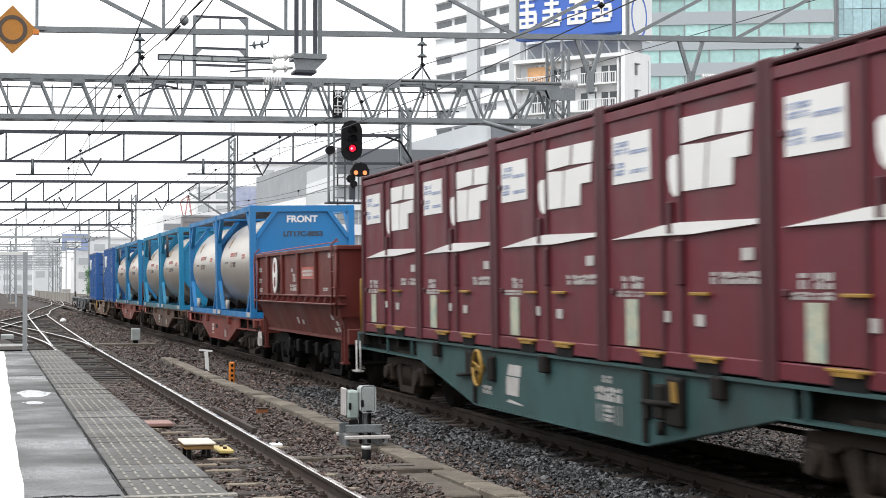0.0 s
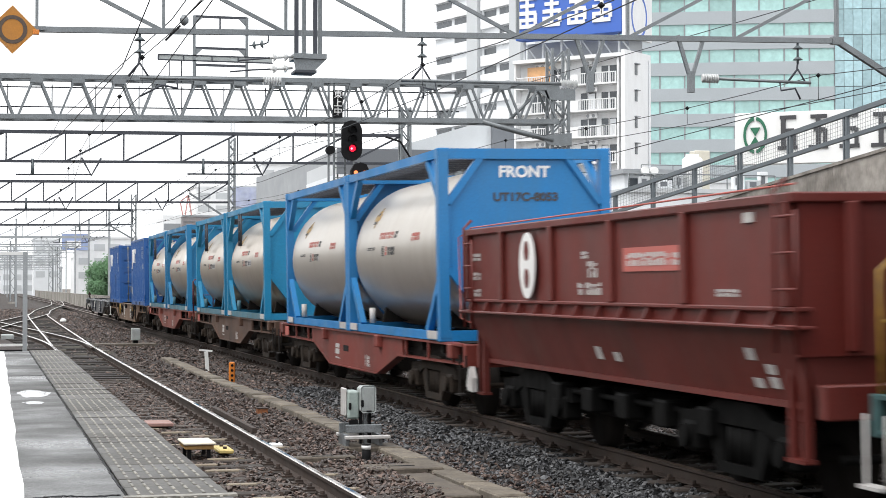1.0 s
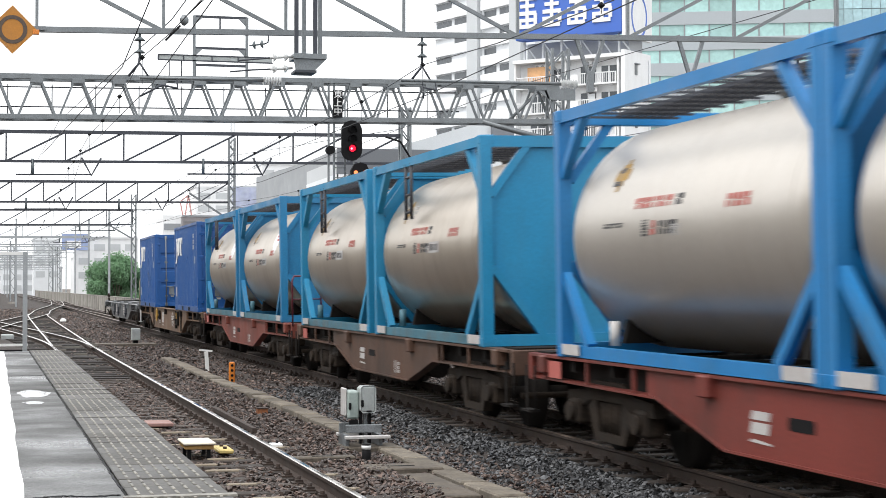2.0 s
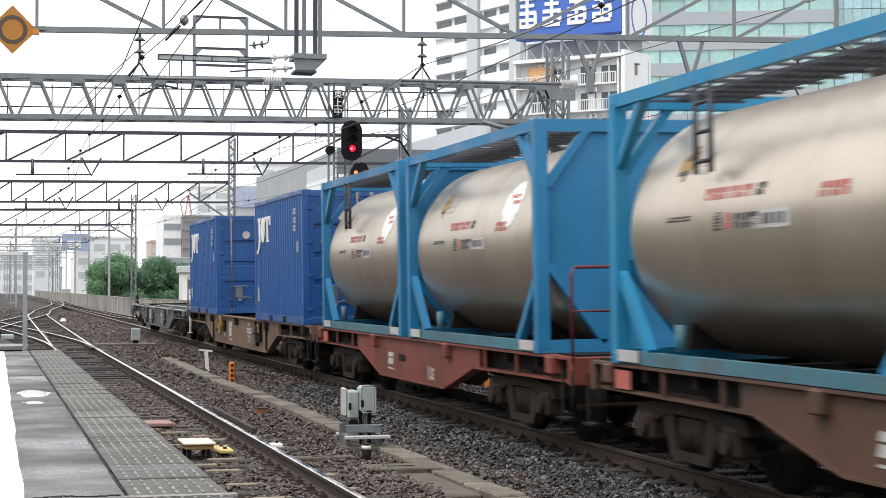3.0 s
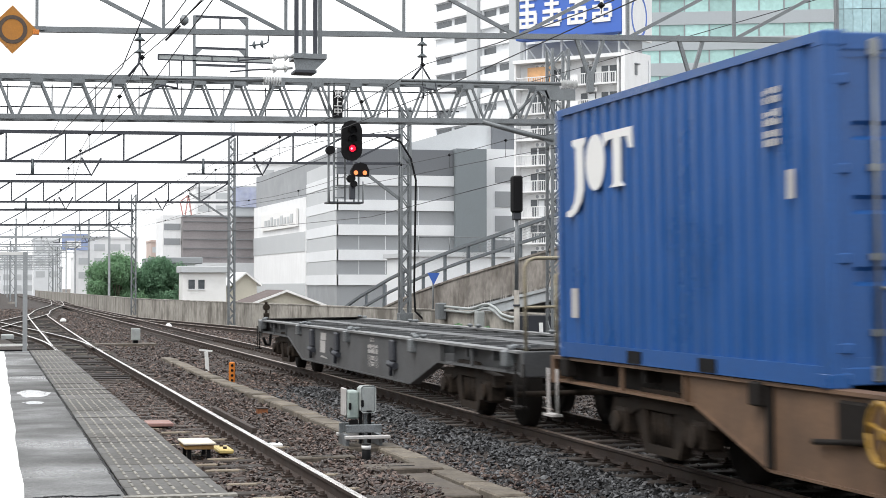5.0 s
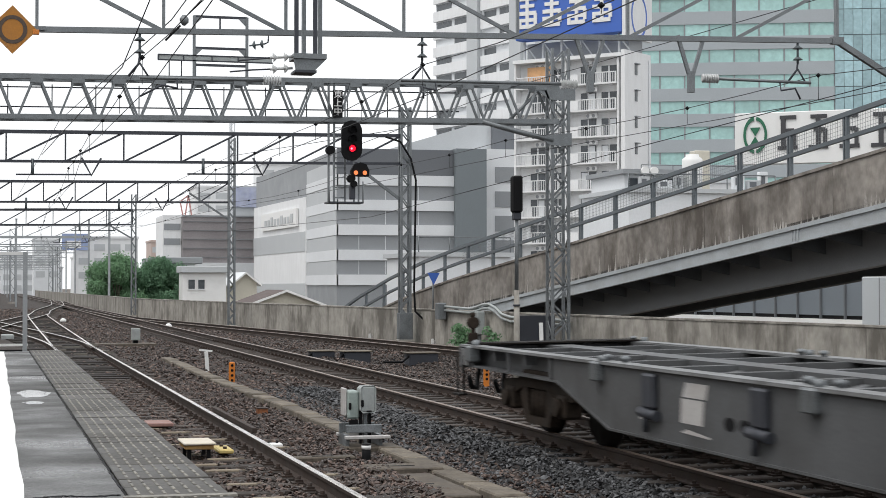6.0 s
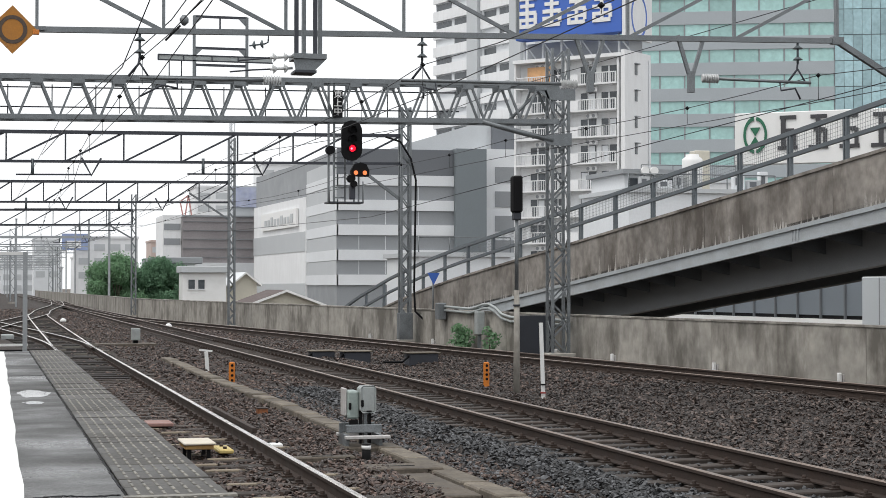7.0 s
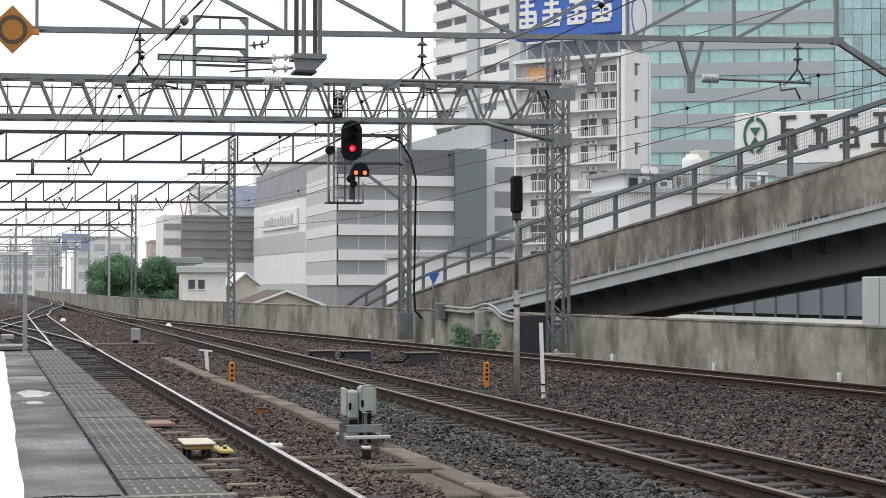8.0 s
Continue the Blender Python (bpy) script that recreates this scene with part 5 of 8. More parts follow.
    bars(bm, x, at(0.10), at(0.28), z0 + 0.64, z0 + 0.70, 1, seed=k + 9)
    bars(bm, x, at(0.70), at(0.955), z0 + 0.76, z0 + 0.86, 1, seed=k + 1)
    plate(bm, x, at(0.87), at(0.93), z0 + 0.95, z0 + 1.05)
    plate(bm, x, at(0.415), at(0.455), z0 + 0.42, z0 + 0.52)
    plate(bm, x, at(0.61), at(0.66), z0 + 0.40, z0 + 0.50)
    tagged(part("small_mark", bm, M["decal"], t, "worn white number bars"), kind="stuff")
    part("card_holder", plate(bmn(), x, at(0.165), at(0.245), z0 + 0.18, z0 + 0.62, 0.012), M["card"], t, "waybill card in a clear pocket")
    for u in (0.33, 0.60):
        bm = box(bmn(), f - 0.03, x, at(u + 0.10), at(u), z0 + 0.66, z0 + 0.69, 0.006)
        part("door_handle", bm, M["yellow"], t, "yellow door handle")
    # fork pockets with yellow lips; a black plate paints the shaded opening
    for u in (0.26, 0.60):
        bm = box(bmn(), f - 0.03, f + 0.05, at(u + 0.17), at(u), z0 + 0.13, z0 + 0.155, 0.005)
        box(bm, f - 0.03, f + 0.02, at(u + 0.14), at(u + 0.03), z0 + 0.10, z0 + 0.13)
        part("fork_pocket_lip", bm, M["yellow"], t, "yellow fork pocket lip")
        part("fork_pocket", box(bmn(), f - 0.004, f + 0.05, at(u + 0.155), at(u + 0.015), z0 + 0.0, z0 + 0.125), M["black"], t)
    return t


mat_pale_blue = mat("pale_blue_print", (0.30, 0.36, 0.52), 0.6, var=0.1, bump=0)


# ---- the red-brown hopper wagon ----
def hopper_wagon(s, length=9.85):
    w = moving("hopper_wagon", s, "red-brown steel ballast hopper wagon with white oval emblem", "freight wagon")
    P = M["redbrown"]
    y0, y1 = 0.55, length - 0.35
    X = 1.30
    for side in (-1, 1):
        a, b = sorted((side * X, side * (X - 0.03)))
        part("upper_panel", box(bmn(), a, b, y0, y1, 1.57, 2.40), P, w)
        a, b = sorted((side * (X + 0.05), side * (X - 0.10)))
        part("top_rim", box(bmn(), a, b, y0 - 0.03, y1 + 0.03, 2.36, 2.44, 0.012), P, w)
        part("ledge", box(bmn(), a, b, y0 - 0.06, y1 + 0.06, 1.555, 1.59, 0.008), P, w)
        a, b = sorted((side * (X + 0.11), side * (X - 0.10)))
        part("ledge", box(bmn(), a, b, y0 - 0.10, y1 + 0.10, 1.42, 1.45, 0.008), P, w)
        a, b = sorted((side * (X - 0.0), side * (X - 0.04)))
        part("ledge_web", box(bmn(), a, b, y0 - 0.02, y1 + 0.02, 1.445, 1.56), P, w)
        n = 14
        for k in range(n):
            y = y0 + 0.3 + k * (y1 - y0 - 0.6) / (n - 1)
            prof = [(side * X, 1.556), (side * (X + 0.05), 1.556), (side * (X + 0.10), 1.45), (side * X, 1.45)]
            part("gusset", prism(bmn(), prof, "y", y - 0.01, y + 0.01), P, w)
        for y in (0.65, 2.6, 4.4, 6.2, 8.0, 9.43):
            a, b = sorted((side * (X + 0.055), side * X))
            part("stake", box(bmn(), a, b, y - 0.06, y + 0.06, 1.588, 2.38, 0.012), P, w)
        # sloping lower side with inclined ends
        bm = bmn()
        q = [(side * (X + 0.02), y0 + 0.05, 1.425), (side * (X + 0.02), y1 - 0.05, 1.425), (side * (X - 0.18), y1 - 0.36, 0.84), (side * (X - 0.18), y0 + 0.22, 0.84)]
        lo = [bm.verts.new(p) for p in q]
        hi = [bm.verts.new((p[0] - side * 0.03, p[1], p[2])) for p in q]
        bm.faces.new(lo)
        bm.faces.new(list(reversed(hi)))
        for k in range(4):
            bm.faces.new([lo[k], hi[k], hi[(k + 1) % 4], lo[(k + 1) % 4]])
        part("lower_panel", bm, P, w)
        bm = beam(bmn(), (side * (X - 0.18), y0 + 0.22, 0.84), (side * (X - 0.18), y1 - 0.36, 0.84), 0.08, 0.05)
        part("lower_rim", bm, P, w)
        bm = bmn()
        for y in (y1 - 0.15, y0 + 0.15):
            bm = bmn()
            pipe(bm, [(side * (X + 0.10), y, 1.25), (side * (X + 0.10), y, 2.45), (side * (X + 0.0), y, 2.55)], 0.018, 6)
            pipe(bm, [(side * (X + 0.10), y - 0.35, 1.25), (side * (X + 0.10), y - 0.35, 2.3)], 0.016, 6)
            for k in range(4):
                rod(bm, (side * (X + 0.10), y, 1.45 + k * 0.27), (side * (X + 0.10), y - 0.35, 1.45 + k * 0.27), 0.013, 6)
            part("ladder", bm, P, w)
        for yy in (y0 + 0.1, y1 - 0.3):
            bm = beam(bmn(), (side * 1.18, yy, 1.2), (side * 1.18, yy, 0.45), 0.07, 0.05)
            beam(bm, (side * 1.18, yy + 0.22, 1.2), (side * 1.18, yy + 0.22, 0.45), 0.07, 0.05)
            box(bm, side * 1.18 - 0.06, side * 1.18 + 0.06, yy - 0.03, yy + 0.25, 0.42, 0.45)
            part("step", bm, P, w)
    for y in (y0, y1 - 0.03):
        part("end_panel", box(bmn(), -X, X, y, y + 0.03, 1.22, 2.40), P, w)
        bm = box(bmn(), -X - 0.04, X + 0.04, y - 0.04, y + 0.07, 2.36, 2.44, 0.012)
        part("top_rim", bm, P, w)
        for x in (-0.85, -0.3, 0.3, 0.85):
            part("stake", box(bmn(), x - 0.05, x + 0.05, y - 0.05, y + 0.08, 1.25, 2.37, 0.01), P, w)
    for a in (y0 + 0.03, y1 - 0.07):
        part("end_sheet", prism(bmn(), [(-X + 0.02, 1.42), (X - 0.02, 1.42), (X - 0.2, 0.86), (-X + 0.2, 0.86)], "y", a, a + 0.03), P, w)
    for a, b in ((y0, y0 + 1.4), (y1, y1 - 1.6)):
        bm = bmn()
        vs = [bm.verts.new(p) for p in ((-X + 0.05, a, 1.24), (X - 0.05, a, 1.24), (X - 0.4, b, 0.62), (-X + 0.4, b, 0.62))]
        bm.faces.new(vs)
        bmesh.ops.solidify(bm, geom=bm.faces[:], thickness=0.02)
        part("end_slope", bm, P, w)
    part("sole_bar", box(bmn(), -0.5, 0.5, 0.4, length - 0.4, 0.74, 0.95), M["oil_black"], w)
    for y in (0.38, length - 0.38):
        part("end_beam", box(bmn(), -1.2, 1.2, y - 0.07, y + 0.07, 0.76, 1.02, 0.012), P, w)
    bm = bmn()
    box(bm, -0.9, 0.9, 3.6, 6.2, 0.40, 0.72, 0.05)
    for k in range(5):
        box(bm, -1.12, -0.9, 2.6 + k * 1.0, 2.9 + k * 1.0, 0.45, 0.70, 0.02)
    rod(bm, (-1.0, 2.2, 0.62), (-1.0, 7.6, 0.62), 0.03, 8)
    part("discharge_gear", bm, M["oil_black"], w)
    bm = prism(bmn(), [(-0.10, 0.62), (0.00, 0.76), (0.08, 0.73), (0.18, 0.52), (0.13, 0.46), (-0.09, 0.45)], "x", -1.33, -1.27)
    ob = part("foot_guard", bm, M["decal"], w, "white end step guard")
    ob.matrix_basis = pose(0, length - 0.45, 0)
    bm = pipe(bmn(), [(-1.34, length - 0.55, 1.3), (-1.38, length - 0.25, 1.35), (-1.38, length - 0.2, 2.35), (-1.3, length - 0.5, 2.46), (-1.3, y0, 2.50)], 0.009, 6)
    part("hand_rail", bm, M["decal_red"], w, "thin red hand rail")
    # emblem and marks
    yc = 6.92
    bm = prism(bmn(), [(yc + 0.27 * math.cos(a), 1.97 + 0.36 * math.sin(a)) for a in [2 * math.pi * k / 28 for k in range(28)]], "x", -X - 0.066, -X - 0.05)
    part("emblem", bm, M["white_paint"], w, "white oval emblem plate")
    bm = bmn()
    for z in (2.13, 1.83):
        prism(bm, [(yc + 0.085 * math.cos(a), z + 0.11 * math.sin(a)) for a in [2 * math.pi * k / 16 for k in range(16)]], "x", -X - 0.072, -X - 0.066)
    part("emblem_figure", bm, P, w)
    bm = bmn()
    x = -X - 0.003
    bars(bm, x, 5.3, 5.1, 2.02, 2.09, 1, seed=1)
    bars(bm, x, 5.35, 4.82, 1.83, 1.99, 1, seed=2)
    bars(bm, x, 5.42, 4.72, 1.66, 1.78, 1, seed=3)
    for z in (2.05, 1.82, 1.62):
        bars(bm, x, y1 - 0.12, y1 - 0.55, z, z + 0.09, 1, seed=int(z * 9))
    bars(bm, x, 2.0, 1.55, 1.66, 1.72, 1, seed=8)
    box(bm, -X - 0.02, -X, 1.25, 1.42, 2.24, 2.32)
    tagged(part("stencil_mark", bm, M["decal"], w, "white stencilled bars"), kind="stuff")
    part("name_plate", plate(bmn(), -X - 0.002, 4.1, 2.66, 1.88, 2.10, 0.012), M["decal_red"], w, "faded red name plate with pale bars")
    tagged(part("name_mark", bars(bmn(), -X - 0.016, 4.0, 2.74, 1.93, 2.05, 1, seed=21), M["decal"], w), kind="stuff")
    part("load_cover", box(bmn(), -X + 0.05, X - 0.05, y0 + 0.05, y1 - 0.05, 1.9, 1.95), M["ballast_grey"], w, "grey stone load")
    for y, z, h in ((5.1, 1.02, 0.13), (4.6, 1.02, 0.09), (1.5, 1.16, 0.10), (1.2, 1.06, 0.08), (1.2, 0.95, 0.09), (1.5, 0.94, 0.08)):
        lx = -X - 0.02 + 0.20 * (1.425 - z - h / 2) / 0.585
        ob = part("lower_plate", box(bmn(), -0.006, 0.0, -0.10, 0.06, -h / 2, h / 2), M["decal"], w, "small white stencil plate")
        ob.matrix_basis = pose(lx - 0.002, y, z + h / 2, 0, -18.9, 0)
    add_bogies(w, (2.2, length - 2.2), True)
    coupler(w, length)
    return w


container_wagon(-31.65, 20.4, 7.1, 2.9, 5.7, 0.27, M["koki_teal"], "dusty teal container wagon with yellow handbrake wheel", wheel_y=2.5, steps="yellow")
container_wagon(-1.4, 15.0, 5.0, 1.9, 3.4, 0.38, M["koki_red"], "rust-red container wagon under tank containers", old=True)
container_wagon(13.6, 15.0, 5.0, 1.9, 3.4, 0.38, M["koki_brown"], "grimy brown container wagon under tank containers", old=True)
container_wagon(28.6, 15.0, 5.0, 1.9, 3.4, 0.38, M["koki_orange"], "dark orange-red container wagon under faded tank containers", steps="loop", old=True)
container_wagon(43.6, 20.4, 7.1, 4.5, 6.0, 0.30, M["koki_tan"], "tan-brown container wagon carrying two blue containers", wheel_y=2.6, steps="rail")
tail = container_wagon(64.4, 20.4, 7.1, 4.4, 6.0, 0.34, M["koki_grey"], "empty grey container wagon at the end of the train", loaded=False, old=True, mark_y=2.25)
bm = box(bmn(), -1.06, -0.94, 20.02, 20.10, 1.0, 1.14, 0.01)
rod(bm, (-1.0, 20.10, 1.27), (-1.0, 20.0, 1.27), 0.075, 16)
rod(bm, (-1.0, 20.05, 1.0), (-1.0, 20.05, 1.22), 0.03, 8)
rod(bm, (-1.0, 20.05, 1.34), (-1.0, 20.05, 1.40), 0.035, 8)
part("tail_lamp", bm, M["dust"], tail, "round tail lamp on a bracket")
part("corner_plate", box(bmn(), -1.195, -1.18, 19.62, 19.92, 0.74, 0.95, 0.004), M["koki_worn"], tail, "pale worn corner plate")
for x, z in ((-0.85, 0.42), (-0.5, 0.36), (0.5, 0.40)):
    part("brake_hose", pipe(bmn(), [(x, 20.05, 0.86), (x, 20.22, 0.80), (x - 0.02, 20.32, z + 0.15), (x - 0.05, 20.26, z), (x - 0.16, 20.12, z + 0.02), (x - 0.22, 20.04, z + 0.16)], 0.034, 8), M["black"], tail)
part("uncoupling_lever", pipe(bmn(), [(-1.12, 20.14, 0.62), (-1.10, 20.16, 0.84), (-0.3, 20.18, 0.86), (-0.05, 20.22, 0.98)], 0.022, 6), M["koki_worn"], tail)
part("draft_box", box(bmn(), -0.42, 0.42, 20.0, 20.2, 0.58, 0.90, 0.03), M["grime_and_shade"], tail)
hopper_wagon(-11.25)
for k in range(5):
    maroon_container(-12.1 - 3.745 * (k + 1) + 0.03, k)
for g, paint, words, kw in ((0.0, M["blue_tank"], "bright blue framed silver tank container on a red wagon", {}), (15.0, M["blue_cyan"], "cyan framed dusty tank container with ladder on a brown wagon", dict(ladder=True, grimy=True)), (30.0, M["blue_old"], "faded blue framed tank container with round white badge", dict(ladder=True, badge=True, grimy=True))):
    for k, d in enumerate({0.0: (0.0, 6.1), 15.0: (0.0, 6.5), 30.0: (-0.12, 6.38)}[g]):
        extra = dict(kw)
        if g == 30.0 and k == 0:
            extra["ladder"] = False
        if g == 0.0 and k == 0:
            extra["text"] = True
        tank_container(g + d, paint, words, **extra)
for s in (44.4, 57.2):
    blue_container(s)

# ---- gantries, masts and wires over the line ----
GS, GD = M["galv"], M["galv_dark"]


def mast(name, x, y, z0, z1, w, label, kind_pitch=0.55):
    """Square lattice mast: four legs with zigzag lacing."""
    t = thing(name, label, "catenary mast", "lattice masts beside the line")
    h = w / 2
    for i in (-1, 1):
        for j in (-1, 1):
            bm = beam(bmn(), (x + i * h, y + j * h, z0), (x + i * h, y + j * h, z1), 0.07, 0.07)
            part("leg", bm, GS, t)
    for face in range(4):
        bm = bmn()
        n = int((z1 - z0) / kind_pitch)
        st = (z1 - z0) / n
        for k in range(n):
            s = 1 if k % 2 else -1
            a, b = z0 + k * st, z0 + (k + 1) * st
            if face < 2:
                q = (-1, 1)[face] * h
                beam(bm, (x - s * h, y + q, a), (x + s * h, y + q, b), 0.045, 0.02, (0, 1, 0))
            else:
                q = (-1, 1)[face - 2] * h
                beam(bm, (x + q, y - s * h, a), (x + q, y + s * h, b), 0.045, 0.02, (1, 0, 0))
        tagged(part("lacing", bm, GS, t), kind="stuff")
    part("footing", box(bmn(), x - w * 0.85, x + w * 0.85, y - w * 0.85, y + w * 0.85, -0.42, max(z0 + 0.04, -0.02), 0.02), M["concrete"], t)
    return t


def angle_truss(name, y, xa, xb, za, zb, h, step, turn, label, chord=0.09, material=None):
    """Flat truss: two chords, uprights and one diagonal to each panel."""
    m = material or GS
    t = thing(name, label, "gantry beam", "gantry beams across the tracks")
    def lo(x):
        return za + (zb - za) * (x - xa) / (xb - xa)
    part("bottom_chord", beam(bmn(), (xa, y, za), (xb, y, zb), chord, chord), m, t)
    part("top_chord", beam(bmn(), (xa, y, za + h), (xb, y, zb + h), chord * 1.3, chord * 1.3), m, t)
    n = int(round((xb - xa) / step))
    for k in range(n + 1):
        x = xa + k * (xb - xa) / n
        part("upright", beam(bmn(), (x, y, lo(x)), (x, y, lo(x) + h), 0.05, 0.06), m, t)
        if k < n:
            x2 = xa + (k + 1) * (xb - xa) / n
            if x < turn:
                p, q = (x2, y, lo(x2)), (x, y, lo(x) + h)
            else:
                p, q = (x, y, lo(x)), (x2, y, lo(x2) + h)
            part("diagonal", beam(bmn(), p, q, 0.05, 0.06), m, t)
    return t


def box_truss(name, y, xa, xb, za, zb, h, panel, depth, label):
    """Deep girder of two laced planes."""
    t = thing(name, label, "gantry beam", "gantry beams across the tracks")
    def lo(x):
        return za + (zb - za) * (x - xa) / (xb - xa)
    n = int(round((xb - xa) / panel))
    for d in (-depth / 2, depth / 2):
        part("bottom_chord", beam(bmn(), (xa, y + d, za), (xb, y + d, zb), 0.10, 0.12), GS, t)
        part("top_chord", beam(bmn(), (xa, y + d, za + h), (xb, y + d, zb + h), 0.10, 0.12), GS, t)
        for k in range(n):
            x0, x2 = xa + k * (xb - xa) / n, xa + (k + 1) * (xb - xa) / n
            xm = (x0 + x2) / 2
            part("lace", beam(bmn(), (x0 + 0.04, y + d, lo(x0)), (xm - 0.06, y + d, lo(xm) + h), 0.07, 0.05), GS, t)
            part("lace", beam(bmn(), (xm + 0.06, y + d, lo(xm) + h), (x2 - 0.04, y + d, lo(x2)), 0.07, 0.05), GS, t)
            part("node_plate", box(bmn(), xm - 0.15, xm + 0.15, y + d - 0.055, y + d + 0.055, lo(xm) + h - 0.16, lo(xm) + h - 0.04), GS, t)
    for k in range(n):
        x0, x2 = xa + k * (xb - xa) / n, xa + (k + 1) * (xb - xa) / n
        for zz in (0, h):
            part("cross_lace", beam(bmn(), (x0, y - depth / 2, lo(x0) + zz), (x2, y + depth / 2, lo(x2) + zz), 0.05, 0.04), GS, t)
    # inspection hand rails inside
    for zz in (0.30, 0.78):
        part("hand_rail", rod(bmn(), (xa, y + depth / 2 + 0.1, za + zz), (xb - 2.5, y + depth / 2 + 0.1, lo(xb - 2.5) + zz), 0.018, 6), GD, t)
    for k in range(int((xb - xa) / 1.05)):
        x = xa + 0.5 + k * 1.05
        if x < xb - 2.6:
            part("rail_post", rod(bmn(), (x, y + depth / 2 + 0.1, lo(x)), (x, y + depth / 2 + 0.1, lo(x) + 0.85), 0.014, 6), GD, t)
    return t


def discs(bm, p, q, r=0.11, n=3):
    """A string of insulator sheds between two points."""
    p, q = Vector(p), Vector(q)
    rod(bm, p, q, 0.022, 8)
    d = (q - p)
    for k in range(n):
        c = p + d * ((k + 0.6) / n)
        rod(bm, c - d.normalized() * 0.035, c + d.normalized() * 0.02, r * 0.35, 12, r)
    return bm


def wire_thing(name, pts, r, label):
    return tagged(part(name, pipe(bmn(), pts, r, 5), M["wire"]), label, "overhead wire", "overhead wires")


# nearest gantry, light angle-iron truss
g0 = angle_truss("gantry_beam", 28.3, 0.77, 14.77, 5.81, 6.13, 1.02, 2.0, 6.8, "light angle-iron gantry beam carrying insulators")
beam_end = beam(bmn(), (14.77, 28.3, 6.13), (16.6, 28.3, 5.1), 0.10, 0.10)
part("knee_brace", beam_end, GS, g0)
part("end_plate", box(bmn(), 14.66, 14.88, 28.24, 28.36, 6.06, 6.20), GS, g0)
mast("mast", 16.9, 28.3, -0.3, 8.6, 0.45, "grey lattice mast at the end of the near gantry")
part("chord_extension", beam(bmn(), (14.77, 28.3, 7.15), (16.9, 28.3, 7.2), 0.11, 0.11), GS, g0)

# insulators and steady arms under it, one set to a track
for x, zt, arm, ins in ((2.39, 5.83, (2.39, 4.4), 4.6), (7.09, 5.92, (6.72, 9.55), 9.85), (14.0, 6.1, (14.25, 12.45), 12.2)):
    t = thing("insulator_set", "dark disc insulators with clamp holding a pull-off arm", "insulator", "insulators under the gantry")
    part("insulator", discs(bmn(), (x, 28.3, zt), (x, 28.3, zt - 0.40), 0.095, 2), M["porcelain_dark"], t)
    part("hanger_clamp", pipe(bmn(), [(x, 28.3, zt - 0.40), (x - 0.02, 28.3, zt - 0.52), (x - 0.18, 28.3, zt - 0.72)], 0.02, 6), GD, t)
    part("hanger_clamp", pipe(bmn(), [(x, 28.3, zt - 0.50), (x + 0.14, 28.3, zt - 0.72)], 0.016, 6), GD, t)
    part("pull_off_arm", rod(bmn(), (arm[0], 28.3, zt - 0.74), (arm[1], 28.3, zt - 0.72), 0.028, 8), GS, t)
    bm = bmn()
    s = 1 if arm[1] > arm[0] else -1
    for k in range(7):
        rod(bm, (arm[1] + s * 0.045 * k, 28.3, zt - 0.72), (arm[1] + s * (0.045 * k + 0.022), 28.3, zt - 0.72), 0.085, 12, 0.05)
    part("arm_insulator", bm, M["porcelain"], t, "white ribbed porcelain insulator")
    part("steady_arm", pipe(bmn(), [(arm[0] + s * 0.6, 28.3, zt - 0.74), (arm[0] + s * 0.6, 28.25, zt - 0.90), (arm[0] + s * 0.35, 28.2, zt - 0.86), (x, 28.2, zt - 1.05)], 0.018, 6), GD, t)
for xa, xb, xj, zt in ((9.8, 10.35, 10.08, 6.02), (11.7, 12.2, 11.95, 6.07)):
    t = thing("v_hanger", "grey steel v-shaped drop bracket under the gantry", "bracket", "drop brackets under the gantry")
    part("hanger_leg", beam(bmn(), (xa, 28.3, zt + 0.05), (xj - 0.04, 28.3, zt - 0.62), 0.06, 0.06), GS, t)
    part("hanger_leg", beam(bmn(), (xb, 28.3, zt + 0.05), (xj + 0.04, 28.3, zt - 0.62), 0.06, 0.06), GS, t)
    part("hanger_foot", beam(bmn(), (xj, 28.3, zt - 0.58), (xj, 28.3, zt - 0.95), 0.12, 0.08), GS, t)

# drop frame in front of the near gantry
t = thing("drop_frame", "grey steel drop frame with dead-end insulators and platform", "steel frame")
for i, x in enumerate((4.72, 4.86, 5.02, 5.12)):
    part("column", beam(bmn(), (x, 27.0 + 0.12 * (i % 2), 5.30), (x, 27.0 + 0.12 * (i % 2), 7.2), 0.06, 0.08), GS if i % 2 else GD, t)
part("column_base", box(bmn(), 4.66, 5.18, 26.85, 27.35, 5.30, 5.38), GS, t)
part("gusset", prism(bmn(), [(4.66, 5.30), (5.18, 5.30), (4.98, 5.10), (4.70, 5.10)], "y", 26.9, 26.93), GS, t)
part("base_tray", box(bmn(), 4.68, 5.02, 26.86, 27.3, 5.08, 5.12), GD, t)
part("top_arm", beam(bmn(), (4.9, 26.9, 7.0), (4.9, 28.3, 6.95), 0.12, 0.12), GS, t)
for z, x1 in ((5.34, 4.15), (5.16, 4.02)):
    bm = discs(bmn(), (4.66, 27.0, z), (4.30, 27.0, z - 0.03), 0.075, 2)
    part("insulator", bm, M["porcelain"], t)
    part("tie_rod", pipe(bmn(), [(4.30, 27.0, z - 0.03), (x1, 27.0, z - 0.05), (x1 - 0.35, 27.0, z - 0.09)], 0.014, 6), GD, t)

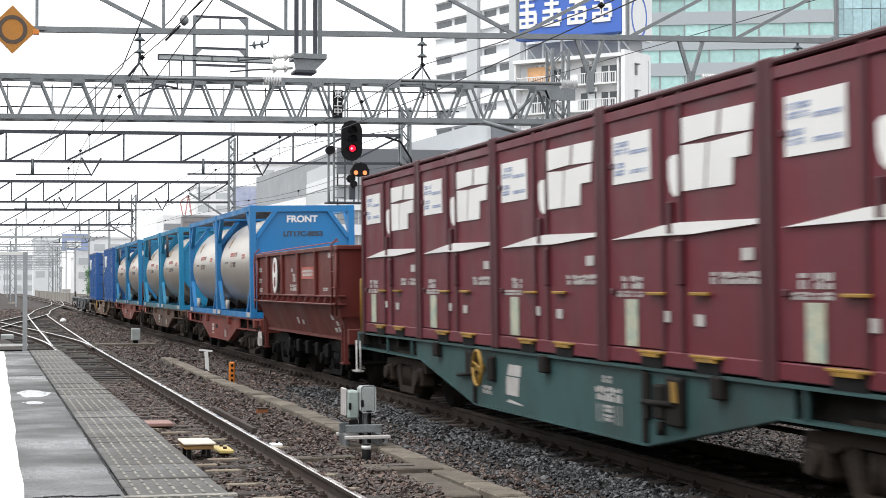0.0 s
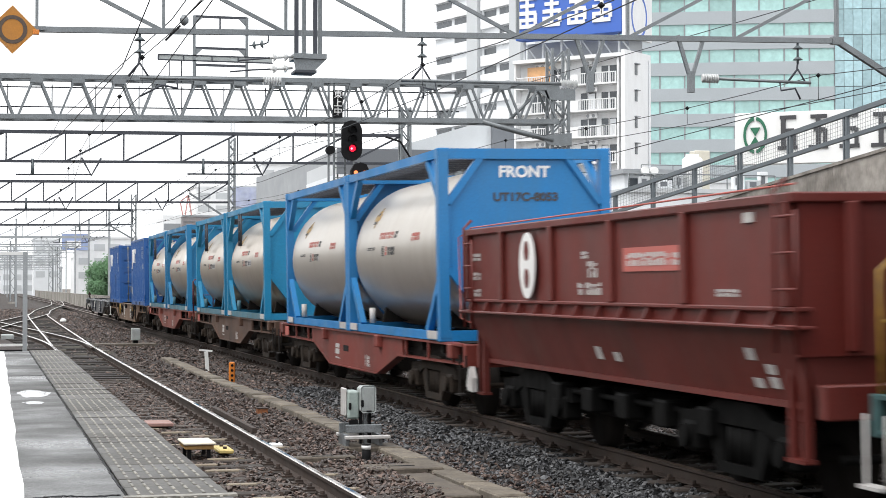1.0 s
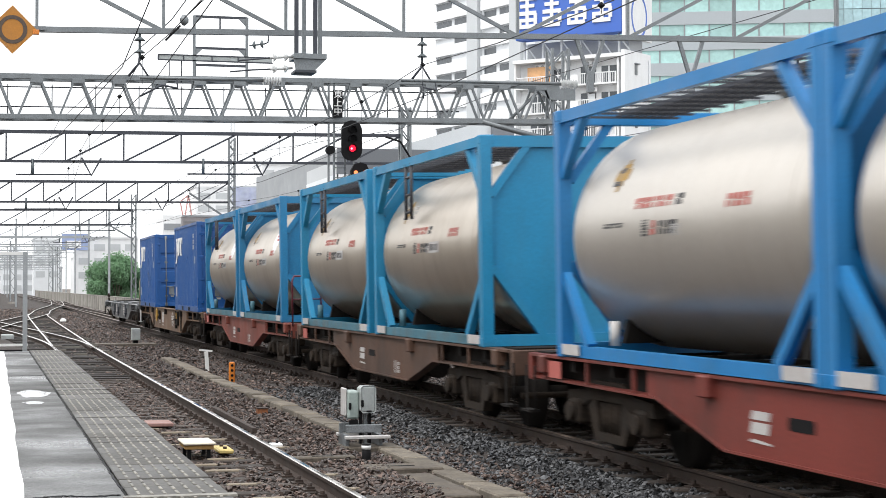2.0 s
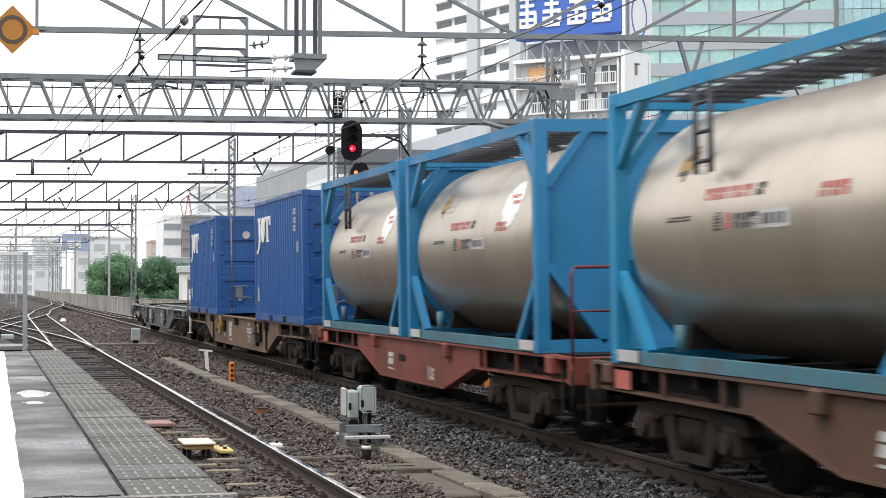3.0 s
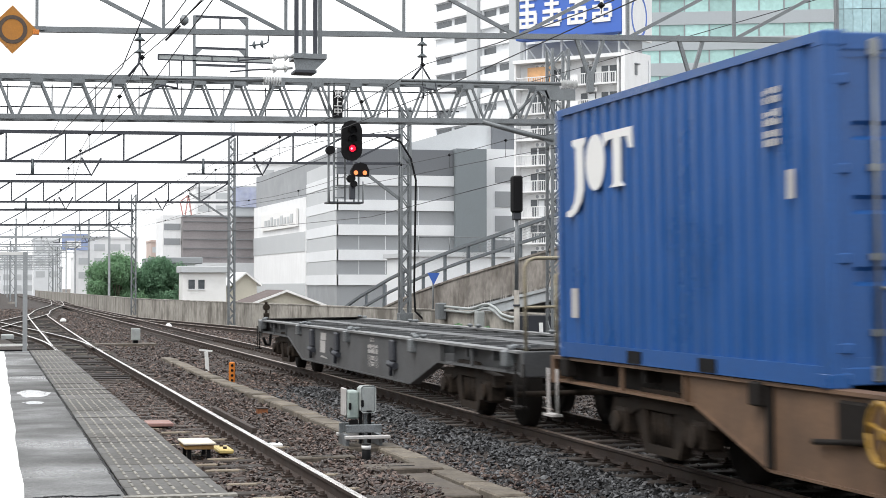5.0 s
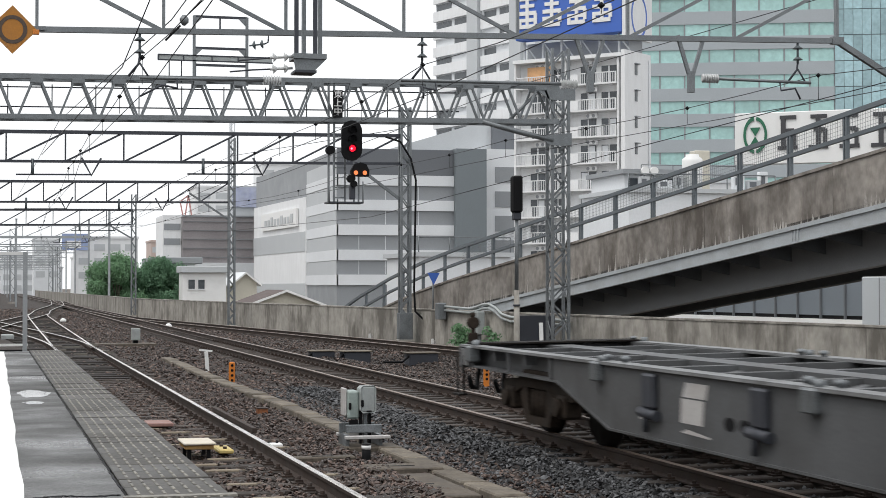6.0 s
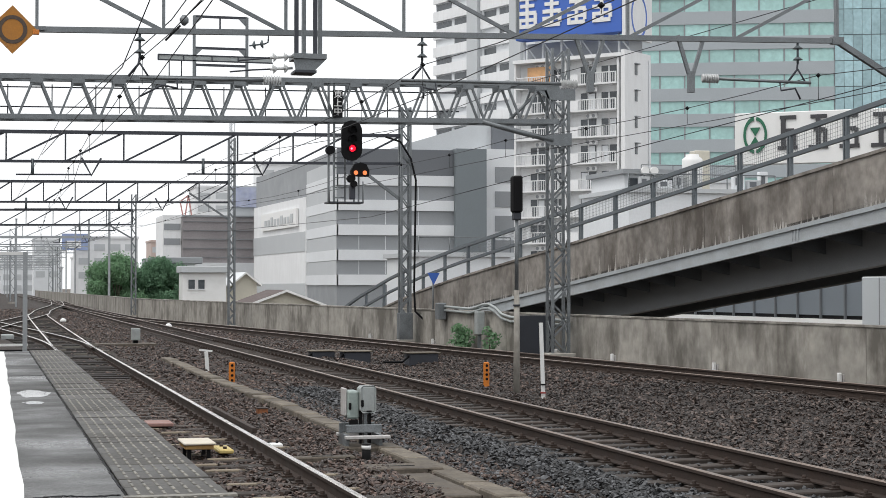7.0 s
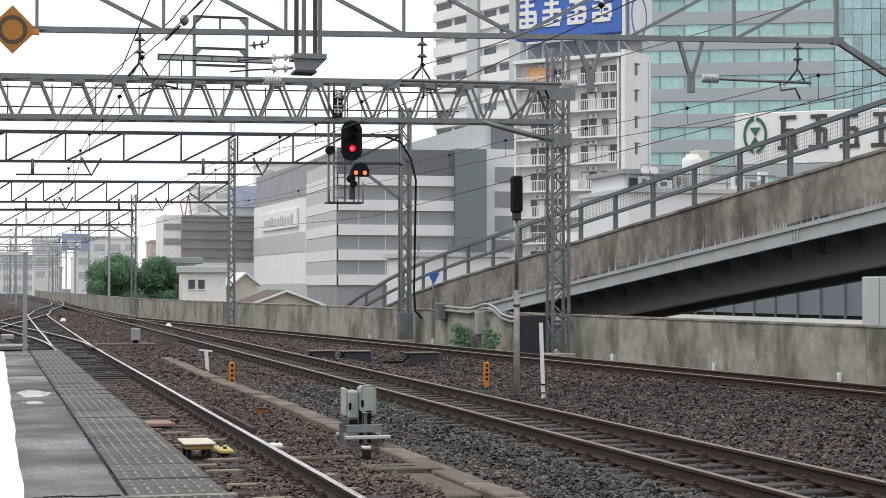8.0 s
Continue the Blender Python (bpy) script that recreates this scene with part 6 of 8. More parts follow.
# rectangular frame on top of the signal gantry, and the deep gantry itself
Y1 = 43.0
box_truss("gantry_beam", Y1, -4.2, 14.35, 5.72, 5.99, 0.97, 1.0, 0.55, "deep laced gantry girder carrying a signal")
mA = mast("mast", 14.42, Y1, -0.05, 7.9, 0.44, "tall grey lattice mast in front of the concrete wall", 0.42)
part("bracket_plate", prism(bmn(), [(13.55, 6.93), (14.8, 6.93), (14.8, 6.55), (14.1, 6.55)], "y", Y1 - 0.31, Y1 - 0.28), GS, mA)
part("bracket_plate", prism(bmn(), [(13.75, 5.62), (14.7, 5.70), (14.7, 5.35), (14.1, 5.38)], "y", Y1 - 0.31, Y1 - 0.28), GS, mA)
part("knee_brace", pipe(bmn(), [(12.3, Y1 - 0.27, 5.95), (13.2, Y1 - 0.27, 5.72), (14.2, Y1 - 0.27, 5.50)], 0.07, 8), GS, mA)
part("knee_brace", pipe(bmn(), [(13.1, Y1 + 0.27, 5.98), (13.9, Y1 + 0.27, 6.75)], 0.045, 6), GS, mA)
t = thing("wire_frame", "thin rectangular steel frame standing on the gantry", "steel frame")
for x in (4.96, 6.27):
    part("post", beam(bmn(), (x, Y1, 6.72), (x, Y1, 8.42), 0.07, 0.07), GS, t)
for z in (8.40, 7.62, 7.2):
    part("bar", beam(bmn(), (4.96, Y1, z), (6.27, Y1, z), 0.05, 0.06), GD, t)
part("side_bar", box(bmn(), 4.1, 6.9, Y1 - 0.02, Y1 + 0.02, 7.31, 7.42), M["box_grey"], t, "pale grey boxed bar")
for z in (7.30, 7.43):
    part("bar_edge", box(bmn(), 4.08, 6.92, Y1 - 0.035, Y1 + 0.035, z - 0.014, z + 0.014), GD, t)
for x in (4.08, 4.7, 5.4, 6.05):
    part("bar_stay", box(bmn(), x - 0.015, x + 0.015, Y1 - 0.034, Y1 + 0.034, 7.30, 7.43), GD, t)
for z in (8.38, 7.60):
    for x, d in ((5.0, 1), (6.23, -1)):
        part("gusset", prism(bmn(), [(x, z), (x + d * 0.17, z), (x, z - 0.17)], "y", Y1 - 0.03, Y1 + 0.03), GS, t)
part("top_stay", beam(bmn(), (5.6, Y1, 8.1), (5.6, Y1, 8.4), 0.04, 0.04), GD, t)
part("post_insulator", discs(bmn(), (6.33, Y1, 7.72), (6.72, Y1, 7.78), 0.12, 2), M["porcelain_dark"], t)
part("insulator_hook", pipe(bmn(), [(6.72, Y1, 7.78), (6.80, Y1, 7.82), (6.82, Y1, 8.05)], 0.02, 6), GD, t)
for x in (4.35, 4.65, 5.0):
    part("drop", rod(bmn(), (x, Y1, 7.34), (x, Y1, 6.75), 0.015, 6), GD, t)

# colour-light signal hung from the gantry
t = thing("railway_signal", "black railway signal showing red above a lit two-lamp unit", "signal")
ys = Y1 - 0.42
for x in (8.30, 8.44):
    part("cage_post", beam(bmn(), (x, ys + 0.2, 3.83), (x, ys + 0.2, 6.85), 0.05, 0.05), GS, t)
for x in (8.98, 9.10):
    part("cage_post", beam(bmn(), (x, ys + 0.35, 3.83), (x, ys + 0.35, 5.0), 0.04, 0.04), GS, t)
for k in range(11):
    part("ladder_rung", rod(bmn(), (8.44, ys + 0.2, 3.95 + k * 0.25), (8.72, ys + 0.2, 3.95 + k * 0.25), 0.012, 6), GS, t)
part("ladder_stile", rod(bmn(), (8.72, ys + 0.2, 3.85), (8.72, ys + 0.2, 6.6), 0.018, 6), GS, t)
part("platform", box(bmn(), 8.26, 9.16, ys, ys + 0.55, 3.80, 3.84), GD, t)
for x in (8.28, 9.14):
    part("rail_post", rod(bmn(), (x, ys, 3.82), (x, ys, 4.35), 0.016, 6), GS, t)


def capsule(bm, x, z0, z1, r, y0, y1):
    q = [(x + r * math.cos(a), z1 - r + r * math.sin(a)) for a in [math.pi * k / 12 for k in range(13)]]
    q += [(x + r * math.cos(a), z0 + r + r * math.sin(a)) for a in [math.pi + math.pi * k / 12 for k in range(13)]]
    return prism(bm, q, "y", y0, y1)


head = part("signal_head", capsule(bmn(), 8.835, 4.86, 5.87, 0.262, ys - 0.10, ys - 0.02), M["black"], t, "black oval backboard")
for z in (5.62, 5.40, 5.17):
    bm = bmn()
    n = 14
    for k in range(n):
        a0, a1 = math.pi * (k / n) * 1.3 - 0.47, math.pi * ((k + 1) / n) * 1.3 - 0.47
        beam(bm, (8.845 + 0.10 * math.cos((a0 + a1) / 2), ys - 0.10, z + 0.10 * math.sin((a0 + a1) / 2)), (8.845 + 0.10 * math.cos((a0 + a1) / 2), ys - 0.30, z + 0.10 * math.sin((a0 + a1) / 2)), 0.03, 0.008)
    part("hood", bm, M["black"], head)
part("red_lens", lathe(bmn(), [(0.085, -0.02), (0.08, -0.045), (0.04, -0.055)], "y", 20, (8.845, ys - 0.08, 5.17)), glow("red_lamp", (1.0, 0.008, 0.03), 1.6), head, "lit red lens")
part("lens_core", lathe(bmn(), [(0.028, -0.055), (0.02, -0.062)], "y", 12, (8.82, ys - 0.08, 5.16)), glow("red_lamp_core", (1.0, 0.35, 0.5), 1.6), head)
for z in (5.62, 5.40):
    part("dark_lens", lathe(bmn(), [(0.075, -0.02), (0.07, -0.035)], "y", 16, (8.845, ys - 0.08, z)), M["black"], head)
sub = part("lower_unit", prism(bmn(), [(8.83, 4.47), (9.27, 4.47), (9.28, 4.62), (9.20, 4.78), (9.05, 4.82), (8.90, 4.78), (8.82, 4.62)], "y", ys - 0.12, ys + 0.05), M["black"], t, "small black unit with two lit lamps")
for x in (8.93, 9.16):
    part("lamp", lathe(bmn(), [(0.055, -0.02), (0.05, -0.05)], "y", 14, (x, ys - 0.11, 4.56)), glow("amber_lamp", (1.0, 0.24, 0.075), 1.15), sub, "lit warm lens")
for x, z, r in ((8.83, 4.42, 0.10), (8.90, 4.28, 0.08), (8.30, 5.12, 0.11)):
    part("side_lamp", rod(bmn(), (x, ys - 0.1, z), (x, ys + 0.1, z), r, 14), M["black"], t)
part("relay_case", box(bmn(), 8.82, 8.95, ys, ys + 0.2, 3.9, 4.25, 0.02), M["galv_dark"], t)
part("name_board", box(bmn(), 8.36, 8.60, ys - 0.10, ys - 0.06, 5.93, 6.62, 0.008), M["black"], t, "black board with white characters")
for k, ch in enumerate("東上中"):
    letters("board_lettering", ch, 0.22, M["white_paint"], t, pose(8.48, ys - 0.105, 6.50 - k * 0.215, 90, 0, 0), "white character")

# further gantries down the line
g2 = angle_truss("gantry_beam", 55.5, -3.0, 13.2, 5.57, 5.75, 0.92, 1.73, -9, "grey angle-iron gantry beam over the tracks", 0.085, GD)
mB = mast("mast", 13.32, 55.5, -0.1, 7.6, 0.30, "grey lattice mast with cables beside the wall", 0.36)
part("knee_brace", beam(bmn(), (12.0, 55.5, 5.42), (13.2, 55.5, 4.55), 0.09, 0.09), GS, g2)
part("cable_run", pipe(bmn(), [(12.6, 55.2, 6.6), (13.1, 55.2, 6.45), (13.45, 55.2, 5.9), (13.62, 55.2, 5.2), (13.6, 55.2, 4.0), (13.56, 55.2, 1.6), (13.6, 55.2, 0.9), (13.9, 55.2, 0.62), (14.3, 55.0, 0.55)], 0.035, 8), M["black"], mB, "black cable bundle")
part("mast_base", box(bmn(), 13.1, 13.54, 55.28, 55.72, -0.1, 0.85, 0.01), GS, mB)
g3 = angle_truss("gantry_beam", 78.0, -3.0, 10.6, 5.37, 5.50, 0.90, 1.41, -9, "grey gantry beam further down the line", 0.09, GD)
part("knee_brace", beam(bmn(), (8.8, 78, 5.9), (10.6, 78, 4.7), 0.08, 0.08), GS, g3)
mast("mast", 10.7, 78.0, -0.1, 8.4, 0.26, "slim grey lattice mast beside the wall", 0.3)
g4 = angle_truss("gantry_beam", 107.6, -4.0, 8.7, 5.38, 5.5, 0.9, 1.5, -9, "grey gantry beam far down the line", 0.10, GD)
part("knee_brace", beam(bmn(), (7.2, 107.6, 5.5), (8.75, 107.6, 4.6), 0.09, 0.09), GS, g4)
mast("mast", 8.76, 107.6, -0.1, 7.35, 0.26, "slim grey lattice mast by the wall", 0.4)
# Far beams and poles wear the paler steel, haze put into their colour.
for k, y in enumerate((137, 168, 200, 234, 270, 310, 355, 405)):
    xr = 9.2 + 0.00006 * (y - 100) ** 2
    g = angle_truss("gantry_beam", y, -6.0, xr, 5.4, 5.5, 0.95, 2.2, -9, "distant grey gantry beam over the tracks", 0.11, M["galv_pale_and_hazed"])
    for x in ((xr, 2.6 + 0.006 * (y - 137)) if k % 2 else (xr,)):
        tt = thing("pole", "distant grey steel pole of the overhead line", "pole", "distant poles")
        part("shaft", beam(bmn(), (x, y, -0.4), (x, y, 7.6 + 0.4 * (k % 3)), 0.17, 0.17), M["galv_pale_and_hazed"], tt)
        part("cap", box(bmn(), x - 0.10, x + 0.10, y - 0.10, y + 0.10, 7.6 + 0.4 * (k % 3), 7.7 + 0.4 * (k % 3)), GS, tt)
for y, x0, x1, z in ((55.5, 6.2, 8.6, 5.3), (78, 5.2, 7.6, 5.1), (107.6, 5.0, 7.6, 5.1), (137, 5, 7.6, 5.1), (55.5, 0.9, 3.2, 5.2), (78, 1.2, 3.4, 5.1)):
    t = thing("pull_off", "pull-off arm and drop bracket under a gantry", "bracket", "drop brackets under the gantry")
    part("arm", rod(bmn(), (x0, y, z), (x1, y, z + 0.03), 0.03, 6), GD, t)
    part("drop", pipe(bmn(), [(x1 - 0.3, y, z + 0.55), (x1, y, z), (x1 + 0.3, y, z + 0.55)], 0.04, 6), GD, t)
    part("drop", rod(bmn(), (x0 + 0.5, y, z + 0.5), (x0 + 0.5, y, z), 0.05, 8), M["porcelain_dark"], t)


# contact and carrier wires with droppers
def catenary(xf, z_c, z_m, label):
    t = thing("overhead_line", label, "overhead wire", "overhead wires")
    sup = [2, 28.3, 43.0, 55.5, 78, 107.6, 137, 168, 200, 234, 270, 310]
    part("contact_wire", pipe(bmn(), [(xf(y) + (0.15 if k % 2 else -0.15), y, z_c) for k, y in enumerate(sup)], 0.008, 5), M["wire"], t)
    pts = []
    for a, b in zip(sup, sup[1:]):
        for k in range(6):
            u = k / 6
            pts.append((xf(a + (b - a) * u), a + (b - a) * u, z_m - 4 * 0.0006 * (b - a) ** 2 * u * (1 - u)))
    part("carrier_wire", pipe(bmn(), pts, 0.008, 5), M["wire"], t)
    for p in pts[2::2]:
        if p[1] < 170:
            part("dropper", rod(bmn(), p, (p[0], p[1], z_c), 0.006, 4), M["wire"], t)
            part("clip", lathe(bmn(), [(0.01, -0.04), (0.05, 0), (0.01, 0.04)], "z", 8, p), M["black"], t)


catenary(near_x, 4.98, 5.42, "copper contact wire and carrier over the platform line")
catenary(main_x, 4.98, 5.45, "contact wire and carrier over the goods line")
catenary(far_x, 5.05, 5.5, "contact wire and carrier over the outer line")
for pts, r in (([(3.6, 12, 6.9), (2.9, 28.3, 6.05), (2.2, 55.5, 6.9), (1.8, 107, 7.0)], 0.01),
               ([(18.5, 20, 7.9), (12.9, 43.0, 6.8), (8.6, 55.5, 5.1), (6.5, 107, 5.6)], 0.009),
               ([(17.0, 20, 5.9), (12.2, 55.5, 4.0), (10.4, 78, 4.2)], 0.010),
               ([(13.2, 55.5, 6.9), (10.7, 78, 7.6), (8.8, 107, 7.0), (9, 168, 7.2)], 0.012),
               ([(2.55, 26.0, 6.5), (2.2, 29.5, 5.4), (1.3, 43.0, 4.9)], 0.010)):
    wire_thing("feeder_wire", pts, r, "thin dark feeder wire across the sky")
t = thing("line_sectioner", "grey bulb insulator with black rods on a wire", "insulator")
part("bulb", lathe(bmn(), [(0.02, -0.09), (0.07, -0.04), (0.075, 0.02), (0.03, 0.08)], "z", 14, (3.08, 28.1, 6.02)), GS, t)
part("rod", pipe(bmn(), [(3.02, 28.1, 5.93), (2.78, 28.1, 5.68)], 0.02, 6), M["black"], t)
part("rod", pipe(bmn(), [(3.12, 28.1, 6.09), (3.35, 28.1, 6.32), (3.9, 28.3, 6.86)], 0.01, 6), M["black"], t)

# orange diamond board at the end of the near gantry
t = thing("diamond_board", "orange diamond board with a dark ring on the gantry", "sign")
bm = prism(bmn(), [(0.39, 5.37), (0.77, 5.75), (0.39, 6.13), (0.01, 5.75)], "y", 27.98, 28.01)
part("board", bm, mat("sign_orange", (0.42, 0.17, 0.02), 0.5, var=0.12, scale=4, bump=0.04), t)
bm = bmn()
for k in range(28):
    a0, a1 = 2 * math.pi * k / 28, 2 * math.pi * (k + 1) / 28
    prism(bm, [(0.39 + r * math.cos(a), 5.75 + r * math.sin(a)) for r, a in ((0.225, a0), (0.225, a1), (0.165, a1), (0.165, a0))], "y", 27.974, 27.979)
part("ring", bm, mat("sign_brown", (0.075, 0.05, 0.035), 0.5, bump=0.03), t)
part("bracket", beam(bmn(), (0.39, 28.05, 5.78), (0.9, 28.2, 5.82), 0.06, 0.06), GS, t)
part("tip", box(bmn(), 0.70, 0.80, 27.97, 28.02, 5.68, 5.76, 0.01), M["orange"], t)

# masts far along the line
for x, y, z in ((10.44, 260, 7.52), (9.3, 262, 7.89), (2.9, 200, 8.17)):
    mast("mast", x, y, -4.5 if x > 9.5 else -0.2, z, 0.55, "grey lattice mast far along the line", 0.7)

# ---- boundary wall, in cast lengths ----
wall = thing("wall_boundary", "stained grey concrete boundary wall along the line", "wall", kind="structure")
ya = 12.0
k = 0
while ya < 330:
    ln = 6.0 if ya < 110 else 20.0
    yb = ya + ln - 0.012
    bm = prism(bmn(), [(wall_x(ya), ya), (wall_x(ya, 0.22), ya), (wall_x(yb, 0.22), yb), (wall_x(yb), yb)], "z", -0.42, 0.94)
    part("wall_panel", bm, M["concrete"], wall)
    part("coping", prism(bmn(), [(wall_x(ya, -0.02), ya), (wall_x(ya, 0.24), ya), (wall_x(yb, 0.24), yb), (wall_x(yb, -0.02), yb)], "z", 0.943, 0.985), M["concrete"], wall)
    ya += ln

# ---- trackside things ----
# concrete cable trough with lids
tr = thing("cable_trough", "weathered concrete cable trough with separate lids", "cable trough", kind="structure")
bm = box(bmn(), 0.07, 0.35, 0.003, 0.597, -0.34, -0.135, 0.015)
lid_me = mesh_of("lid", bm, M["trough"])
rng = random.Random(9)
for k in range(60):
    y = 10 + k * 0.6
    x = 4.36 + 0.03 * math.sin(y * 0.3)
    if 19.6 < y < 20.4:
        continue
    piece("lid", lid_me, tr, pose(x + rng.uniform(-0.01, 0.01), y, rng.uniform(-0.012, 0.012), 0, rng.uniform(-1.0, 1.0), rng.uniform(-0.8, 0.8)))

# twin relay boxes on a stand
t = thing("relay_box", "pale grey twin relay boxes on a steel stand", "relay box")
by = 20.0
B = M["box_grey"]
bx = part("case", box(bmn(), 4.242, 4.414, by - 0.14, by + 0.12, 0.25, 0.555, 0.03), B, t)
part("door", box(bmn(), 4.237, 4.418, by - 0.165, by - 0.142, 0.245, 0.565, 0.025), B, bx)
part("latch", box(bmn(), 4.237, 4.267, by - 0.19, by - 0.16, 0.32, 0.40, 0.008), M["black"], bx)
part("label_plate", box(bmn(), 4.302, 4.362, by - 0.170, by - 0.162, 0.26, 0.275), M["black"], bx)
bx = part("case", box(bmn(), 4.104, 4.242, by - 0.05, by + 0.22, 0.17, 0.50, 0.02), mat("box_green_grey", (0.32, 0.38, 0.36), 0.5, var=0.12, scale=4, bump=0.05), t)
part("side_plate", box(bmn(), 4.074, 4.102, by - 0.02, by + 0.24, 0.20, 0.53, 0.012), M["decal"], bx)
part("latch", box(bmn(), 4.113, 4.143, by - 0.075, by - 0.045, 0.28, 0.36, 0.008), M["black"], bx)
part("window", box(bmn(), 4.121, 4.224, by - 0.06, by - 0.045, 0.08, 0.16), M["black"], bx)
for x in (4.267, 4.319, 4.371):
    part("stand_post", beam(bmn(), (x, by, -0.12), (x, by, 0.26), 0.035, 0.06), M["black"] if x != 4.319 else GS, t)
part("stand_frame", box(bmn(), 4.052, 4.482, by - 0.2, by - 0.16, 0.02, 0.115, 0.008), GS, t)
part("stand_frame", box(bmn(), 4.052, 4.482, by + 0.2, by + 0.24, -0.005, 0.11, 0.008), GS, t)
for x in (4.070, 4.465):
    part("stand_leg", box(bmn(), x - 0.02, x + 0.02, by - 0.2, by + 0.24, -0.3, -0.005), GS, t)
part("base_slab", box(bmn(), 4.001, 4.551, by - 0.30, by + 0.30, -0.4, -0.13, 0.02), M["slab"], t)

for dx, dy in ((-0.03, -0.26), (0.02, 0.24)):
    part("foot_rail", box(bmn(), 4.03, 4.56, by + dy - 0.05, by + dy + 0.05, -0.045, -0.008, 0.006), M["decal"], t, "pale steel foot rail")

t = thing("marker_stub", "short dark stub post with a white reflective band", "marker post")
part("stub", rod(bmn(), (4.0, 18.45, -0.3), (4.0, 18.45, 0.02), 0.05, 12), M["black"], t)
part("band", rod(bmn(), (4.0, 18.45, -0.04), (4.0, 18.45, 0.0), 0.053, 12), M["white_paint"], t)


def pit_cover(x, y, w, d, label, z=-0.12):
    t = thing("pit_cover", label, "cover", "flat covers in the ballast")
    part("slab", box(bmn(), x - w / 2, x + w / 2, y - d / 2, y + d / 2, z - 0.12, z, 0.012), M["slab"], t)
    part("slot", box(bmn(), x - w / 6, x + w / 6, y - 0.02, y + 0.02, z, z + 0.004), M["black"], t)


pit_cover(4.15, 17.4, 0.75, 0.5, "pale concrete pit cover in the ballast")
pit_cover(3.55, 18.6, 0.7, 0.22, "pale wooden board lying in the ballast")
pit_cover(4.4, 57, 1.9, 1.2, "pale concrete cover slab far along the line")
pit_cover(4.02, 16.0, 0.62, 1.9, "brown concrete slab set in the ballast", -0.15)


def orange_marker(x, y, h, n):
    t = thing("delineator", "orange perforated plastic delineator post by the track", "marker post", "orange marker posts")
    part("post", box(bmn(), x - 0.06, x + 0.06, y - 0.03, y + 0.03, -0.35, h - 0.02, 0.02), M["orange"], t)
    # Black discs stand in for the shaded holes.
    for k in range(n):
        z = h - 0.09 - k * (h + 0.14) / n
        part("eyelet", rod(bmn(), (x, y - 0.034, z), (x, y - 0.031, z), 0.028, 10), M["black"], t)


orange_marker(4.72, 34.3, 0.25, 4)
orange_marker(9.75, 33.6, 0.22, 4)
t = thing("white_stake", "white leaning stake with a short cross arm", "marker post")
part("stake", beam(bmn(), (4.90, 39.6, -0.3), (4.86, 39.6, 0.24), 0.08, 0.06), M["white_paint"], t)
part("cross_arm", beam(bmn(), (4.70, 39.6, 0.28), (5.0, 39.6, 0.25), 0.05, 0.04), M["white_paint"], t)
t = thing("lineside_box", "small grey lineside box on legs", "relay box")
part("case", box(bmn(), 4.58, 4.86, 56.9, 57.2, -0.02, 0.36, 0.02), B, t)
part("leg", box(bmn(), 4.64, 4.80, 57.0, 57.1, -0.35, -0.02), M["black"], t)
for x, y in ((7.9, 78.0), (3.9, 92.0)):
    t = thing("track_lamp", "small white dome on the ballast", "marker", "white domes by the track")
    part("dome", lathe(bmn(), [(0.16, -0.12), (0.16, -0.04), (0.10, 0.05), (0.02, 0.08)], "z", 14, (x, y, 0)), M["white_paint"], t)
    part("base", box(bmn(), x - 0.15, x + 0.15, y - 0.1, y + 0.1, -0.3, -0.11), M["trough"], t)

# concrete post with the back of a repeater signal, and a white stake beside it
t = thing("repeater_signal", "black repeater signal seen from behind on a concrete post", "signal")
part("concrete_post", rod(bmn(), (9.04, 29.24, -0.4), (9.04, 29.24, 1.655), 0.062, 12, 0.05), M["concrete"], t)
part("band", rod(bmn(), (9.04, 29.24, 1.373), (9.04, 29.24, 1.405), 0.066, 12), M["galv_dark"], t)
part("tube", rod(bmn(), (9.04, 29.24, 1.61), (9.04, 29.24, 3.106), 0.036, 10), GS, t)
part("signal_case", box(bmn(), 8.955, 9.125, 29.12, 29.36, 3.02, 3.669, 0.03), M["black"], t)
part("clamp", box(bmn(), 8.975, 9.105, 29.17, 29.31, 2.89, 3.02, 0.01), M["galv_dark"], t)
t = thing("white_stake", "tall thin white marker stake with dark bands", "marker post")
part("stake", beam(bmn(), (9.255, 28.37, -0.4), (9.205, 28.37, 1.10), 0.058, 0.05), M["white_paint"], t)
for z in (0.02, 0.16):
    part("band", box(bmn(), 9.205, 9.285, 28.33, 28.41, z - 0.13, z - 0.105), mat("band_red", (0.35, 0.06, 0.05), 0.6, bump=0.02) if z < 0.1 else M["black"], t)

# ground-level cable boxes between the tracks
for x, y, w in ((10.75, 43.0, 0.75), (9.35, 44.5, 0.7), (8.55, 45.0, 0.6)):
    t = thing("junction_box", "low dark junction box with cables on the ballast", "junction box", "boxes between the tracks")
    part("case", box(bmn(), x - w / 2, x + w / 2, y - 0.3, y + 0.3, -0.3, 0.02, 0.02), M["galv_dark"], t)
    part("lid", box(bmn(), x - w / 2 - 0.06, x + w / 2 + 0.06, y - 0.34, y + 0.34, 0.02, 0.05, 0.01), M["trough"], t)
    part("cable", pipe(bmn(), [(x - w / 2, y - 0.2, -0.05), (x - w / 2 - 0.25, y - 0.5, -0.18), (x - w / 2 - 0.8, y - 0.9, -0.16)], 0.03, 6), M["black"], t)
